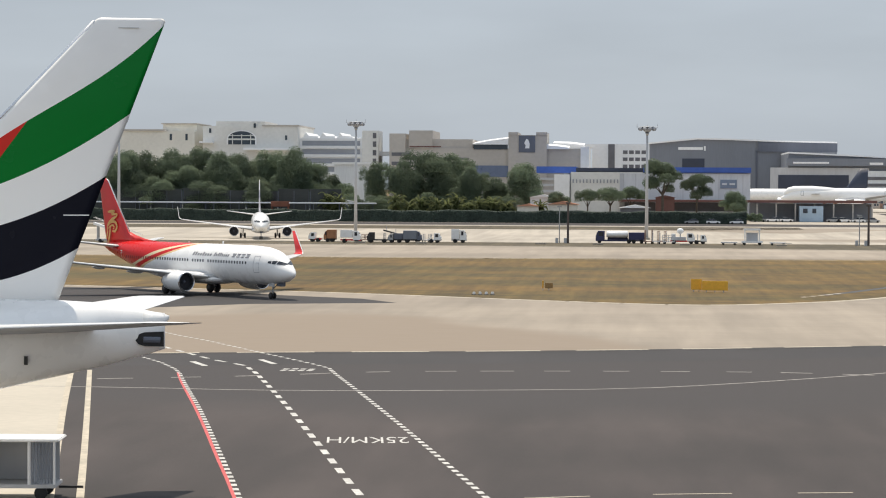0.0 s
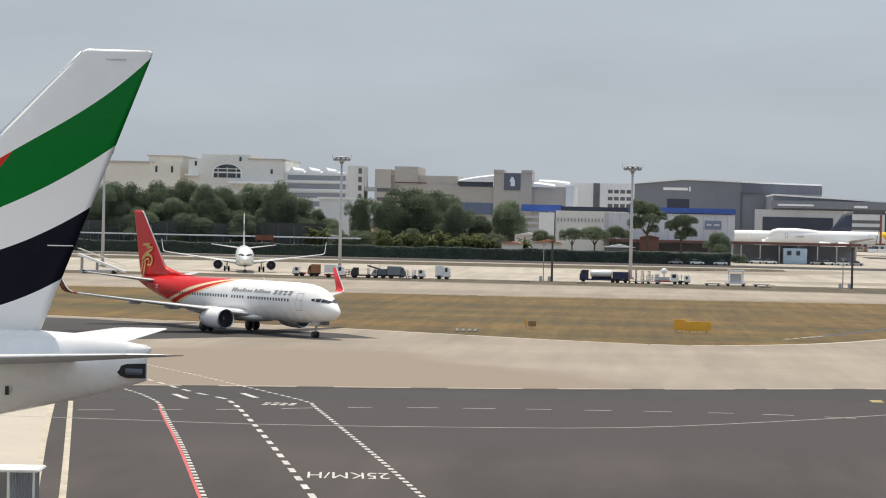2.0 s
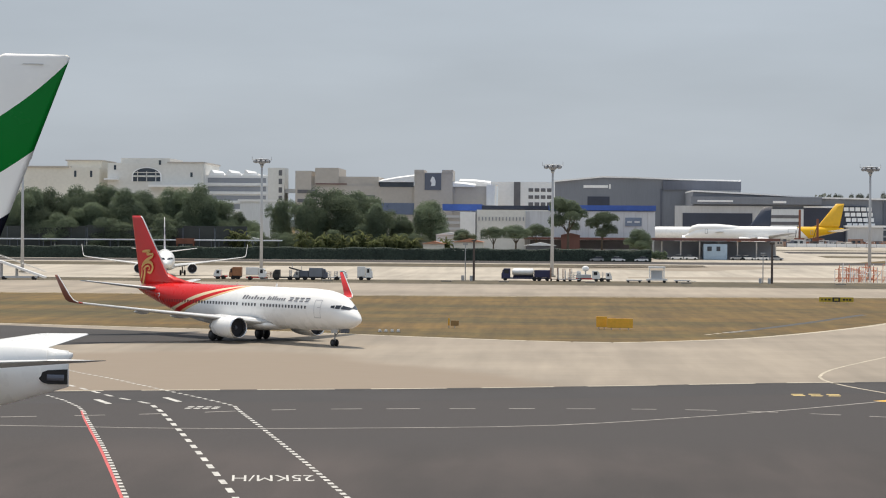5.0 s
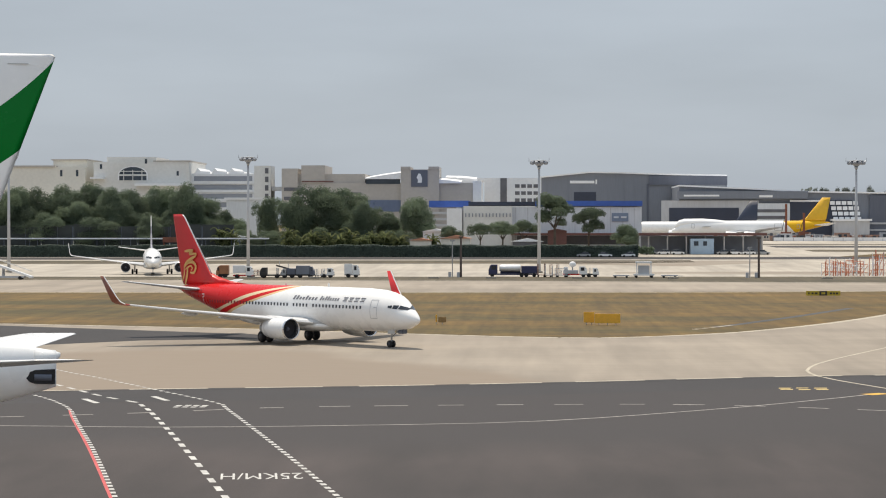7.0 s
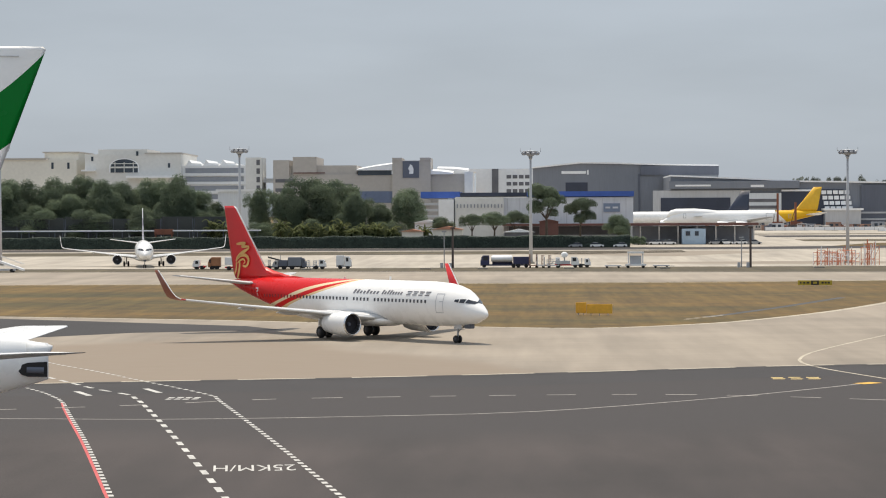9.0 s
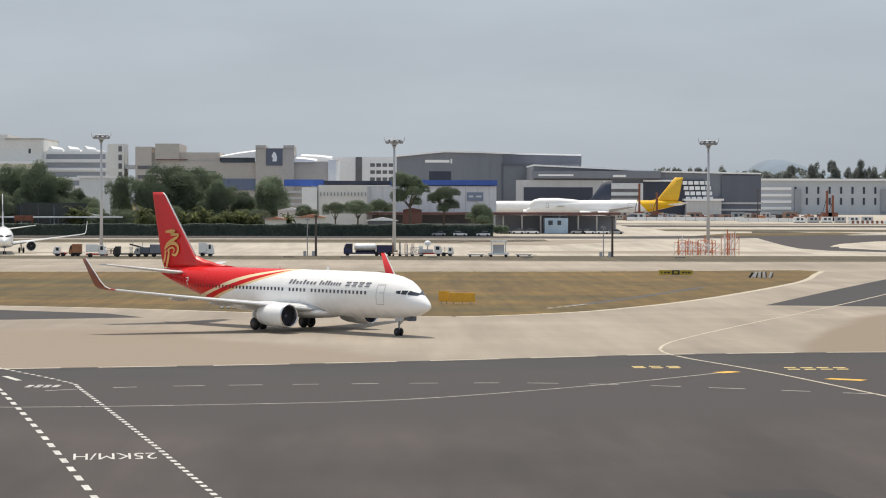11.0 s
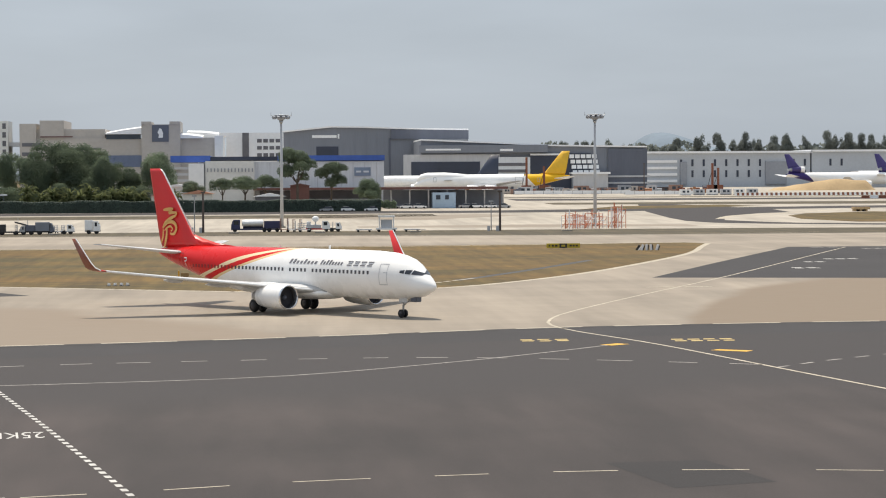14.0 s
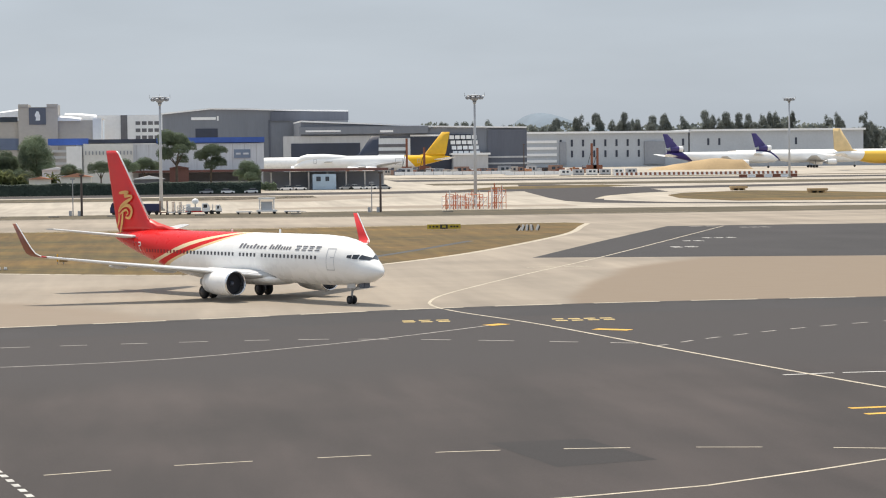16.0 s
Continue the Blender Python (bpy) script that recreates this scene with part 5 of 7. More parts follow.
for k in range(4):
    x = -17.6 + 0.66 * k
    root = thing("edge_marker", pose(x, 250.4 + 0.1 * k, 0.01), "small white edge marker beside the taxiway", "marker", "edge markers")
    part("cap", boxes((-0.16, 0.16, -0.13, 0.13, 0.02, 0.32), bevel=0.05), M["white"], root)
    part("foot", boxes((-0.28, 0.28, -0.2, 0.2, 0, 0.05)), M["sign_black"], root)
# striped marker boards leaning in a row
for k in range(5):
    root = thing("marker_board", pose(56.4 + 0.78 * k, 354.5, 0.01, 0, (34, 18, 4, -6, 20)[k], 0), "slanted black and white striped marker board", "marker board", "striped boards")
    part("board", boxes((-0.17, 0.17, -0.06, 0.06, 0.0, 0.95), bevel=0.02), M["sign_black" if k == 0 else "white"], root)
    part("stripe", boxes((0.19, 0.36, -0.05, 0.05, 0.0, 0.85)), M["white" if k == 0 else "sign_black"], root)


def barrier_frame(x, y, h, w, k):
    root = thing("works_barrier", pose(x, y, terrain(y), 0, 0, (k * 37) % 50 - 25), "orange-red and white painted tubular barrier frame", "barrier", "barrier frames")
    for j in range(3):
        lx = -w / 2 + w * j / 2
        part("post", rod(bmesh.new(), (lx, 0, 0), (lx, 0, h * (0.8 + 0.2 * ((k + j) % 3) / 2)), 0.08, 6), M["orange" if (k + j) % 2 else "roof_white"], root)
    for z in (0.25, 0.55, 0.8):
        part("rail", rod(bmesh.new(), (-w / 2, 0, h * z), (w / 2, 0, h * z), 0.06, 6), M["white" if z == 0.55 else "orange"], root)
    part("brace", rod(bmesh.new(), (-w / 2, 0, 0.1), (w / 2, 0, h * 0.75), 0.05, 6), M["orange"], root)


rnd = random.Random(9)
for k in range(20):
    barrier_frame(64.8 + 0.6 * k + (1.2 if k > 14 else 0), 503 + rnd.random() * 9, (3.0 if k < 15 else 4.6) + 1.3 * rnd.random(), 1.7, k)


# ---------------------------------------------------------------- ground vehicles on the far apron
def small_wheels(root, xs, r, w, half):
    for x in xs:
        for side in (1, -1):
            n = 12
            ring = lambda k, yy: [(x + r * k * math.cos(a), yy, r + r * k * math.sin(a)) for a in (2 * math.pi * i / n for i in range(n))]
            y0 = side * half
            part("wheel", loft([ring(0.6, y0 - w / 2), ring(1, y0 - w / 2), ring(1, y0 + w / 2), ring(0.6, y0 + w / 2)]), M["black"], root)


def truck(x, y, turn, label, cab, body, length, h, cab_len=1.8, kind="truck", chassis="sign_black", body_z=0.75, name="truck"):
    root = thing(name, pose(x, y, 0.006, 0, 0, turn), label, kind, "apron vehicles")
    part("chassis", boxes((-length / 2, length / 2, -0.9, 0.9, 0.45, 0.75), bevel=0.03), M[chassis], root)
    c0, c1 = length / 2 - cab_len, length / 2
    cb = part("cab", loft([[(px, sy * 1.05, pz) for sy, pz in ((-1, 0.6), (1, 0.6), (1, zt), (-1, zt))] for px, zt in ((c0, h * 0.92), (c1 - 0.5, h * 0.92), (c1, h * 0.55))], smooth=False), M[cab], root)
    part("windscreen", boxes((c1 - 0.42, c1 - 0.2, -0.95, 0.95, h * 0.56, h * 0.8)), M["dark"], cb)
    for side in (1, -1):
        part("side_window", boxes((c0 + 0.3, c1 - 0.6, side * 1.055 - 0.01, side * 1.055 + 0.01, h * 0.55, h * 0.84)), M["dark"], cb)
    if body:
        part("body", boxes((-length / 2, c0 - 0.12, -1.1, 1.1, body_z, h), bevel=0.06), M[body], root)
    small_wheels(root, (-length / 2 + 0.8, length / 2 - 0.8), 0.42, 0.3, 0.85)
    return root


truck(-68.6, 490, 180, "small white and red baggage tractor on the apron", "white", None, 2.8, 2.2, 1.5, "baggage tractor", "red", name="tractor")
truck(-65.4, 490, 180, "low trailer with an orange-brown box load", "orange_dull", "orange_dull", 2.6, 2.6, 0.6, "trailer", name="trailer")
truck(-60.1, 483, 0, "white service van with red sill", "white", "white", 4.2, 2.7, 1.5, "van", "red", 1.1, name="van")
truck(-54.6, 485, 180, "dark aircraft tug with open loader body", "sign_black", None, 4.4, 2.4, 1.5, "tug", name="tug")
t = truck(-50.9, 486, 180, "grey belt loader vehicle", "steel", "clad_dark", 3.2, 2.0, 1.2, "belt loader", name="loader")
truck(-47.3, 486, 0, "dark grey container dolly with a loaded container", "clad_dark", "clad", 3.8, 2.6, 0.8, "container dolly", name="dolly")
truck(-42.8, 488, 0, "small white baggage tractor with canopy", "white", None, 2.9, 2.2, 1.5, "baggage tractor", "clad_light", name="tractor")
truck(-37.7, 490, 0, "white box van with grey sill", "white", "white", 3.2, 2.9, 1.4, "van", "clad_light", 0.8, name="van")
# fuel tanker
tk = truck(-3.4, 495, 180, "dark navy fuel tanker with white tank and hose gear", "navy", None, 10.6, 2.9, 1.9, "fuel tanker", "navy", name="tanker")
n = 20
oval = lambda x, s: [(x, 1.15 * s * math.cos(a), 1.95 + 0.75 * s * math.sin(a)) for a in (2 * math.pi * k / n for k in range(n))]
part("tank", loft([oval(-1.6, 0.7), oval(-1.4, 1), oval(2.6, 1), oval(3.0, 0.8)]), M["white"], tk)
part("rear_cabinet", boxes((-5.2, -1.7, -1.15, 1.15, 0.8, 2.35), bevel=0.06), M["navy"], tk)
part("side_locker", boxes((-1.6, 2.8, -1.18, -0.95, 0.55, 1.2), bevel=0.03), M["navy"], tk)
small_wheels(tk, (-2.8, -1.8), 0.48, 0.35, 0.9)
# railed dollies, lift truck, mobile steps
def railed_dolly(x, y, turn, h, material, label):
    d = thing("dolly", pose(x, y, 0.006, 0, 0, turn), label, "baggage dolly", "railed dollies")
    part("deck", boxes((-1.3, 1.3, -0.8, 0.8, 0.4, 0.56), bevel=0.03), M[material], d)
    for px in (-1.25, 0.0, 1.25):
        for py in (-0.75, 0.75):
            part("post", boxes((px - 0.05, px + 0.05, py - 0.05, py + 0.05, 0.56, h)), M[material], d)
    for py in (-0.75, 0.75):
        for z in (0.95, (0.95 + h) / 2, h):
            part("rail", boxes((-1.3, 1.3, py - 0.04, py + 0.04, z - 0.08, z)), M[material], d)
    part("brace", rod(bmesh.new(), (-1.2, -0.8, 0.6), (1.2, -0.8, h - 0.1), 0.05, 6), M["steel"], d)
    part("drawbar", boxes((1.3, 2.0, -0.05, 0.05, 0.34, 0.42)), M["steel"], d)
    small_wheels(d, (-0.9, 0.9), 0.22, 0.15, 0.65)


for x, y, turn, h, m_ in ((2.6, 493.5, 84, 2.9, "canvas_pink"), (4.2, 492.5, 92, 2.4, "steel_pale"), (5.4, 494, 78, 2.7, "canvas_pink"), (6.8, 492.5, 0, 1.9, "clad_light"), (13.8, 496, 90, 2.0, "clad_light"), (-44.8, 492, 80, 1.8, "steel_pale"), (-52.8, 489, 85, 2.0, "clad_mid"), (-58.0, 491, 0, 1.6, "canvas_pink")):
    railed_dolly(x, y, turn, h, m_, "faded pinkish railed baggage dolly" if m_ == "canvas_pink" else "grey railed baggage dolly on the apron")
part("belt", loft([[(px, sy, pz + dz) for sy, dz in ((-0.45, 0), (0.45, 0), (0.45, 0.3), (-0.45, 0.3))] for px, pz in ((-2.6, 1.1), (2.6, 2.5))], smooth=False), M["sign_black"], t, "raised black conveyor belt")
for px in (-2.0, 0.0, 2.0):
    part("belt_rail", rod(bmesh.new(), (px, -0.5, 1.4 + (px + 2.6) * 0.27), (px, -0.5, 2.3 + (px + 2.6) * 0.27), 0.06, 6), M["steel_pale"], t)
lf = truck(9.8, 494, 0, "white service truck with red chassis and round white tank", "white", None, 5.2, 2.5, 1.7, "service truck", "red", name="truck")
bmx = bmesh.new()
bmesh.ops.create_uvsphere(bmx, u_segments=16, v_segments=10, radius=0.62, matrix=Matrix.Translation((-0.5, 0, 2.75)) @ Matrix.Diagonal((1.2, 0.9, 1.0, 1)))
for f in bmx.faces:
    f.smooth = True
part("tank", bmx, M["white"], lf)
part("equipment_box", boxes((-2.5, 0.7, -1.05, 1.05, 0.75, 1.5), bevel=0.05), M["clad_light"], lf)
part("mast", boxes((-0.62, -0.38, -0.12, 0.12, 1.5, 2.3)), M["steel"], lf)
part("pump_unit", boxes((-2.4, -1.5, -0.9, 0.9, 1.5, 2.2), bevel=0.05), M["white"], lf)
truck(13.4, 494, 0, "small white tractor with dark wheels", "white", None, 3.0, 2.1, 1.3, "tractor", "sign_black", name="tractor")
st = thing("service_stand", pose(24.2, 488, 0.006), "white covered work stand on wheels", "work stand", "apron vehicles")
part("platform", boxes((-2.2, 2.2, -1.2, 1.2, 0.5, 0.85), bevel=0.03), M["white"], st)
part("canopy", boxes((-1.75, 1.75, -1.3, 1.3, 3.1, 3.45), bevel=0.05), M["white"], st)
for px in (-1.5, 1.5):
    for py in (-1.0, 1.0):
        part("post", boxes((px - 0.08, px + 0.08, py - 0.08, py + 0.08, 0.85, 3.1)), M["white"], st)
part("cabinet", boxes((-1.2, 1.2, -0.6, 0.6, 0.85, 2.6), bevel=0.04), M["clad_light"], st)
small_wheels(st, (-1.6, 1.6), 0.3, 0.2, 0.9)
for x in (19.4, 29.6):
    d = thing("dolly", pose(x, 488, 0.006), "low empty white pallet dolly", "dolly", "pallet dollies")
    part("deck", boxes((-1.7, 1.7, -1.1, 1.1, 0.4, 0.62), bevel=0.03), M["clad_light"], d)
    part("drawbar", boxes((1.7, 2.9, -0.06, 0.06, 0.35, 0.45)), M["steel"], d)
    small_wheels(d, (-1.2, 1.2), 0.22, 0.15, 0.8)
# mobile boarding steps
for x, y, f in ((-107, 470, 1), (-133, 505, 1)):
    sp = thing("boarding_steps", pose(x, y, 0.006, 0, 0, 0), "white mobile boarding steps with handrails", "boarding steps")
    part("stair_flight", loft([[(-5, -0.9, 4.2), (-5, 0.9, 4.2), (-5, 0.9, 3.7), (-5, -0.9, 3.7)], [(5, -0.9, 0.7), (5, 0.9, 0.7), (5, 0.9, 0.3), (5, -0.9, 0.3)]], smooth=False), M["white"], sp)
    for side in (1, -1):
        part("handrail", rod(bmesh.new(), (-5, side * 0.9, 5.2), (5, side * 0.9, 1.7), 0.05, 6), M["steel"], sp)
    for px, z in ((-4.2, 3.4), (-1, 2.3)):
        part("support", boxes((px - 0.12, px + 0.12, -0.8, 0.8, 0.4, z)), M["steel"], sp)
    part("chassis", boxes((-4.6, 3.5, -0.9, 0.9, 0.4, 0.75)), M["clad_light"], sp)
    small_wheels(sp, (-3.6, 2.6), 0.38, 0.25, 0.8)

# ---------------------------------------------------------------- baggage carts beside the near tail
def covered_cart(x, y, turn):
    c = thing("baggage_cart", pose(x, y, 0.012, 0, 0, turn), "white covered baggage cart with grey curtain sides", "baggage cart", "baggage carts")
    part("deck", boxes((-1.6, 1.6, -0.85, 0.85, 0.42, 0.56), bevel=0.02), M["clad_light"], c)
    part("roof", boxes((-1.75, 1.75, -0.95, 0.95, 2.14, 2.24), bevel=0.04), M["roof_white"], c)
    part("end_wall", boxes((-1.64, -1.56, -0.85, 0.85, 0.56, 2.14), bevel=0.01), M["white"], c)
    part("divider", boxes((0.62, 0.7, -0.85, 0.85, 0.56, 2.14)), M["clad_light"], c)
    part("rear_curtain", boxes((-1.5, 1.5, 0.78, 0.82, 0.56, 2.14)), M["clad_light"], c)
    part("side_locker", boxes((-1.56, -0.95, -0.86, -0.2, 0.56, 2.1), bevel=0.02), M["white"], c)
    for px in (-0.9, 0.62, 1.56):
        part("post", boxes((px - 0.04, px + 0.04, -0.86, -0.78, 0.56, 2.14)), M["roof_white"], c)
    for k in range(7):
        part("curtain_fold", boxes((0.75 + 0.115 * k, 0.81 + 0.115 * k, -0.84, -0.81, 0.6, 2.12)), M["clad"], c)
    part("drawbar", boxes((1.6, 2.5, -0.05, 0.05, 0.34, 0.42)), M["black"], c)
    small_wheels(c, (-1.05, 1.05), 0.24, 0.16, 0.72)
    return c


covered_cart(-22.95, 83.9, 5)
tg = thing("baggage_tug", pose(-25.8, 86.3, 0.012, 0, 0, 8), "white baggage tug with open cab and headlamps", "baggage tug")
part("bonnet", boxes((-0.4, 1.2, -0.65, 0.65, 0.4, 1.15), bevel=0.12), M["white"], tg)
part("cab", boxes((-1.4, -0.3, -0.68, 0.68, 0.4, 1.0), bevel=0.05), M["white"], tg)
part("roof", boxes((-1.4, -0.2, -0.7, 0.7, 1.85, 1.93), bevel=0.03), M["roof_white"], tg)
for px in (-1.35, -0.28):
    for py in (-0.63, 0.63):
        part("post", boxes((px - 0.04, px + 0.04, py - 0.04, py + 0.04, 1.0, 1.85)), M["black"], tg)
small_wheels(tg, (-0.9, 0.7), 0.3, 0.2, 0.6)


# ---------------------------------------------------------------- plants
def leaf_cloud(lobes, count, size, seed, flat=0.6):
    """Leaves as small bent blades over and inside lobes (x, y, z, rx, rz)."""
    rnd = random.Random(seed)
    verts, faces = [], []
    vol = [l[3] * l[3] * l[4] for l in lobes]
    for _ in range(count):
        x, y, z, rx, rz = rnd.choices(lobes, vol)[0]
        d = Vector((rnd.gauss(0, 1), rnd.gauss(0, 1), rnd.gauss(0, 1))).normalized()
        if d.z < -0.5:
            d.z *= -0.6
        r = 0.62 + 0.43 * rnd.random()
        c = Vector((x + d.x * rx * r, y + d.y * rx * r, z + d.z * rz * r))
        n = (d + Vector((rnd.uniform(-1, 1), rnd.uniform(-1, 1), rnd.uniform(-0.4, 1))) * 0.7).normalized()
        u = n.orthogonal().normalized()
        u.rotate(Matrix.Rotation(rnd.uniform(0, 6.28), 3, n))
        v = n.cross(u) * flat
        s = size * rnd.uniform(0.6, 1.3)
        i = len(verts)
        verts += [c - u * s, c + v * s * 0.8 - n * s * 0.2, c + u * s, c - v * s * 0.8 - n * s * 0.2]
        faces += [(i, i + 1, i + 2), (i, i + 2, i + 3)]
    me = bpy.data.meshes.new("crown")
    me.from_pydata(verts, [], faces)
    return me


def limbs(bm, h, lobes, r0):
    rod(bm, (0, 0, 0), (0.15, 0.1, h), r0, 8, r0 * 0.6)
    for x, y, z, rx, rz in lobes:
        rod(bm, (0.15, 0.1, h * 0.85), (x * 0.7, y * 0.7, z), r0 * 0.45, 6, r0 * 0.12)
    return bm


def tree_model(seed, kind):
    """A tree of unit height (10) and width (10)."""
    rnd = random.Random(seed)
    if kind == "broad":
        lobes = [(rnd.uniform(-3.2, 3.2), rnd.uniform(-3, 3), rnd.uniform(3.2, 8.0), rnd.uniform(1.5, 2.4), rnd.uniform(1.2, 1.9)) for _ in range(12)] + [(0, 0, 5.5, 3.4, 3.0), (0.4, 0, 8.2, 1.8, 1.4)]
        return lobes, 3.0, 24000, 0.14
    if kind == "umbrella":
        lobes = [(rnd.uniform(-3.2, 3.2), rnd.uniform(-3, 3), rnd.uniform(6.2, 8.2), rnd.uniform(1.3, 2.0), rnd.uniform(0.9, 1.5)) for _ in range(9)] + [(0, 0, 7.8, 2.6, 1.8)]
        return lobes, 5.0, 15000, 0.13
    if kind == "open":
        lobes = [(2.6 * math.cos(k * 1.3) + rnd.uniform(-0.6, 0.6), 2.6 * math.sin(k * 1.3), 5.2 + 0.48 * k, rnd.uniform(1.2, 1.9), rnd.uniform(0.9, 1.4)) for k in range(8)] + [(0.3, 0, 8.0, 2.2, 1.4)]
        return lobes, 5.0, 13000, 0.15
    lobes = [(rnd.uniform(-1.6, 1.6) * (1 - k / 13), rnd.uniform(-1.6, 1.6), 1.6 + 0.72 * k, 2.9 * (1 - k / 18) * rnd.uniform(0.6, 1.3), 1.1) for k in range(11)]
    return lobes, 6.0, 9000, 0.21


MODELS = {}


def tree(kind, x, y, h, w, seed, label, leaf, name="tree", group="trees behind the hedge"):
    if (kind, seed) not in MODELS:
        lobes, th, count, size = tree_model(seed * 7 + len(kind), kind)
        crown = leaf_cloud(lobes, count, size, seed + 50)
        bm = limbs(bmesh.new(), th, lobes[:6], 0.32)
        trunk = bpy.data.meshes.new("trunk")
        bm.to_mesh(trunk)
        bm.free()
        trunk.materials.append(M["bark"])
        MODELS[kind, seed] = (crown, trunk)
    crown, trunk = MODELS[kind, seed]
    if not crown.materials:
        crown.materials.append(M[leaf])
    root = thing(name, pose(x, y, terrain(y) - 0.1), label, "tree", group)
    m = Matrix.Diagonal((w / 10, w / 10, h / 9.8, 1)) @ pose(0, 0, 0, 0, 0, (x * 53) % 360)
    share("trunk", trunk, root, m)
    share("crown", crown, root, m)


BROAD = [(-161.8, 715, 22.4, 12), (-156.1, 722, 22.4, 14), (-149.3, 729, 23.3, 16), (-142.4, 736, 23.7, 14), (-131.2, 720, 22.5, 15), (-125.2, 727, 21.6, 14), (-119, 734, 22.7, 14), (-107.5, 718, 23.9, 14.5),
         (-102.2, 725, 18.6, 12), (-96.8, 732, 15, 10), (-158.4, 716, 17.4, 14), (-142.6, 723, 17.5, 16), (-127.5, 730, 15.8, 16), (-114, 737, 14.9, 14), (-100.7, 721, 12.7, 15), (-93.5, 728, 12, 9),
         (-83.5, 735, 19.2, 10), (-72.8, 719, 19.6, 13), (-65.4, 726, 22.6, 19), (-58.8, 733, 22.2, 17), (-51.3, 717, 17.6, 11), (-34.9, 724, 19, 14.5), (-44.2, 731, 14.3, 12), (-171, 724, 21, 14), (-182, 720, 20, 15), (-135, 745, 21, 16), (-111, 744, 19, 14), (-151, 713, 14, 14), (-133, 712, 12.5, 14), (-118, 711, 13, 13), (31.5, 731, 10.1, 8.5)]
rnd = random.Random(12)
BROAD += [(x + rnd.uniform(-1, 1), 712 + rnd.uniform(0, 4), rnd.uniform(6, 10), rnd.uniform(8, 10)) for x in range(-90, -36, 5)]
BROAD += [(x + rnd.uniform(-2, 2), 717 + rnd.uniform(0, 5), rnd.uniform(13, 18.5), rnd.uniform(12, 15)) for x in range(-166, -98, 8)]
for i, (x, y, h, w) in enumerate(BROAD):
    tree("broad", x, y, h, w * 1.12, i % 5, "leafy dark green broadleaf tree behind the hedge", "leaf")
for i, (x, y, h, w) in enumerate([(8.0, 717, 19.6, 17), (18.6, 724, 15.8, 13)]):
    tree("open", x, y, h, w, i, "tall dark green tree with an open, gapped crown", "leaf")
UMBRELLA = [(-24.7, 712, 9.8, 9.5), (-15.3, 719, 10.6, 9.5), (-8.4, 726, 11.2, 11.5), (-1.9, 733, 11.5, 11)]
for i, (x, y, h, w) in enumerate(UMBRELLA):
    tree("umbrella", x, y, h, w, i % 3, "umbrella-crowned green tree with bare trunk", "leaf", group="umbrella trees")
rnd = random.Random(4)
CASUARINA = []
for x0, x1, low, high, step in ((203, 234, 29, 33, 5.0), (252, 277, 28, 31, 5.0), (287, 294, 33, 36, 4.5), (304, 368, 29, 37, 3.8), (378, 455, 30, 38, 3.8), (483, 503, 30, 37, 4.0), (515, 545, 26, 31, 5)):
    x = x0
    while x <= x1:
        CASUARINA.append((x + rnd.uniform(-1.2, 1.2), 1565 + rnd.uniform(0, 80), rnd.uniform(low, high), rnd.uniform(3.6, 5.2)))
        x += step * rnd.uniform(0.8, 1.3)
for i, (x, y, h, w) in enumerate(CASUARINA):
    tree("needle", x, y, h, w * 4.0, i % 4, "tall feathery casuarina tree in a far row", "leaf_grey", group="far casuarina row")


def far_woods():
    """The low uneven wood behind the far buildings."""
    rnd = random.Random(3)
    verts, faces = [], []
    for _ in range(34000):
        x = rnd.uniform(120, 900)
        y = rnd.uniform(1650, 1700)
        top = 26.5 + 3 * math.sin(x * 0.07) + 2.5 * math.sin(x * 0.19 + 1) + 2.0 * math.sin(x * 0.031)
        z = terrain(y) + rnd.uniform(0, top)
        s = rnd.uniform(0.8, 1.9)
        a, b = rnd.uniform(0, 6.28), rnd.uniform(-0.5, 0.5)
        u = Vector((math.cos(a), math.sin(a), b)) * s
        v = Vector((-math.sin(a) * 0.3, math.cos(a) * 0.3, 1)) * s * 0.8
        i = len(verts)
        c = Vector((x, y, z))
        verts += [c - u, c + v, c + u, c - v]
        faces.append((i, i + 1, i + 2, i + 3))
    me = bpy.data.meshes.new("far_woods")
    me.from_pydata(verts, [], faces)
    me.materials.append(M["leaf_grey"])
    tagged(new("far_woods", me), "distant grey-green belt of trees", "wood", "", "stuff")


far_woods()


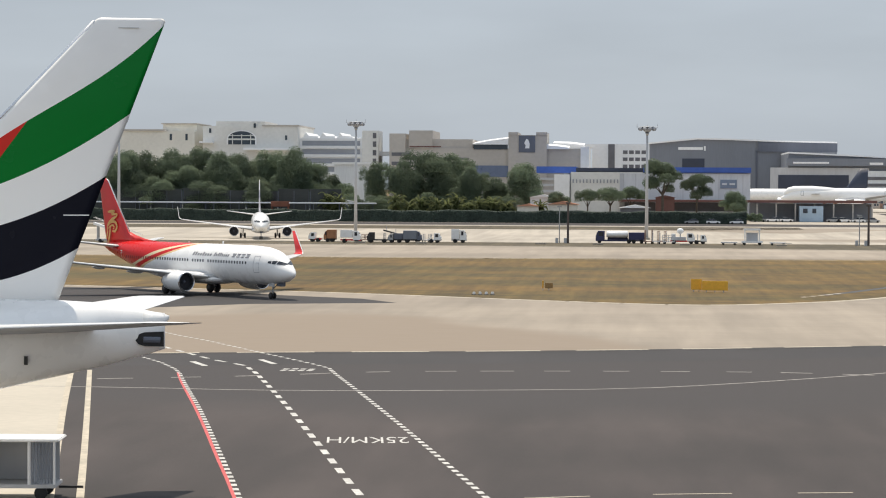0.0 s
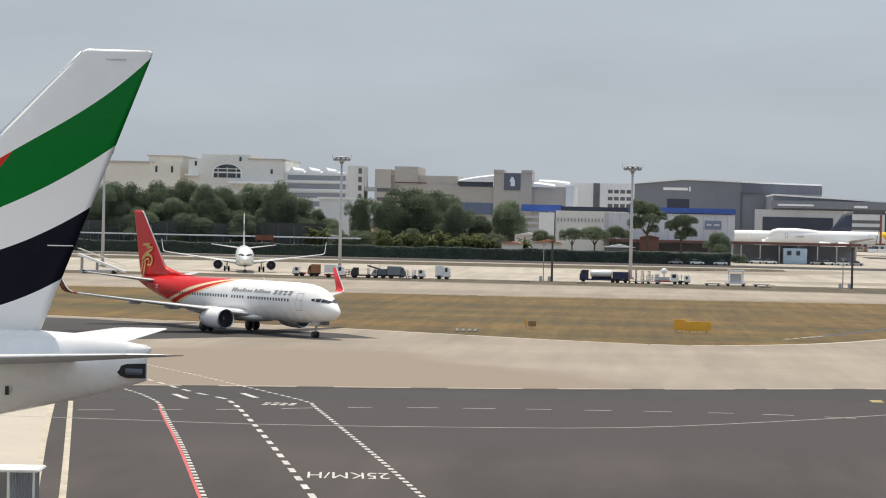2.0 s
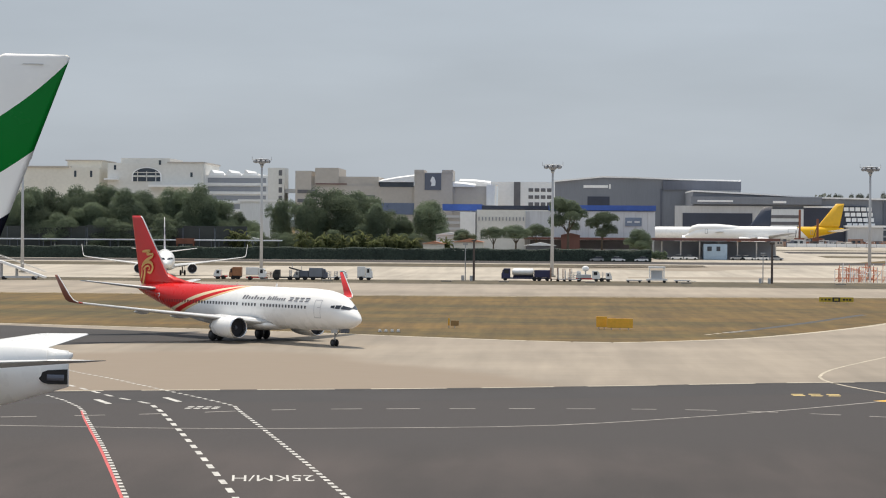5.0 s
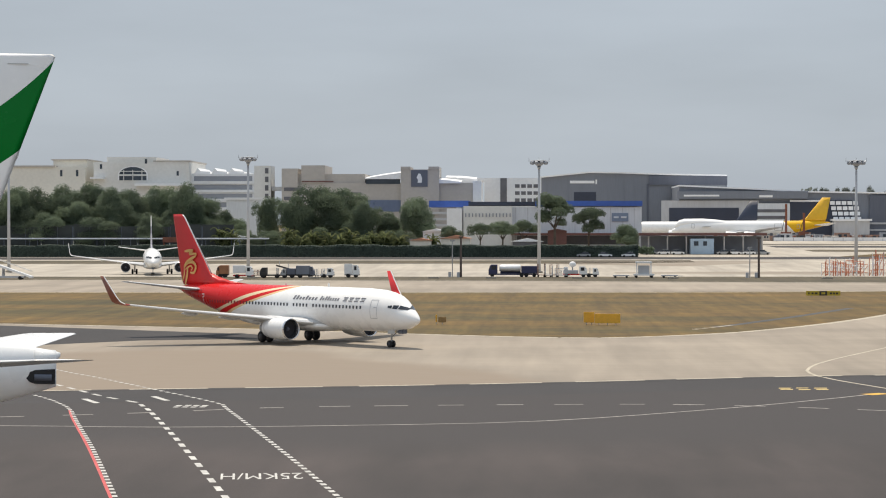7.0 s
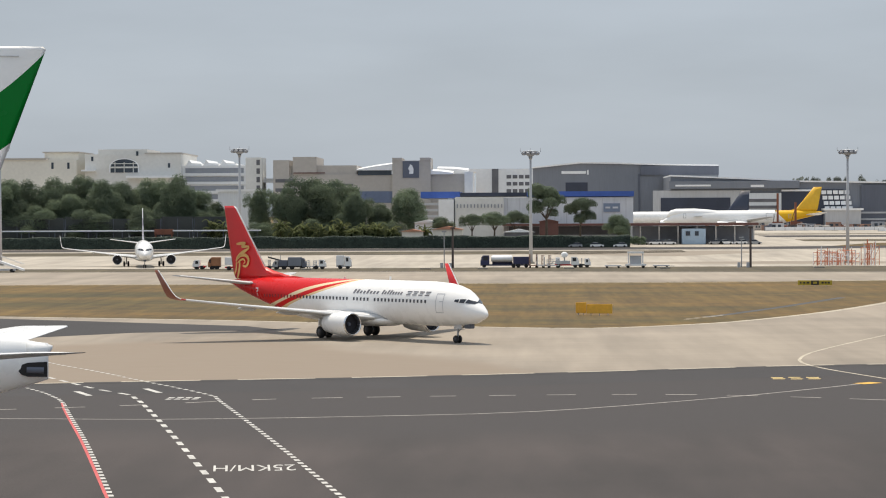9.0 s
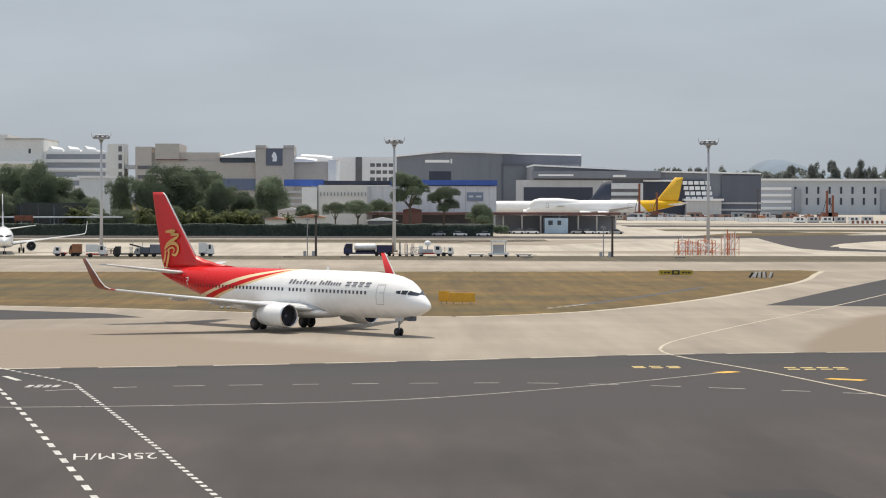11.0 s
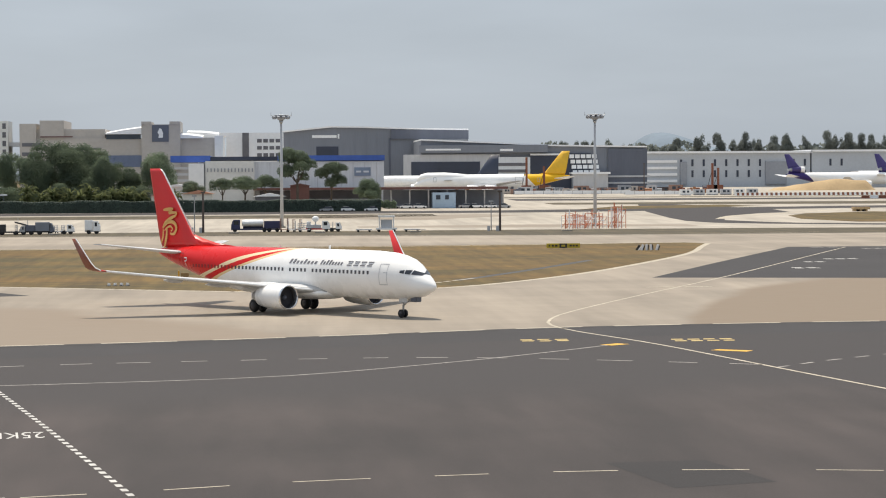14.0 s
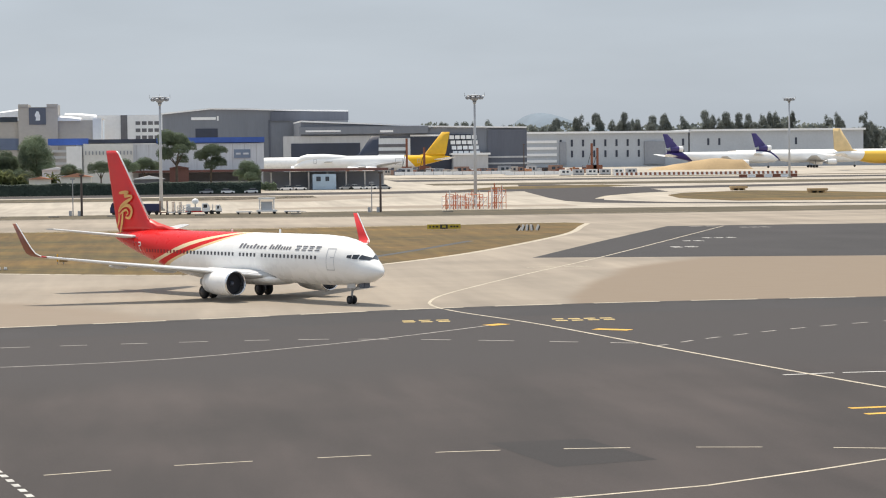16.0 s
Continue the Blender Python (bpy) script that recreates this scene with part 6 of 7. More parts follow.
def palm(x, y, h, w, seed):
    rnd = random.Random(seed)
    root = thing("palm", pose(x, y, terrain(y) - 0.1), "bushy yellow-green palm behind the hedge", "palm tree", "palms behind the hedge")
    part("trunk", rod(bmesh.new(), (0, 0, 0), (0.2, 0, h * 0.7), 0.2, 7, 0.12), M["bark"], root)
    verts, faces = [], []
    for k in range(80):
        a, lift, ln = rnd.uniform(0, 6.28), rnd.uniform(0.5, 2.4), w * rnd.uniform(0.28, 0.55)
        p = Vector((0.2 + rnd.uniform(-0.9, 0.9), rnd.uniform(-0.6, 0.6), h * rnd.uniform(0.3, 0.72)))
        for s in range(6):
            t0, t1 = s / 6, (s + 1) / 6
            f = lambda t: p + Vector((math.cos(a) * ln * t, math.sin(a) * ln * t, ln * (lift * t - (0.9 + 0.3 * lift) * t * t)))
            q0, q1 = f(t0), f(t1)
            n = Vector((-math.sin(a), math.cos(a), 0))
            for sd in (1, -1):
                i = len(verts)
                wd = 0.34 * (1 - t0 * 0.7)
                verts += [q0, q1, q1 + n * sd * wd - Vector((0, 0, 0.25)), q0 + n * sd * wd - Vector((0, 0, 0.2))]
                faces.append((i, i + 1, i + 2, i + 3))
    me = bpy.data.meshes.new("crown")
    me.from_pydata(verts, [], faces)
    me.materials.append(M["leaf_palm"])
    share("crown", me, root, Matrix())


for i, (x, y, h, w) in enumerate([(-74, 706, 10, 6), (-66.8, 709, 9, 6), (-62.1, 707, 8.1, 6), (-55.6, 709, 9.3, 7), (-48.6, 708, 8.3, 6.5), (-44.8, 709, 8.8, 6.5), (-40.2, 708, 7.3, 5.5), (-29.8, 709, 7.2, 5), (-95.5, 709, 10.6, 6.5), (-92, 707, 9.5, 6), (-58.5, 706, 7.2, 6), (-52, 706, 7, 6), (-69.5, 706, 7.5, 6)]):
    palm(x, y, h, w, i)


def hedge():
    """A long clipped hedge: a dense box of leaves with an uneven top."""
    rnd = random.Random(8)
    verts, faces = [], []
    for _ in range(56000):
        x = rnd.uniform(-190, 33)
        top = 3.3 + 0.16 * math.sin(x * 0.21) + 0.12 * math.sin(x * 0.63)
        face = rnd.random()
        if face < 0.6:
            c = Vector((x, 699.2 + rnd.uniform(-0.3, 0.3), terrain(700) + rnd.uniform(0, top)))
            n = Vector((rnd.uniform(-0.6, 0.6), -1, rnd.uniform(-0.2, 0.8)))
        else:
            c = Vector((x, 700.6 + rnd.uniform(-1.4, 1.4), terrain(700) + top + rnd.uniform(-0.25, 0.3)))
            n = Vector((rnd.uniform(-0.6, 0.6), rnd.uniform(-0.8, 0.3), 1))
        n.normalize()
        u = n.orthogonal().normalized()
        u.rotate(Matrix.Rotation(rnd.uniform(0, 6.28), 3, n))
        v = n.cross(u)
        s = rnd.uniform(0.16, 0.34)
        i = len(verts)
        verts += [c - u * s, c + v * s * 0.7, c + u * s, c - v * s * 0.7]
        faces.append((i, i + 1, i + 2, i + 3))
    bm = boxes((-190, 33, 699.5, 701.8, terrain(700) - 0.2, terrain(700) + 2.9))
    me0 = bpy.data.meshes.new("core")
    bm.to_mesh(me0)
    bm.free()
    me0.materials.append(M["hedge"])
    me = bpy.data.meshes.new("hedge")
    me.from_pydata(verts, [], faces)
    me.materials.append(M["hedge"])
    root = tagged(new("hedge", me), "long dark green clipped hedge along the road", "hedge", "", "stuff")
    core = new("core", me0)
    core.parent = root


hedge()
for x, w, h in ((18, 8, 3.0), (26, 9, 3.8), (35, 6, 3.4)):
    lob = [(dx, 0, h * 0.5, w * 0.22, h * 0.5) for dx in (-w * 0.3, 0, w * 0.3)]
    me = leaf_cloud(lob, 700, 0.4, int(x))
    me.materials.append(M["leaf"])
    b = new("bush", me)
    b.matrix_basis = pose(x, 703, terrain(703))
    tagged(b, "low round green bush beside the hedge", "bush")


# ---------------------------------------------------------------- buildings
def building(name, x0, x1, y, depth, top, wall, label, category="building"):
    """A block that stands on the terrain; returns its root and a maker of parts in world figures."""
    g = terrain(y)
    root = thing(name, pose((x0 + x1) / 2, y, g), label, category)

    def add(pname, material, *specs, lab="", to=None, bevel=0.0):
        cx = (x0 + x1) / 2
        return part(pname, boxes(*[(a - cx, b - cx, c, d, e - g, f - g) for a, b, c, d, e, f in specs], bevel=bevel), M[material], to or root, lab)

    body = add("wall", wall, (x0, x1, 0, depth, g, top))
    return root, add, body


def slots(add, pname, material, x0, x1, z0, z1, n, gap=0.3, y0=-0.12, y1=0.1):
    w = (x1 - x0) / n
    for k in range(n):
        add(pname, material, (x0 + w * (k + gap / 2), x0 + w * (k + 1 - gap / 2), y0, y1, z0, z1))


# cream offices
r, add, b = building("office_building", -196, -155, 800, 40, 31.2, "cream_wall", "cream rendered office block with flat roof", "office building")
add("roof_slab", "stone_wall", (-196.4, -165.5, -0.6, 40.5, 31.2, 31.8))
add("upper_storey", "cream_wall", (-167, -155, 4, 30, 31.2, 33.7))
add("roof_slab", "stone_wall", (-167.6, -154.6, 3.4, 30.6, 33.7, 34.1))
for x in (-163.4, -157.8):
    add("window", "glass", (x - 0.4, x + 0.4, -0.1, 0.1, 28.0, 30.2))
slots(add, "window", "glass", -192, -170, 20, 21.6, 8)
# block with the great arch
r, add, b = building("arched_building", -152, -118.4, 800, 40, 33.0, "cream_wall2", "pale grey office block with a great arched window", "office building")
add("gable", "cream_wall2", (-147.5, -130.2, 1, 30, 33.0, 34.7))
add("parapet", "stone_wall", (-131, -118, -0.3, 40.3, 33.0, 33.5))
add("canopy", "roof_white", (-137.0, -119.5, -4, 0, 24.6, 25.4))
add("canopy", "roof_white", (-152.6, -148, -4, 0, 27.0, 27.6))
g = terrain(800)
def arch_points(q, n=20):
    """An arch of half width 4.8 m on an upright base, about its own middle."""
    return [(q * 4.8, 26.6)] + [(q * 4.8 * math.cos(math.pi * k / n), 28.5 + q * 2.75 * math.sin(math.pi * k / n)) for k in range(n + 1)] + [(-q * 4.8, 26.6)]


ax = -138.2 + 135.2
part("arched_window", loft([[(ax + x, yy, z - g) for x, z in arch_points(1)] for yy in (-0.15, 0.05)], smooth=False), M["glass"], r, "arched window with pale louvres")
inner, outer = arch_points(1), arch_points(1.1)
rim = bmesh.new()
for a, b in zip(range(len(inner) - 1), range(1, len(inner))):
    rim.faces.new([rim.verts.new((ax + x, -0.35, z - g)) for x, z in (inner[a], outer[a], outer[b], inner[b])])
part("arch_rim", rim, M["roof_white"], r)
for z, th in ((28.4, 0.28), (29.7, 0.14)):
    hw = 4.8 * math.sqrt(max(0, 1 - max(0, (z - 28.5) / 2.75) ** 2))
    add("louvre", "cream_wall2", (-138.2 - hw, -138.2 + hw, -0.4, -0.15, z - th, z + th))
for x in (-141.4, -138.2, -135.0):
    add("mullion", "cream_wall2", (x - 0.12, x + 0.12, -0.4, -0.15, 26.6, 30.2))
for x, z in ((-122.5, 29.0), (-149.4, 31.4), (-133.6, 33.2)):
    add("window", "glass", (x - 0.4, x + 0.4, -0.1, 0.1, z - 0.8, z + 0.8))
# car park
r, add, b = building("car_park", -118.4, -96, 805, 35, 29.0, "white_wall", "white multi-storey car park with open decks", "car park")
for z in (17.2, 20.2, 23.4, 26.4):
    # grey plate on the wall, coloured as the shaded depth of the deck
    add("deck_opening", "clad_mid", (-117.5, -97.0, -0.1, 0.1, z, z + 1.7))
    add("deck_rail", "white_wall", (-118.4, -96.2, -0.6, -0.1, z - 1.0, z - 0.1))
for k, x in enumerate((-117.5, -111.5, -105.5)):
    bmr = bmesh.new()
    pts = [(x, 29.0), (x + 5.6, 29.0), (x + 5.6, 29.7), (x + 2.2, 29.9), (x + 1.2, 31.0)]
    va = [bmr.verts.new((px + 107.2, 0.5, pz - terrain(805))) for px, pz in pts]
    vb = [bmr.verts.new((px + 107.2, 30, pz - terrain(805))) for px, pz in pts]
    bmr.faces.new(va)
    bmr.faces.new(vb[::-1])
    for i in range(5):
        bmr.faces.new((va[i], vb[i], vb[(i + 1) % 5], va[(i + 1) % 5]))
    part("roof_shed", bmr, M["roof_white"], r, "white saw-tooth roof shed")
add("stair_tower", "cream_wall2", (-96.2, -90.4, -1, 12, terrain(805), 31.7))
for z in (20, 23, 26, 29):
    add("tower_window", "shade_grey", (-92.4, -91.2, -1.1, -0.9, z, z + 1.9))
add("link_bridge", "white_wall", (-90.4, -86, 2, 8, 23.0, 24.4))
r, add, b = building("transfer_tower", -101.5, -89.5, 770, 16, 19.5, "shed", "plain pale grey service block behind the trees", "service building")
add("roof_slab", "roof_white", (-102.2, -89.0, -0.6, 16.5, 19.5, 20.2))
# grey beige headquarters with emblem tower
r, add, b = building("headquarters", -86, -17, 800, 45, 25.6, "stone_wall", "grey-beige headquarters with a dark emblem tower", "office building")
add("corner_tower", "stone_wall", (-86, -80.4, -1.2, 20, g, 30.6))
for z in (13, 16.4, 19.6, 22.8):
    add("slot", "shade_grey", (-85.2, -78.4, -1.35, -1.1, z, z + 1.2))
add("upper_block", "stone_wall", (-79.2, -71, -0.5, 30, 25.6, 31.7))
add("middle_block", "stone_wall", (-80.4, -57, 0.5, 30, 25.6, 28.7))
add("lettering_strip", "roof_brown", (-79.0, -68.0, -0.62, -0.5, 25.9, 26.3), lab="thin reddish strip kept as a plain bar")
add("emblem_tower", "stone_wall", (-44.5, -31.2, -1.5, 20, 15, 30.2))
add("tower_pier", "stone_wall", (-44.5, -41.2, -1.8, 20, 30.2, 31.2), (-34.9, -31.2, -1.8, 20, 30.2, 31.2))
panel = add("emblem_panel", "clad_dark", (-40.9, -35.2, -1.75, -1.5, 24.2, 30.0), lab="dark square emblem panel")
em = bmesh.new()
em.faces.new([em.verts.new((px - 38.1 + 51.5, -1.85, pz - g)) for px, pz in ((-0.6, 25.6), (0.9, 25.6), (1.0, 27.2), (0.5, 28.6), (-0.2, 28.9), (-0.9, 27.4), (-0.4, 26.6))])
part("emblem", em, M["roof_white"], panel, "pale plain emblem shape")
def wedge_roof(root, x0, x1, y0, y1, z0, low, high, cx, g0):
    """A white sheet roof that climbs from one end to the other."""
    part("white_roof", loft([[(x - cx, y0, z0 - g0), (x - cx, y0, z0 + t - g0), (x - cx, y1, z0 + t + 0.8 - g0), (x - cx, y1, z0 - g0)] for x, t in ((x0, low), ((x0 + x1) / 2, (low + high) * 0.56), (x1, high))], smooth=False), M["roof_white"], root, "white climbing metal roof")


wedge_roof(r, -57, -44.5, -1.2, 12, 26.9, 0.25, 2.2, -51.5, g)
add("roof_glazing", "glass", (-56.6, -44.8, -0.2, 0.3, 25.2, 26.9))
wedge_roof(r, -31.2, -23.5, -1.2, 12, 25.4, 1.3, 0.5, -51.5, g)
wedge_roof(r, -29.5, -18.5, 13, 24, 25.6, 2.2, 1.5, -51.5, g)
add("side_wing", "white_wall", (-19.5, -16.6, -0.8, 30, 12, 26.2))
add("glass_wall", "blue_glass", (-57, -31.2, -0.3, 0.2, 15.6, 19.6))
slots(add, "window", "shade_grey", -70, -58, 21.5, 22.3, 3, 0.15)
# white flats behind
r, add, b = building("white_block", -16.5, 4.5, 850, 25, 28.2, "white_wall", "white rear block with a grid of openings", "office building")
add("shaft", "shade_grey", (-10.6, -8.2, -0.2, 0.2, 10, 28.2))
for z in (19.4, 22.0, 24.6):
    slots(add, "window", "shade_grey", -5.5, 3.6, z, z + 1.3, 4, 0.25)
add("arched_roof", "roof_white", (-30, -16.5, 5, 24, 27.0, 28.3))
# large hangar with sloped roof
def hangar(name, y0, y, depth, outline, wall, roof, label):
    """A hangar drawn at y0 and set back to y, in the same proportions from the eye."""
    k = y / y0
    lift = lambda z: EYE + (z - EYE) * k
    outline = [(px * k, lift(pz)) for px, pz in outline]
    gz = terrain(y)
    cx = (outline[0][0] + outline[-1][0]) / 2
    root = thing(name, pose(cx, y, gz), label, "hangar")
    bmh = bmesh.new()
    pts = [(outline[0][0], gz)] + outline + [(outline[-1][0], gz)]
    va = [bmh.verts.new((px - cx, 0, pz - gz)) for px, pz in pts]
    vb = [bmh.verts.new((px - cx, depth, pz - gz)) for px, pz in pts]
    bmh.faces.new(va)
    bmh.faces.new(vb[::-1])
    for i in range(len(pts)):
        j = (i + 1) % len(pts)
        bmh.faces.new((va[i], vb[i], vb[j], va[j]))
    bmesh.ops.recalc_face_normals(bmh, faces=bmh.faces[:])
    part("wall", bmh, M[wall], root)
    for (xa, za), (xb, zb) in zip(outline, outline[1:]):
        e = bmesh.new()
        q = [[e.verts.new((px - cx, yy, pz - gz + dz)) for px, pz in ((xa, za), (xb, zb)) for dz in (0.02, 0.75)] for yy in (-1.4, depth)]
        a, bq = q
        for f in ((a[0], a[2], a[3], a[1]), (bq[0], bq[1], bq[3], bq[2]), (a[1], a[3], bq[3], bq[1]), (a[0], bq[0], bq[2], a[2]), (a[0], a[1], bq[1], bq[0]), (a[2], bq[2], bq[3], a[3])):
            e.faces.new(f)
        part("roof_edge", e, M[roof], root)

    def add(pname, material, *specs, lab=""):
        return part(pname, boxes(*[(p * k - cx, q * k - cx, c, d, max(0, lift(u) - gz), lift(v) - gz) for p, q, c, d, u, v in specs]), M[material], root, lab)
    return root, add


r, add = hangar("hangar", 850, 1190, 70, [(3.8, 28.2), (22, 30.0), (34, 29.8), (50, 29.2), (72.6, 28.8)], "clad", "roof_white", "large slate-grey maintenance hangar with sloped roof")
add("upper_fascia", "clad_dark", (44, 72.7, -1.2, 0, 25.6, 29.0))
add("side_panel", "clad_mid", (60, 72.0, -0.6, 0, 6, 25.6))
add("sign_bar", "roof_white", (15, 24.0, -0.3, 0, 26.2, 27.2), lab="white lettering kept as a plain bar")
add("sign_mark", "roof_white", (24.4, 25.0, -0.3, 0, 25.9, 27.6))
add("window_band", "glass_dark", (16.5, 24.6, -0.3, 0, 19.6, 23.0))
add("door_track", "clad_dark", (43.2, 43.9, -0.4, 0, 5, 26))
for k in range(16):
    x = 6 + k * 4.1
    add("cladding_rib", "clad", (x, x + 0.25, -0.12, 0, 19, 26.5 if x > 42 else 28.0))
# second hangar further right, lower
r, add = hangar("hangar", 1050, 1130, 60, [(68, 28.2), (100, 26.8), (126, 25.4), (172, 24.6)], "clad", "roof_white", "wide grey hangar with white roof edge and open bays")
add("upper_fascia", "clad", (67, 126, -3.2, -0.05, 22.6, 26.0))
add("light_wall", "clad_light", (60, 104, -1.0, 0, 4, 21.8))
add("door_leaf", "glass_dark", (63.5, 95.0, -1.3, -1.0, 8, 18.5), lab="dark navy hangar doors")
add("light_wall", "shed", (102, 118, -1.4, -1.0, 4, 20.5))
for k, z in enumerate((10.2, 13.4, 16.4)):
    add("strip_window", "shade_grey", (103, 116, -1.6, -1.4, z, z + 1.4))
# open bay as a flat navy panel, its inner shade painted
add("dark_bay", "glass_dark", (118, 146, -1.2, -1.0, 5, 22.0))
add("sign_bar", "roof_white", (70, 86, -3.4, -3.2, 23.6, 24.4), lab="white lettering kept as a plain bar")
add("sign_bar", "roof_white", (104, 110, -3.4, -3.2, 23.2, 24.2), lab="white lettering kept as a plain bar")
add("sign_bar", "roof_white", (118, 134, -1.6, -1.2, 21.2, 22.0), lab="white lettering kept as a plain bar")
add("dark_wall", "clad_dark", (154, 172, -1.3, -1.0, 5, 24.0))
for k in range(5):
    for j in range(4):
        x, z = 136 + k * 2.6 + j * 0.5, 21.5 - j * 2.4
        add("glass_panel", "roof_white", (x, x + 2.1, -2.2, -1.9, z - 1.7, z), lab="" if k else "slanted white louvre panel")
add("porch_roof", "roof_white", (136, 154, -9, -1, 12.5, 13.4))
add("porch_wall", "clad_light", (137, 153, -8, -1.5, 5, 12.5))
for z in (8, 11):
    add("band", "clad_light", (150, 173, -1.7, -1.3, z, z + 0.8))
# blue-roofed warehouse
r, add, b = building("warehouse", -24, 37, 760, 30, 16.9, "shed", "pale grey warehouse with a bright blue roof band", "warehouse")
add("roof_band", "blue", (-33, -20, -0.8, 30, 16.9, 19.0))
add("roof_edge", "glass_dark", (-20, 2, -0.6, 30, 17.4, 18.6))
add("roof_band", "blue", (2, 37.2, -0.9, 30.4, 17.2, 18.9))
add("front_bay", "cream_wall2", (-21.6, -5.6, -2.5, 0, terrain(760), 17.2))
for k in range(14):
    x = -21.0 + k * 1.12
    add("bracket", "clad_mid", (x, x + 0.35, -2.75, -2.5, 13.6, 14.8))
for k in range(11):
    x = -4.5 + 3.9 * k
    add("panel_joint", "clad_light", (x, x + 0.14, -0.08, 0, 4, 16.6))
add("sign_frame", "sign_blue", (27.2, 32.6, -0.3, 0, 12.1, 14.9), lab="grey-blue plain sign")
add("sign_bars", "shed", (27.8, 29.4, -0.45, -0.3, 13.2, 13.8))
add("sign_bars", "shed", (30.2, 32.0, -0.45, -0.3, 13.2, 13.8))
# no real hole: the loading opening's shade is a dark plate
add("loading_opening", "shade_grey", (-4, 36, -0.25, 0, 4.6, 7.4))
add("canopy", "roof_brown", (-6, 36.5, -8, 0, 7.6, 8.3))
add("louvre_block", "white_wall", (-27, -22, -4, 0, 6, 16.4))
for k in range(5):
    add("louvre", "clad_light", (-33, -27, -4, -1, 6.5 + 2 * k, 7.3 + 2 * k))
# small houses and sheds by the hedge
def hut(x, y, w, h, roof, wall, label):
    rr, ad, bb = building("hut", x, x + w, y, 6, terrain(y) + h, wall, label, "hut")
    bmr = bmesh.new()
    q = [[bmr.verts.new((px, yy, pz)) for px, pz in ((-w / 2 - 0.5, h - 0.05), (0, h + w * 0.11), (w / 2 + 0.5, h - 0.05))] for yy in (-0.6, 6.6)]
    bmr.faces.new(q[0])
    bmr.faces.new(q[1][::-1])
    for i in range(3):
        bmr.faces.new((q[0][i], q[1][i], q[1][(i + 1) % 3], q[0][(i + 1) % 3]))
    part("roof", bmr, M[roof], rr)


hut(-36.5, 706, 6.5, 5.0, "tile_orange", "cream_wall", "small cream hut with orange tiled roof")
hut(-27.0, 706, 9.0, 5.6, "tile_orange", "cream_wall", "small cream hut with orange tiled roof")
hut(-33.0, 716, 8.0, 7.6, "roof_white", "white_wall", "small white hut with pale roof")
hut(-96, 712, 8, 6.0, "roof_white", "white_wall", "small white hut with pale roof")
# solid block; dark walls paint the shade inside the open shed
hut(-5, 708, 9, 4.6, "roof_white", "shade_grey", "dark open shed with white roof edge")
hut(6, 738, 6, 7.5, "roof_brown", "roof_brown", "narrow brown-red service block behind the trees")
# long brown-roofed shelter
r, add, b = building("shelter", 36, 75, 745, 1, 7.4, "clad_mid", "long low shelter with brown roof and parked cars", "shelter")
add("roof", "roof_brown", (35, 75.5, -10, 2, 7.6, 8.4))
for k in range(7):
    x = 38 + 6 * k
    add("column", "stone_wall", (x - 0.2, x + 0.2, -9.5, -9.1, terrain(745), 7.4))
add("kiosk", "blue_pale", (51.2, 58.6, -11.2, -6, terrain(745), 6.6))
add("kiosk_window", "glass", (52.3, 53.7, -11.35, -11.2, 4.4, 5.8))
add("kiosk_window", "glass", (55.2, 56.4, -11.35, -11.2, 4.4, 5.8))
for k, x in enumerate((16.5, 23, 30, 38.5, 42.5, 47, 61.5, 65, 69.5, 74)):
    y = 699 if x < 35 else 732
    root = thing("parked_car", pose(x, y, terrain(y) + 0.012, 0, 0, 0 if k % 2 else 180), "parked silver-white car by the hedge" if x < 35 else "parked silver-white car under the shelter", "car", "parked cars")
    part("body", loft([[(px, sy, pz) for sy, pz in ((-0.85, 0.3), (0.85, 0.3), (0.85, zt), (-0.85, zt))] for px, zt in ((-2.1, 0.7), (-2.0, 0.95), (1.0, 0.95), (2.1, 0.75))], smooth=False), M["white" if k % 3 else "steel"], root)
    part("cabin", loft([[(px, sy, pz) for sy, pz in ((-0.8, 0.93), (0.8, 0.93), (0.65, zt), (-0.65, zt))] for px, zt in ((-1.9, 1.0), (-1.4, 1.5), (0.3, 1.5), (1.1, 1.0))], smooth=False), M["dark"], root)
    part("roof", boxes((-1.35, 0.25, -0.64, 0.64, 1.5, 1.54)), M["white" if k % 3 else "steel"], root)
    small_wheels(root, (-1.3, 1.3), 0.32, 0.2, 0.78)
# white covered walkway behind the parked airliner
for k in range(9):
    x = -168 + 10.4 * k
    root = thing("covered_walkway", pose(x, 704, terrain(704) - 0.1), "white roofed walkway section on slim posts", "walkway", "walkway sections")
    part("roof", boxes((-5.1, 5.1, -1.0, 1.0, 5.45, 5.85), bevel=0.08), M["roof_white"], root)
    for px in (-4, 4):
        part("post", boxes((px - 0.1, px + 0.1, -0.1, 0.1, 0, 5.4)), M["clad_dark"], root)
for k in range(8):
    x = -171 + 10.0 * k
    root = thing("screen_fence", pose(x, 709, terrain(709) - 0.1), "tall dark netting screen below the trees", "screen fence", "netting screens")
    part("netting", boxes((0, 9.8, -0.05, 0.05, 0.2, 9.6 - 0.5 * math.sin(k * 1.7))), M["netting"], root)
    for px in (0.1, 5.0, 9.7):
        part("post", boxes((px - 0.08, px + 0.08, -0.16, -0.05, 0, 9.3)), M["clad_dark"], root)
root = thing("container", pose(-109.5, 704, terrain(704)), "rust-orange container on a tall frame", "container")
part("box", boxes((-2.8, 2.8, -1.2, 1.2, 4.4, 6.0), bevel=0.05), M["rust"], root)
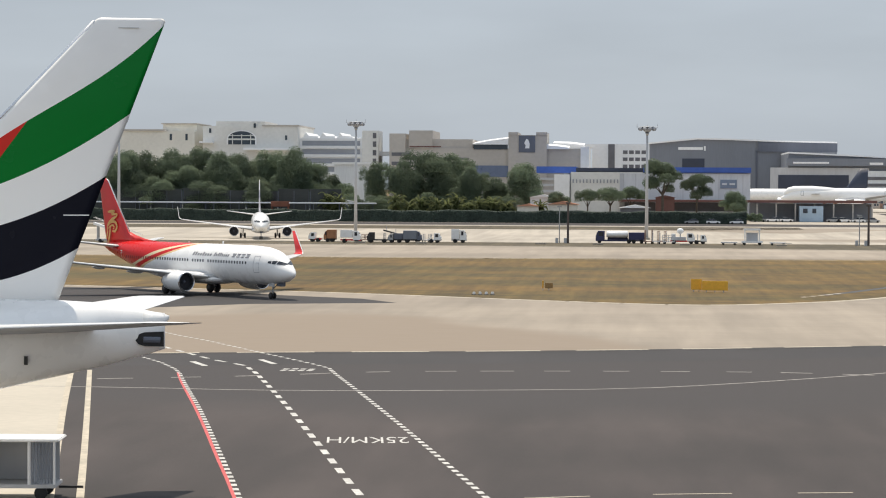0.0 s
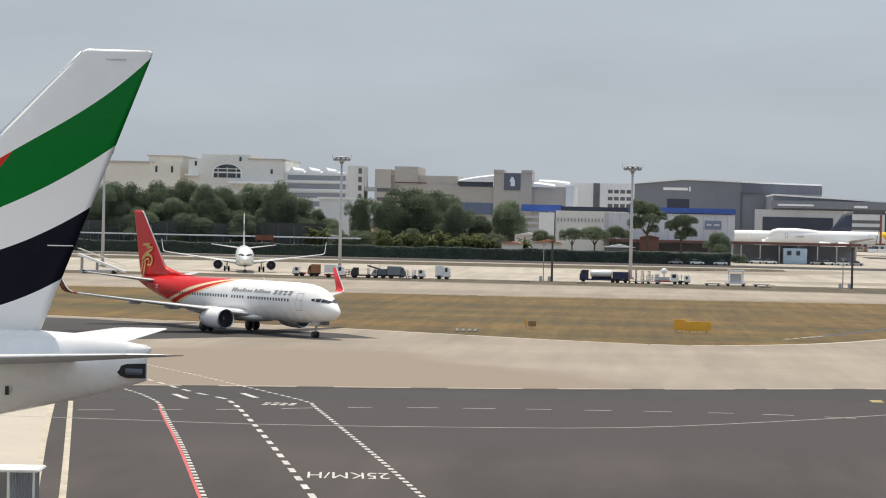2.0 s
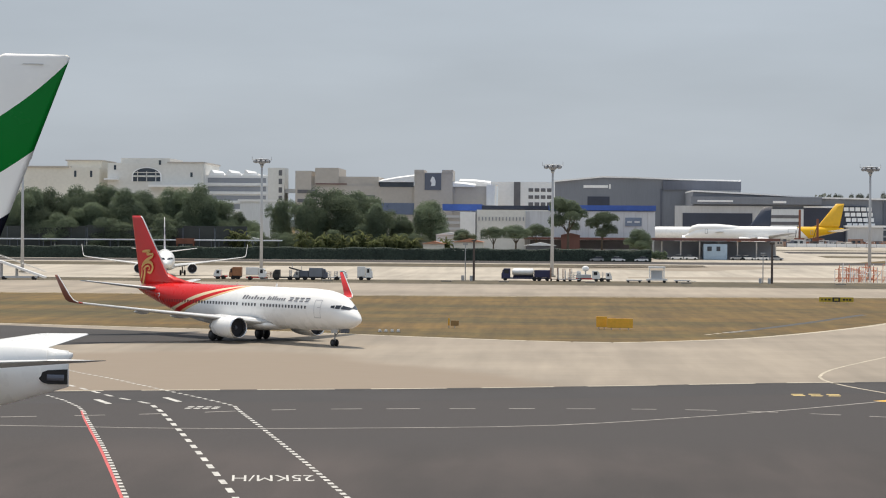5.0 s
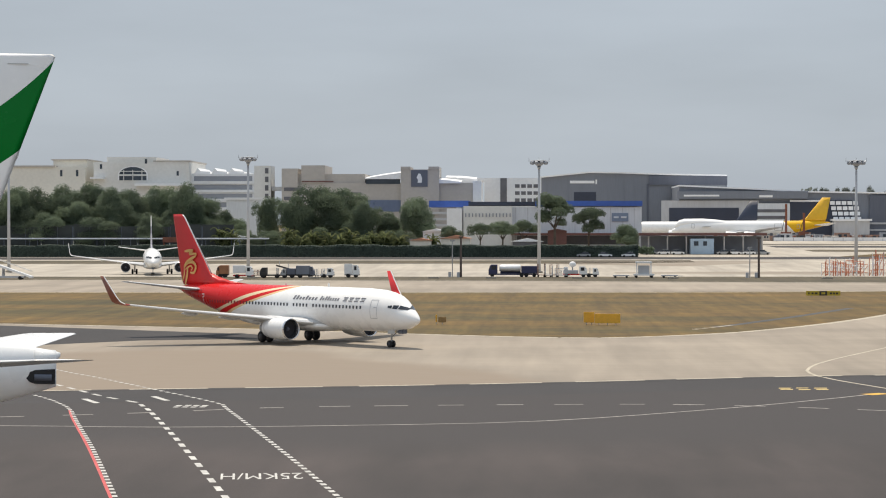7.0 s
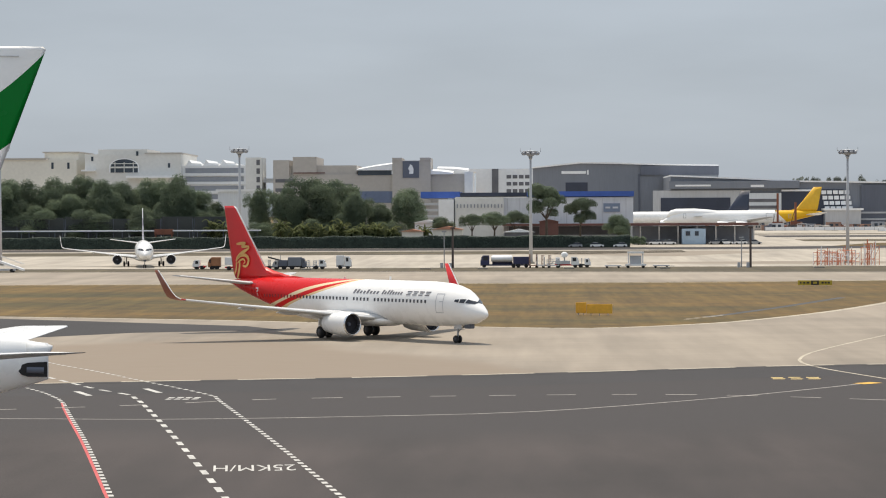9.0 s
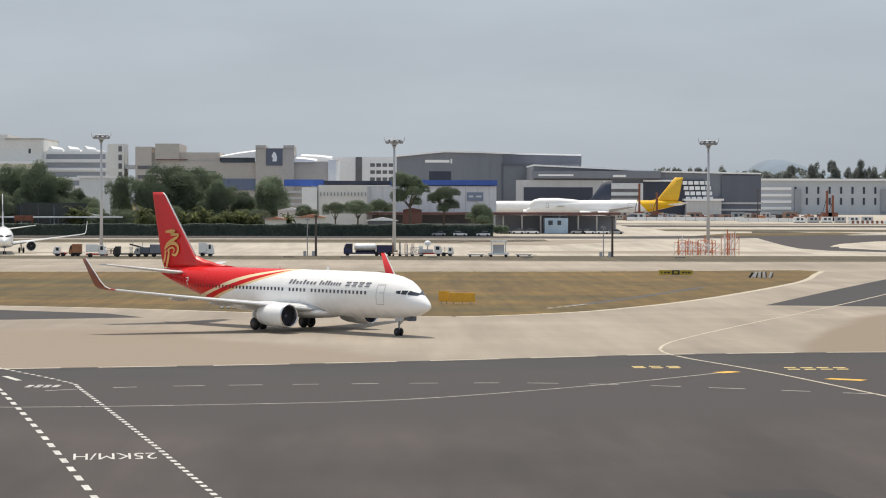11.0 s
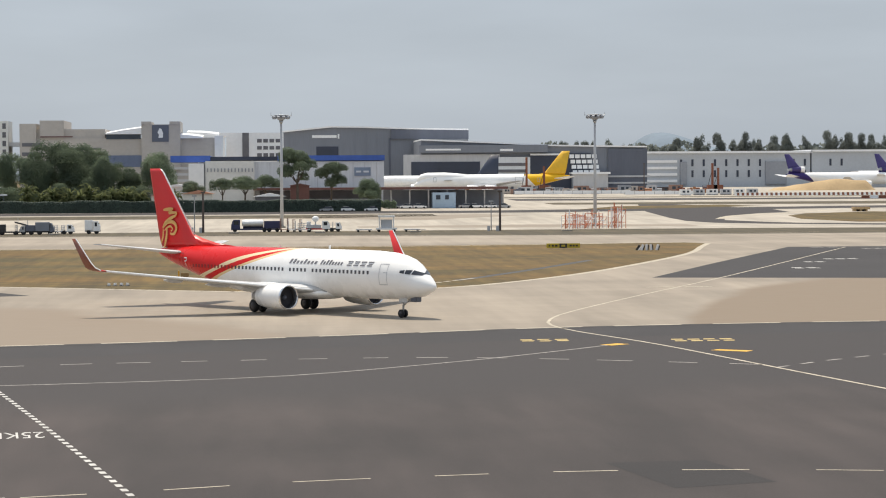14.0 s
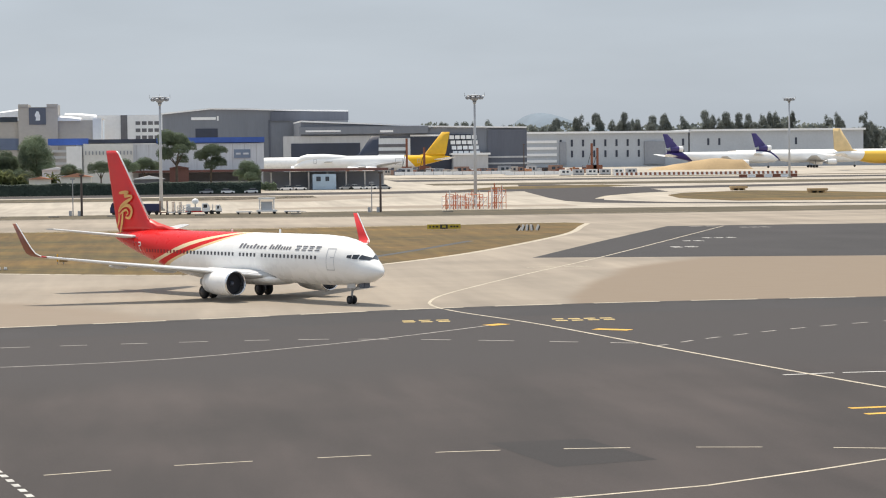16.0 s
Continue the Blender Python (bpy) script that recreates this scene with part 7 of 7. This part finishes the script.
for px in (-2.5, 2.5):
    part("frame", boxes((px - 0.15, px + 0.15, -1, 1, 0, 4.4)), M["rust"], root)
# far white terminal building on the right
for x0, x1, top in ((226, 331, 26.4), (332, 443, 27.0)):
    r, add, b = building("cargo_terminal", x0, x1, 1400, 60, top - 1.2, "terminal_wall", "long pale grey cargo building with tall narrow windows", "cargo terminal")
    add("roof_edge", "roof_white", (x0 - 1, x1 + 1, -2, 60, top - 1.2, top))
    n = int((x1 - x0) / 7)
    for k in range(n):
        x = x0 + 24 + k * 7 if x0 < 300 else x0 + 4 + k * 7
        if x > x1 - 3 or 300 < x < 318 or x0 > 330 and k not in (1, 2, 9):
            continue
        for z in (10.5, 17.2) if x0 < 330 else (17.2,):
            add("window", "glass_dark", (x, x + 1.3, -0.2, 0.1, z, z + 4.2))
    if x0 < 300:
        for z in (7.5, 11.5, 15.5, 19.5):
            add("deck_band", "white_wall", (x0, x0 + 22, -1.2, 0, z, z + 1.6))
        add("stair_block", "clad_mid", (303, 316, -1.5, 0, 6, 20))
        add("stair_block", "clad_mid", (250, 254, -1.5, 0, 6, 20))
# low white cargo shed in front of it
r, add, b = building("cargo_shed", 332, 455, 1270, 30, 10.5, "terminal_wall", "long low cargo shed with a bright white roof", "cargo shed")
part("roof", loft([[(x, yy, z) for yy, z in ((-3, 5.4), (-3, 6.1), (14, 9.4), (31, 9.0), (31, 5.4))] for x in (-62.5, 62.5)], smooth=False), M["roof_white"], r, "white sloping roof")
r, add, b = building("loading_canopy", 309, 329, 1255, 16, 10.0, "clad_light", "low loading canopy with an orange roof", "loading canopy")
part("roof", loft([[(x, yy, z) for yy, z in ((-2, 4.6), (-2, 5.6), (17, 8.6), (17, 4.6))] for x in (-10.5, 10.5)], smooth=False), M["orange_roof"], r, "orange sloping roof")
# wooded hill; the haze in front of it is put into its colour
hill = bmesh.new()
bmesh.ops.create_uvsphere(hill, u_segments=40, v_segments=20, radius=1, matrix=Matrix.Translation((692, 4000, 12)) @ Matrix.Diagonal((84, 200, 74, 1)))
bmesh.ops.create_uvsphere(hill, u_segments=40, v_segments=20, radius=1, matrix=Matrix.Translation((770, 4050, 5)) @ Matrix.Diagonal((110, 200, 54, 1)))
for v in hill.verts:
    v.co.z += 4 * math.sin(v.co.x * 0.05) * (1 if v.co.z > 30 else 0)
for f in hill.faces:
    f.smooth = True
tagged(part("backdrop_hill", hill, M["hill"]), "distant wooded hill with haze painted into its colour", "hill", "", "structure")

# ---------------------------------------------------------------- cargo aircraft and works
yellow_tail = banded("white_freighter_yellow_rear", WHITE, [([(2, (1.0, -58.5), 0, -1)], (0.80, 0.46, 0.02))], 0.3)
wide_body("cargo_airliner", pose(64.4, 1046, terrain(1046), 0, 0, 176), "white four-engined freighter with yellow tail parked side-on", 71, 3.2, 8.6, 2.0, 64, 19.0, yellow_tail, M["yellow"], ((24, 11.7), (32, 20.8)), hump=True)
wide_body("cargo_airliner", pose(44, 1075, terrain(1075), 0, 0, 170), "plain white wide-body airliner with a dark fin behind the freighter", 62, 2.8, 8.2, 2.4, 58, 17.5, M["white"], M["glass_dark"], ((22, 9.5),))
purple = M["purple"]
purple_rear = banded("white_freighter_purple_rear", WHITE, [([(2, (-1.167, -43.0), 0, -1)], (0.05, 0.035, 0.16))], 0.3)
for x, y, h in ((319, 1150, 8), (367, 1158, 8)):
    wide_body("cargo_airliner", pose(x, y, terrain(y), 0, 0, h), "white freighter with dark purple tail and fin engine", 62, 3.0, 8.6, 2.6, 52, 17.8, purple_rear, purple, ((20, 8.5),), tail_engine=True)
orange_rear = banded("white_airliner_orange_patch", WHITE, [([(2, (0.5, -52.0), 0, 1), (2, (0.5, -33.0), 0, -1)], (0.80, 0.50, 0.08))], 0.3)
wide_body("airliner", pose(359, 1000, terrain(1000), 0, 0, 14), "white airliner with pale orange tail parked on the far apron", 63, 2.9, 8.4, 2.6, 60, 18.3, orange_rear, M["cream_orange"], ((22, 9.8),))
# heaped sand
md = bmesh.new()
rows = []
for i in range(25):
    u = i / 24
    row = []
    for j in range(9):
        v = j / 8
        hgt = 6.3 * min(1, 0.15 + 1.5 * u, 14 * (1 - u), 40 * u) * math.sin(math.pi * v) ** 0.8 * (0.85 + 0.2 * noise.noise((u * 6, v * 3, 0)))
        row.append(md.verts.new((241 + 51 * u, 1096 + 16 * v, terrain(1100) - 0.1 + max(0, hgt))))
    rows.append(row)
for a, b in zip(rows, rows[1:]):
    for j in range(8):
        md.faces.new((a[j], b[j], b[j + 1], a[j + 1])).smooth = True
tagged(part("sand_mound", md, M["sand"]), "long mound of tan construction sand", "sand mound")


def water_barrier(x, y, w, white):
    root = thing("barrier", pose(x, y, terrain(y)), "white plastic road barrier" if white else "faded brown-red plastic road barrier", "barrier", "road barriers")
    part("shell", loft([[(px, py, pz) for py, pz in ((-0.35, 0), (0.35, 0), (0.3, 0.35), (0.14, 0.5), (0.14, 1.15), (-0.14, 1.15), (-0.14, 0.5), (-0.3, 0.35))] for px in (-w / 2, w / 2)], smooth=False), M["white" if white else "rust"], root)


for k in range(78):
    water_barrier(188 + 0.97 * k, 925 - 0.06 * k, 0.9, k % 2 == 0)
for k in range(7):
    water_barrier(222 + 3.4 * k, 850 + 0.5 * k, 3.0, k % 2 != 0)
for x0, n_, y in ((106, 12, 985), (150, 8, 960)):
    for k in range(n_):
        root = thing("site_fence_panel", pose(x0 + 4.2 * k, y, terrain(y)), "white solid site fence panel", "fence panel", "site fence")
        part("panel", boxes((-2.05, 2.05, -0.06, 0.06, 0.1, 1.55), bevel=0.02), M["roof_white"], root)
        part("post", boxes((-2.1, -1.98, -0.1, 0.1, 0, 1.25)), M["steel"], root)


def site_cabin(x, y, w, h, material, label):
    root = thing("site_cabin", pose(x, y, terrain(y)), label, "site cabin", "site cabins")
    part("box", boxes((-w / 2, w / 2, -1.3, 1.3, 0.2, h), bevel=0.05), M[material], root)
    part("window", boxes((-w * 0.3, -w * 0.05, -1.36, -1.3, h * 0.45, h * 0.8)), M["glass"], root)
    part("window", boxes((w * 0.1, w * 0.3, -1.36, -1.3, h * 0.45, h * 0.8)), M["glass"], root)
    part("foot", boxes((-w / 2, w / 2, -1.1, 1.1, 0, 0.2)), M["sign_black"], root)


rnd = random.Random(21)
for k in range(22):
    site_cabin(94 + 4.0 * k + rnd.uniform(-1, 1), 1000 + rnd.uniform(-8, 18), rnd.uniform(3, 6.5), rnd.uniform(1.8, 3.6), ("canvas_pink", "clad_mid", "stone_wall", "canvas_pink", "clad_light", "rust", "post_dark")[k % 7], "small steel site cabin on the works area")
for k in range(6):
    site_cabin(170 + 6.0 * k, 940 + 2 * k, 4.5, 2.4, ("white", "clad_light")[k % 2], "small white site cabin on the works area")
def material_stack(x, y, w, h, kind, material, label):
    root = thing("material_stack", pose(x, y, terrain(y), 0, 0, (x * 31) % 40 - 20), label, "material stack", "works materials")
    if kind == 0:
        for k in range(3):
            for j in range(3 - k):
                part("pipe", rod(bmesh.new(), (-w / 2, (j + k / 2) * 0.8 - 0.8, 0.4 + 0.68 * k), (w / 2, (j + k / 2) * 0.8 - 0.8, 0.4 + 0.68 * k), 0.4, 10), M[material], root)
    elif kind == 1:
        for k in range(3):
            part("pallet_load", boxes((-w / 2 + k * w / 3, -w / 2 + (k + 0.85) * w / 3, -0.7, 0.7, 0.1, h * (0.7 + 0.3 * ((k * 7) % 3) / 2)), bevel=0.05), M[material], root)
        part("pallet", boxes((-w / 2, w / 2, -0.75, 0.75, 0, 0.1)), M["bark"], root)
    else:
        for px in (-w / 2, 0, w / 2):
            part("post", rod(bmesh.new(), (px, 0, 0), (px, 0, h), 0.1, 6), M[material], root)
        for z in (h * 0.5, h):
            part("rail", rod(bmesh.new(), (-w / 2, 0, z), (w / 2, 0, z), 0.09, 6), M[material], root)
        part("sheet", boxes((-w / 2, 0, -0.05, 0.05, 0.1, h * 0.8)), M[material], root)


rnd = random.Random(33)
for k in range(64):
    m_ = ("canvas_pink", "roof_white", "rust", "clad_light", "orange_dull", "steel", "canvas_pink", "clad_dark", "stone_wall")[rnd.randrange(9)]
    material_stack(82 + 1.75 * k + rnd.uniform(-1, 1), 988 + rnd.uniform(-4, 34), rnd.uniform(2.0, 4.2), rnd.uniform(1.2, 3.4), rnd.randrange(3), m_, "stacked building material on the works area")
# piling rigs and red works masts
for x, y, h in ((112, 1010, 16), (120, 1012, 12), (190, 985, 13), (192.5, 985, 11)):
    root = thing("piling_rig", pose(x, y, terrain(y)), "slim dark red piling rig on the works area", "piling rig")
    part("mast", boxes((-0.45, 0.45, -0.45, 0.45, 1, h), bevel=0.05), M["rust"], root)
    part("cab", boxes((-2.2, 2.0, -1.4, 1.4, 1, 3.6), bevel=0.1), M["rust"], root)
    part("track", boxes((-2.6, 2.4, -1.7, -0.8, 0, 1.05), bevel=0.2), M["black"], root)
    part("track", boxes((-2.6, 2.4, 0.8, 1.7, 0, 1.05), bevel=0.2), M["black"], root)
    part("stay", rod(bmesh.new(), (-2.0, 0, 3), (0, 0, h * 0.8), 0.12, 6), M["sign_black"], root)
for x, y, w in ((171.0, 660, 4.8), (183.3, 621, 5.2)):
    root = thing("drain_house", pose(x, y, terrain(y)), "low tan concrete drain house in dry grass", "drain house", "drain houses")
    part("slab", boxes((-w / 2, w / 2, -1.5, 1.5, 0.55, 1.25), bevel=0.06), M["sand"], root)
    for px in (-w * 0.4, -w * 0.05, w * 0.3):
        part("pier", boxes((px - 0.25, px + 0.25, -1.3, 1.3, 0, 0.55)), M["sand"], root)
    # dark box put in for the shade between the piers
    part("recess", boxes((-w * 0.42, w * 0.42, 0.6, 1.2, 0, 0.55)), M["shade_grey"], root)
# low concrete kerbs and drains between the far taxiways
for line, w in (([(-300, 470), (-60, 468), (-3, 462), (48, 452), (79, 450), (110, 458)], 0.7), ([(-300, 500), (-60, 495), (40, 498), (102, 499)], 0.7), ([(115.8, 591), (126.6, 622), (150.3, 649), (176.8, 687), (223, 683)], 2.2), ([(98, 502), (150, 520), (181, 545)], 1.6)):
    stripe("shoulder", line, w, 0.09, M["paint_cream"], "pale kerb line along the far taxiway")
for x in (-20, -8, 10, 30, 62, -45, -58):
    root = thing("drain_cover", pose(x, 482, 0.0), "low pale concrete drain cover in the grass", "drain cover", "drain covers")
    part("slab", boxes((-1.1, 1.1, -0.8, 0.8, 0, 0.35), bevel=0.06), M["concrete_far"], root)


# ---------------------------------------------------------------- what moves
def motions():
    walk(jet, [(t, pose(x, y, 0.006, 0, 0, h)) for t, x, y, h in TAXI])
    # wheels roll by the way that the airliner has gone
    way = [0.0]
    for a, b in zip(TAXI, TAXI[1:]):
        way.append(way[-1] + math.hypot(b[1] - a[1], b[2] - a[2]))
    for w in rolling["wheels"]:
        place = w.matrix_basis.translation.copy()
        r = place.z
        rows, k = [], 0
        steps = int(16.0 * 15)
        for i in range(steps + 1):
            t = i / 15
            j = min(15, int(t))
            s = way[j] + (way[j + 1] - way[j]) * (t - j)
            rows.append((t, pose(place.x, place.y, place.z, 0, math.degrees(s / r), 0)))
        walk(w, rows)


motions()
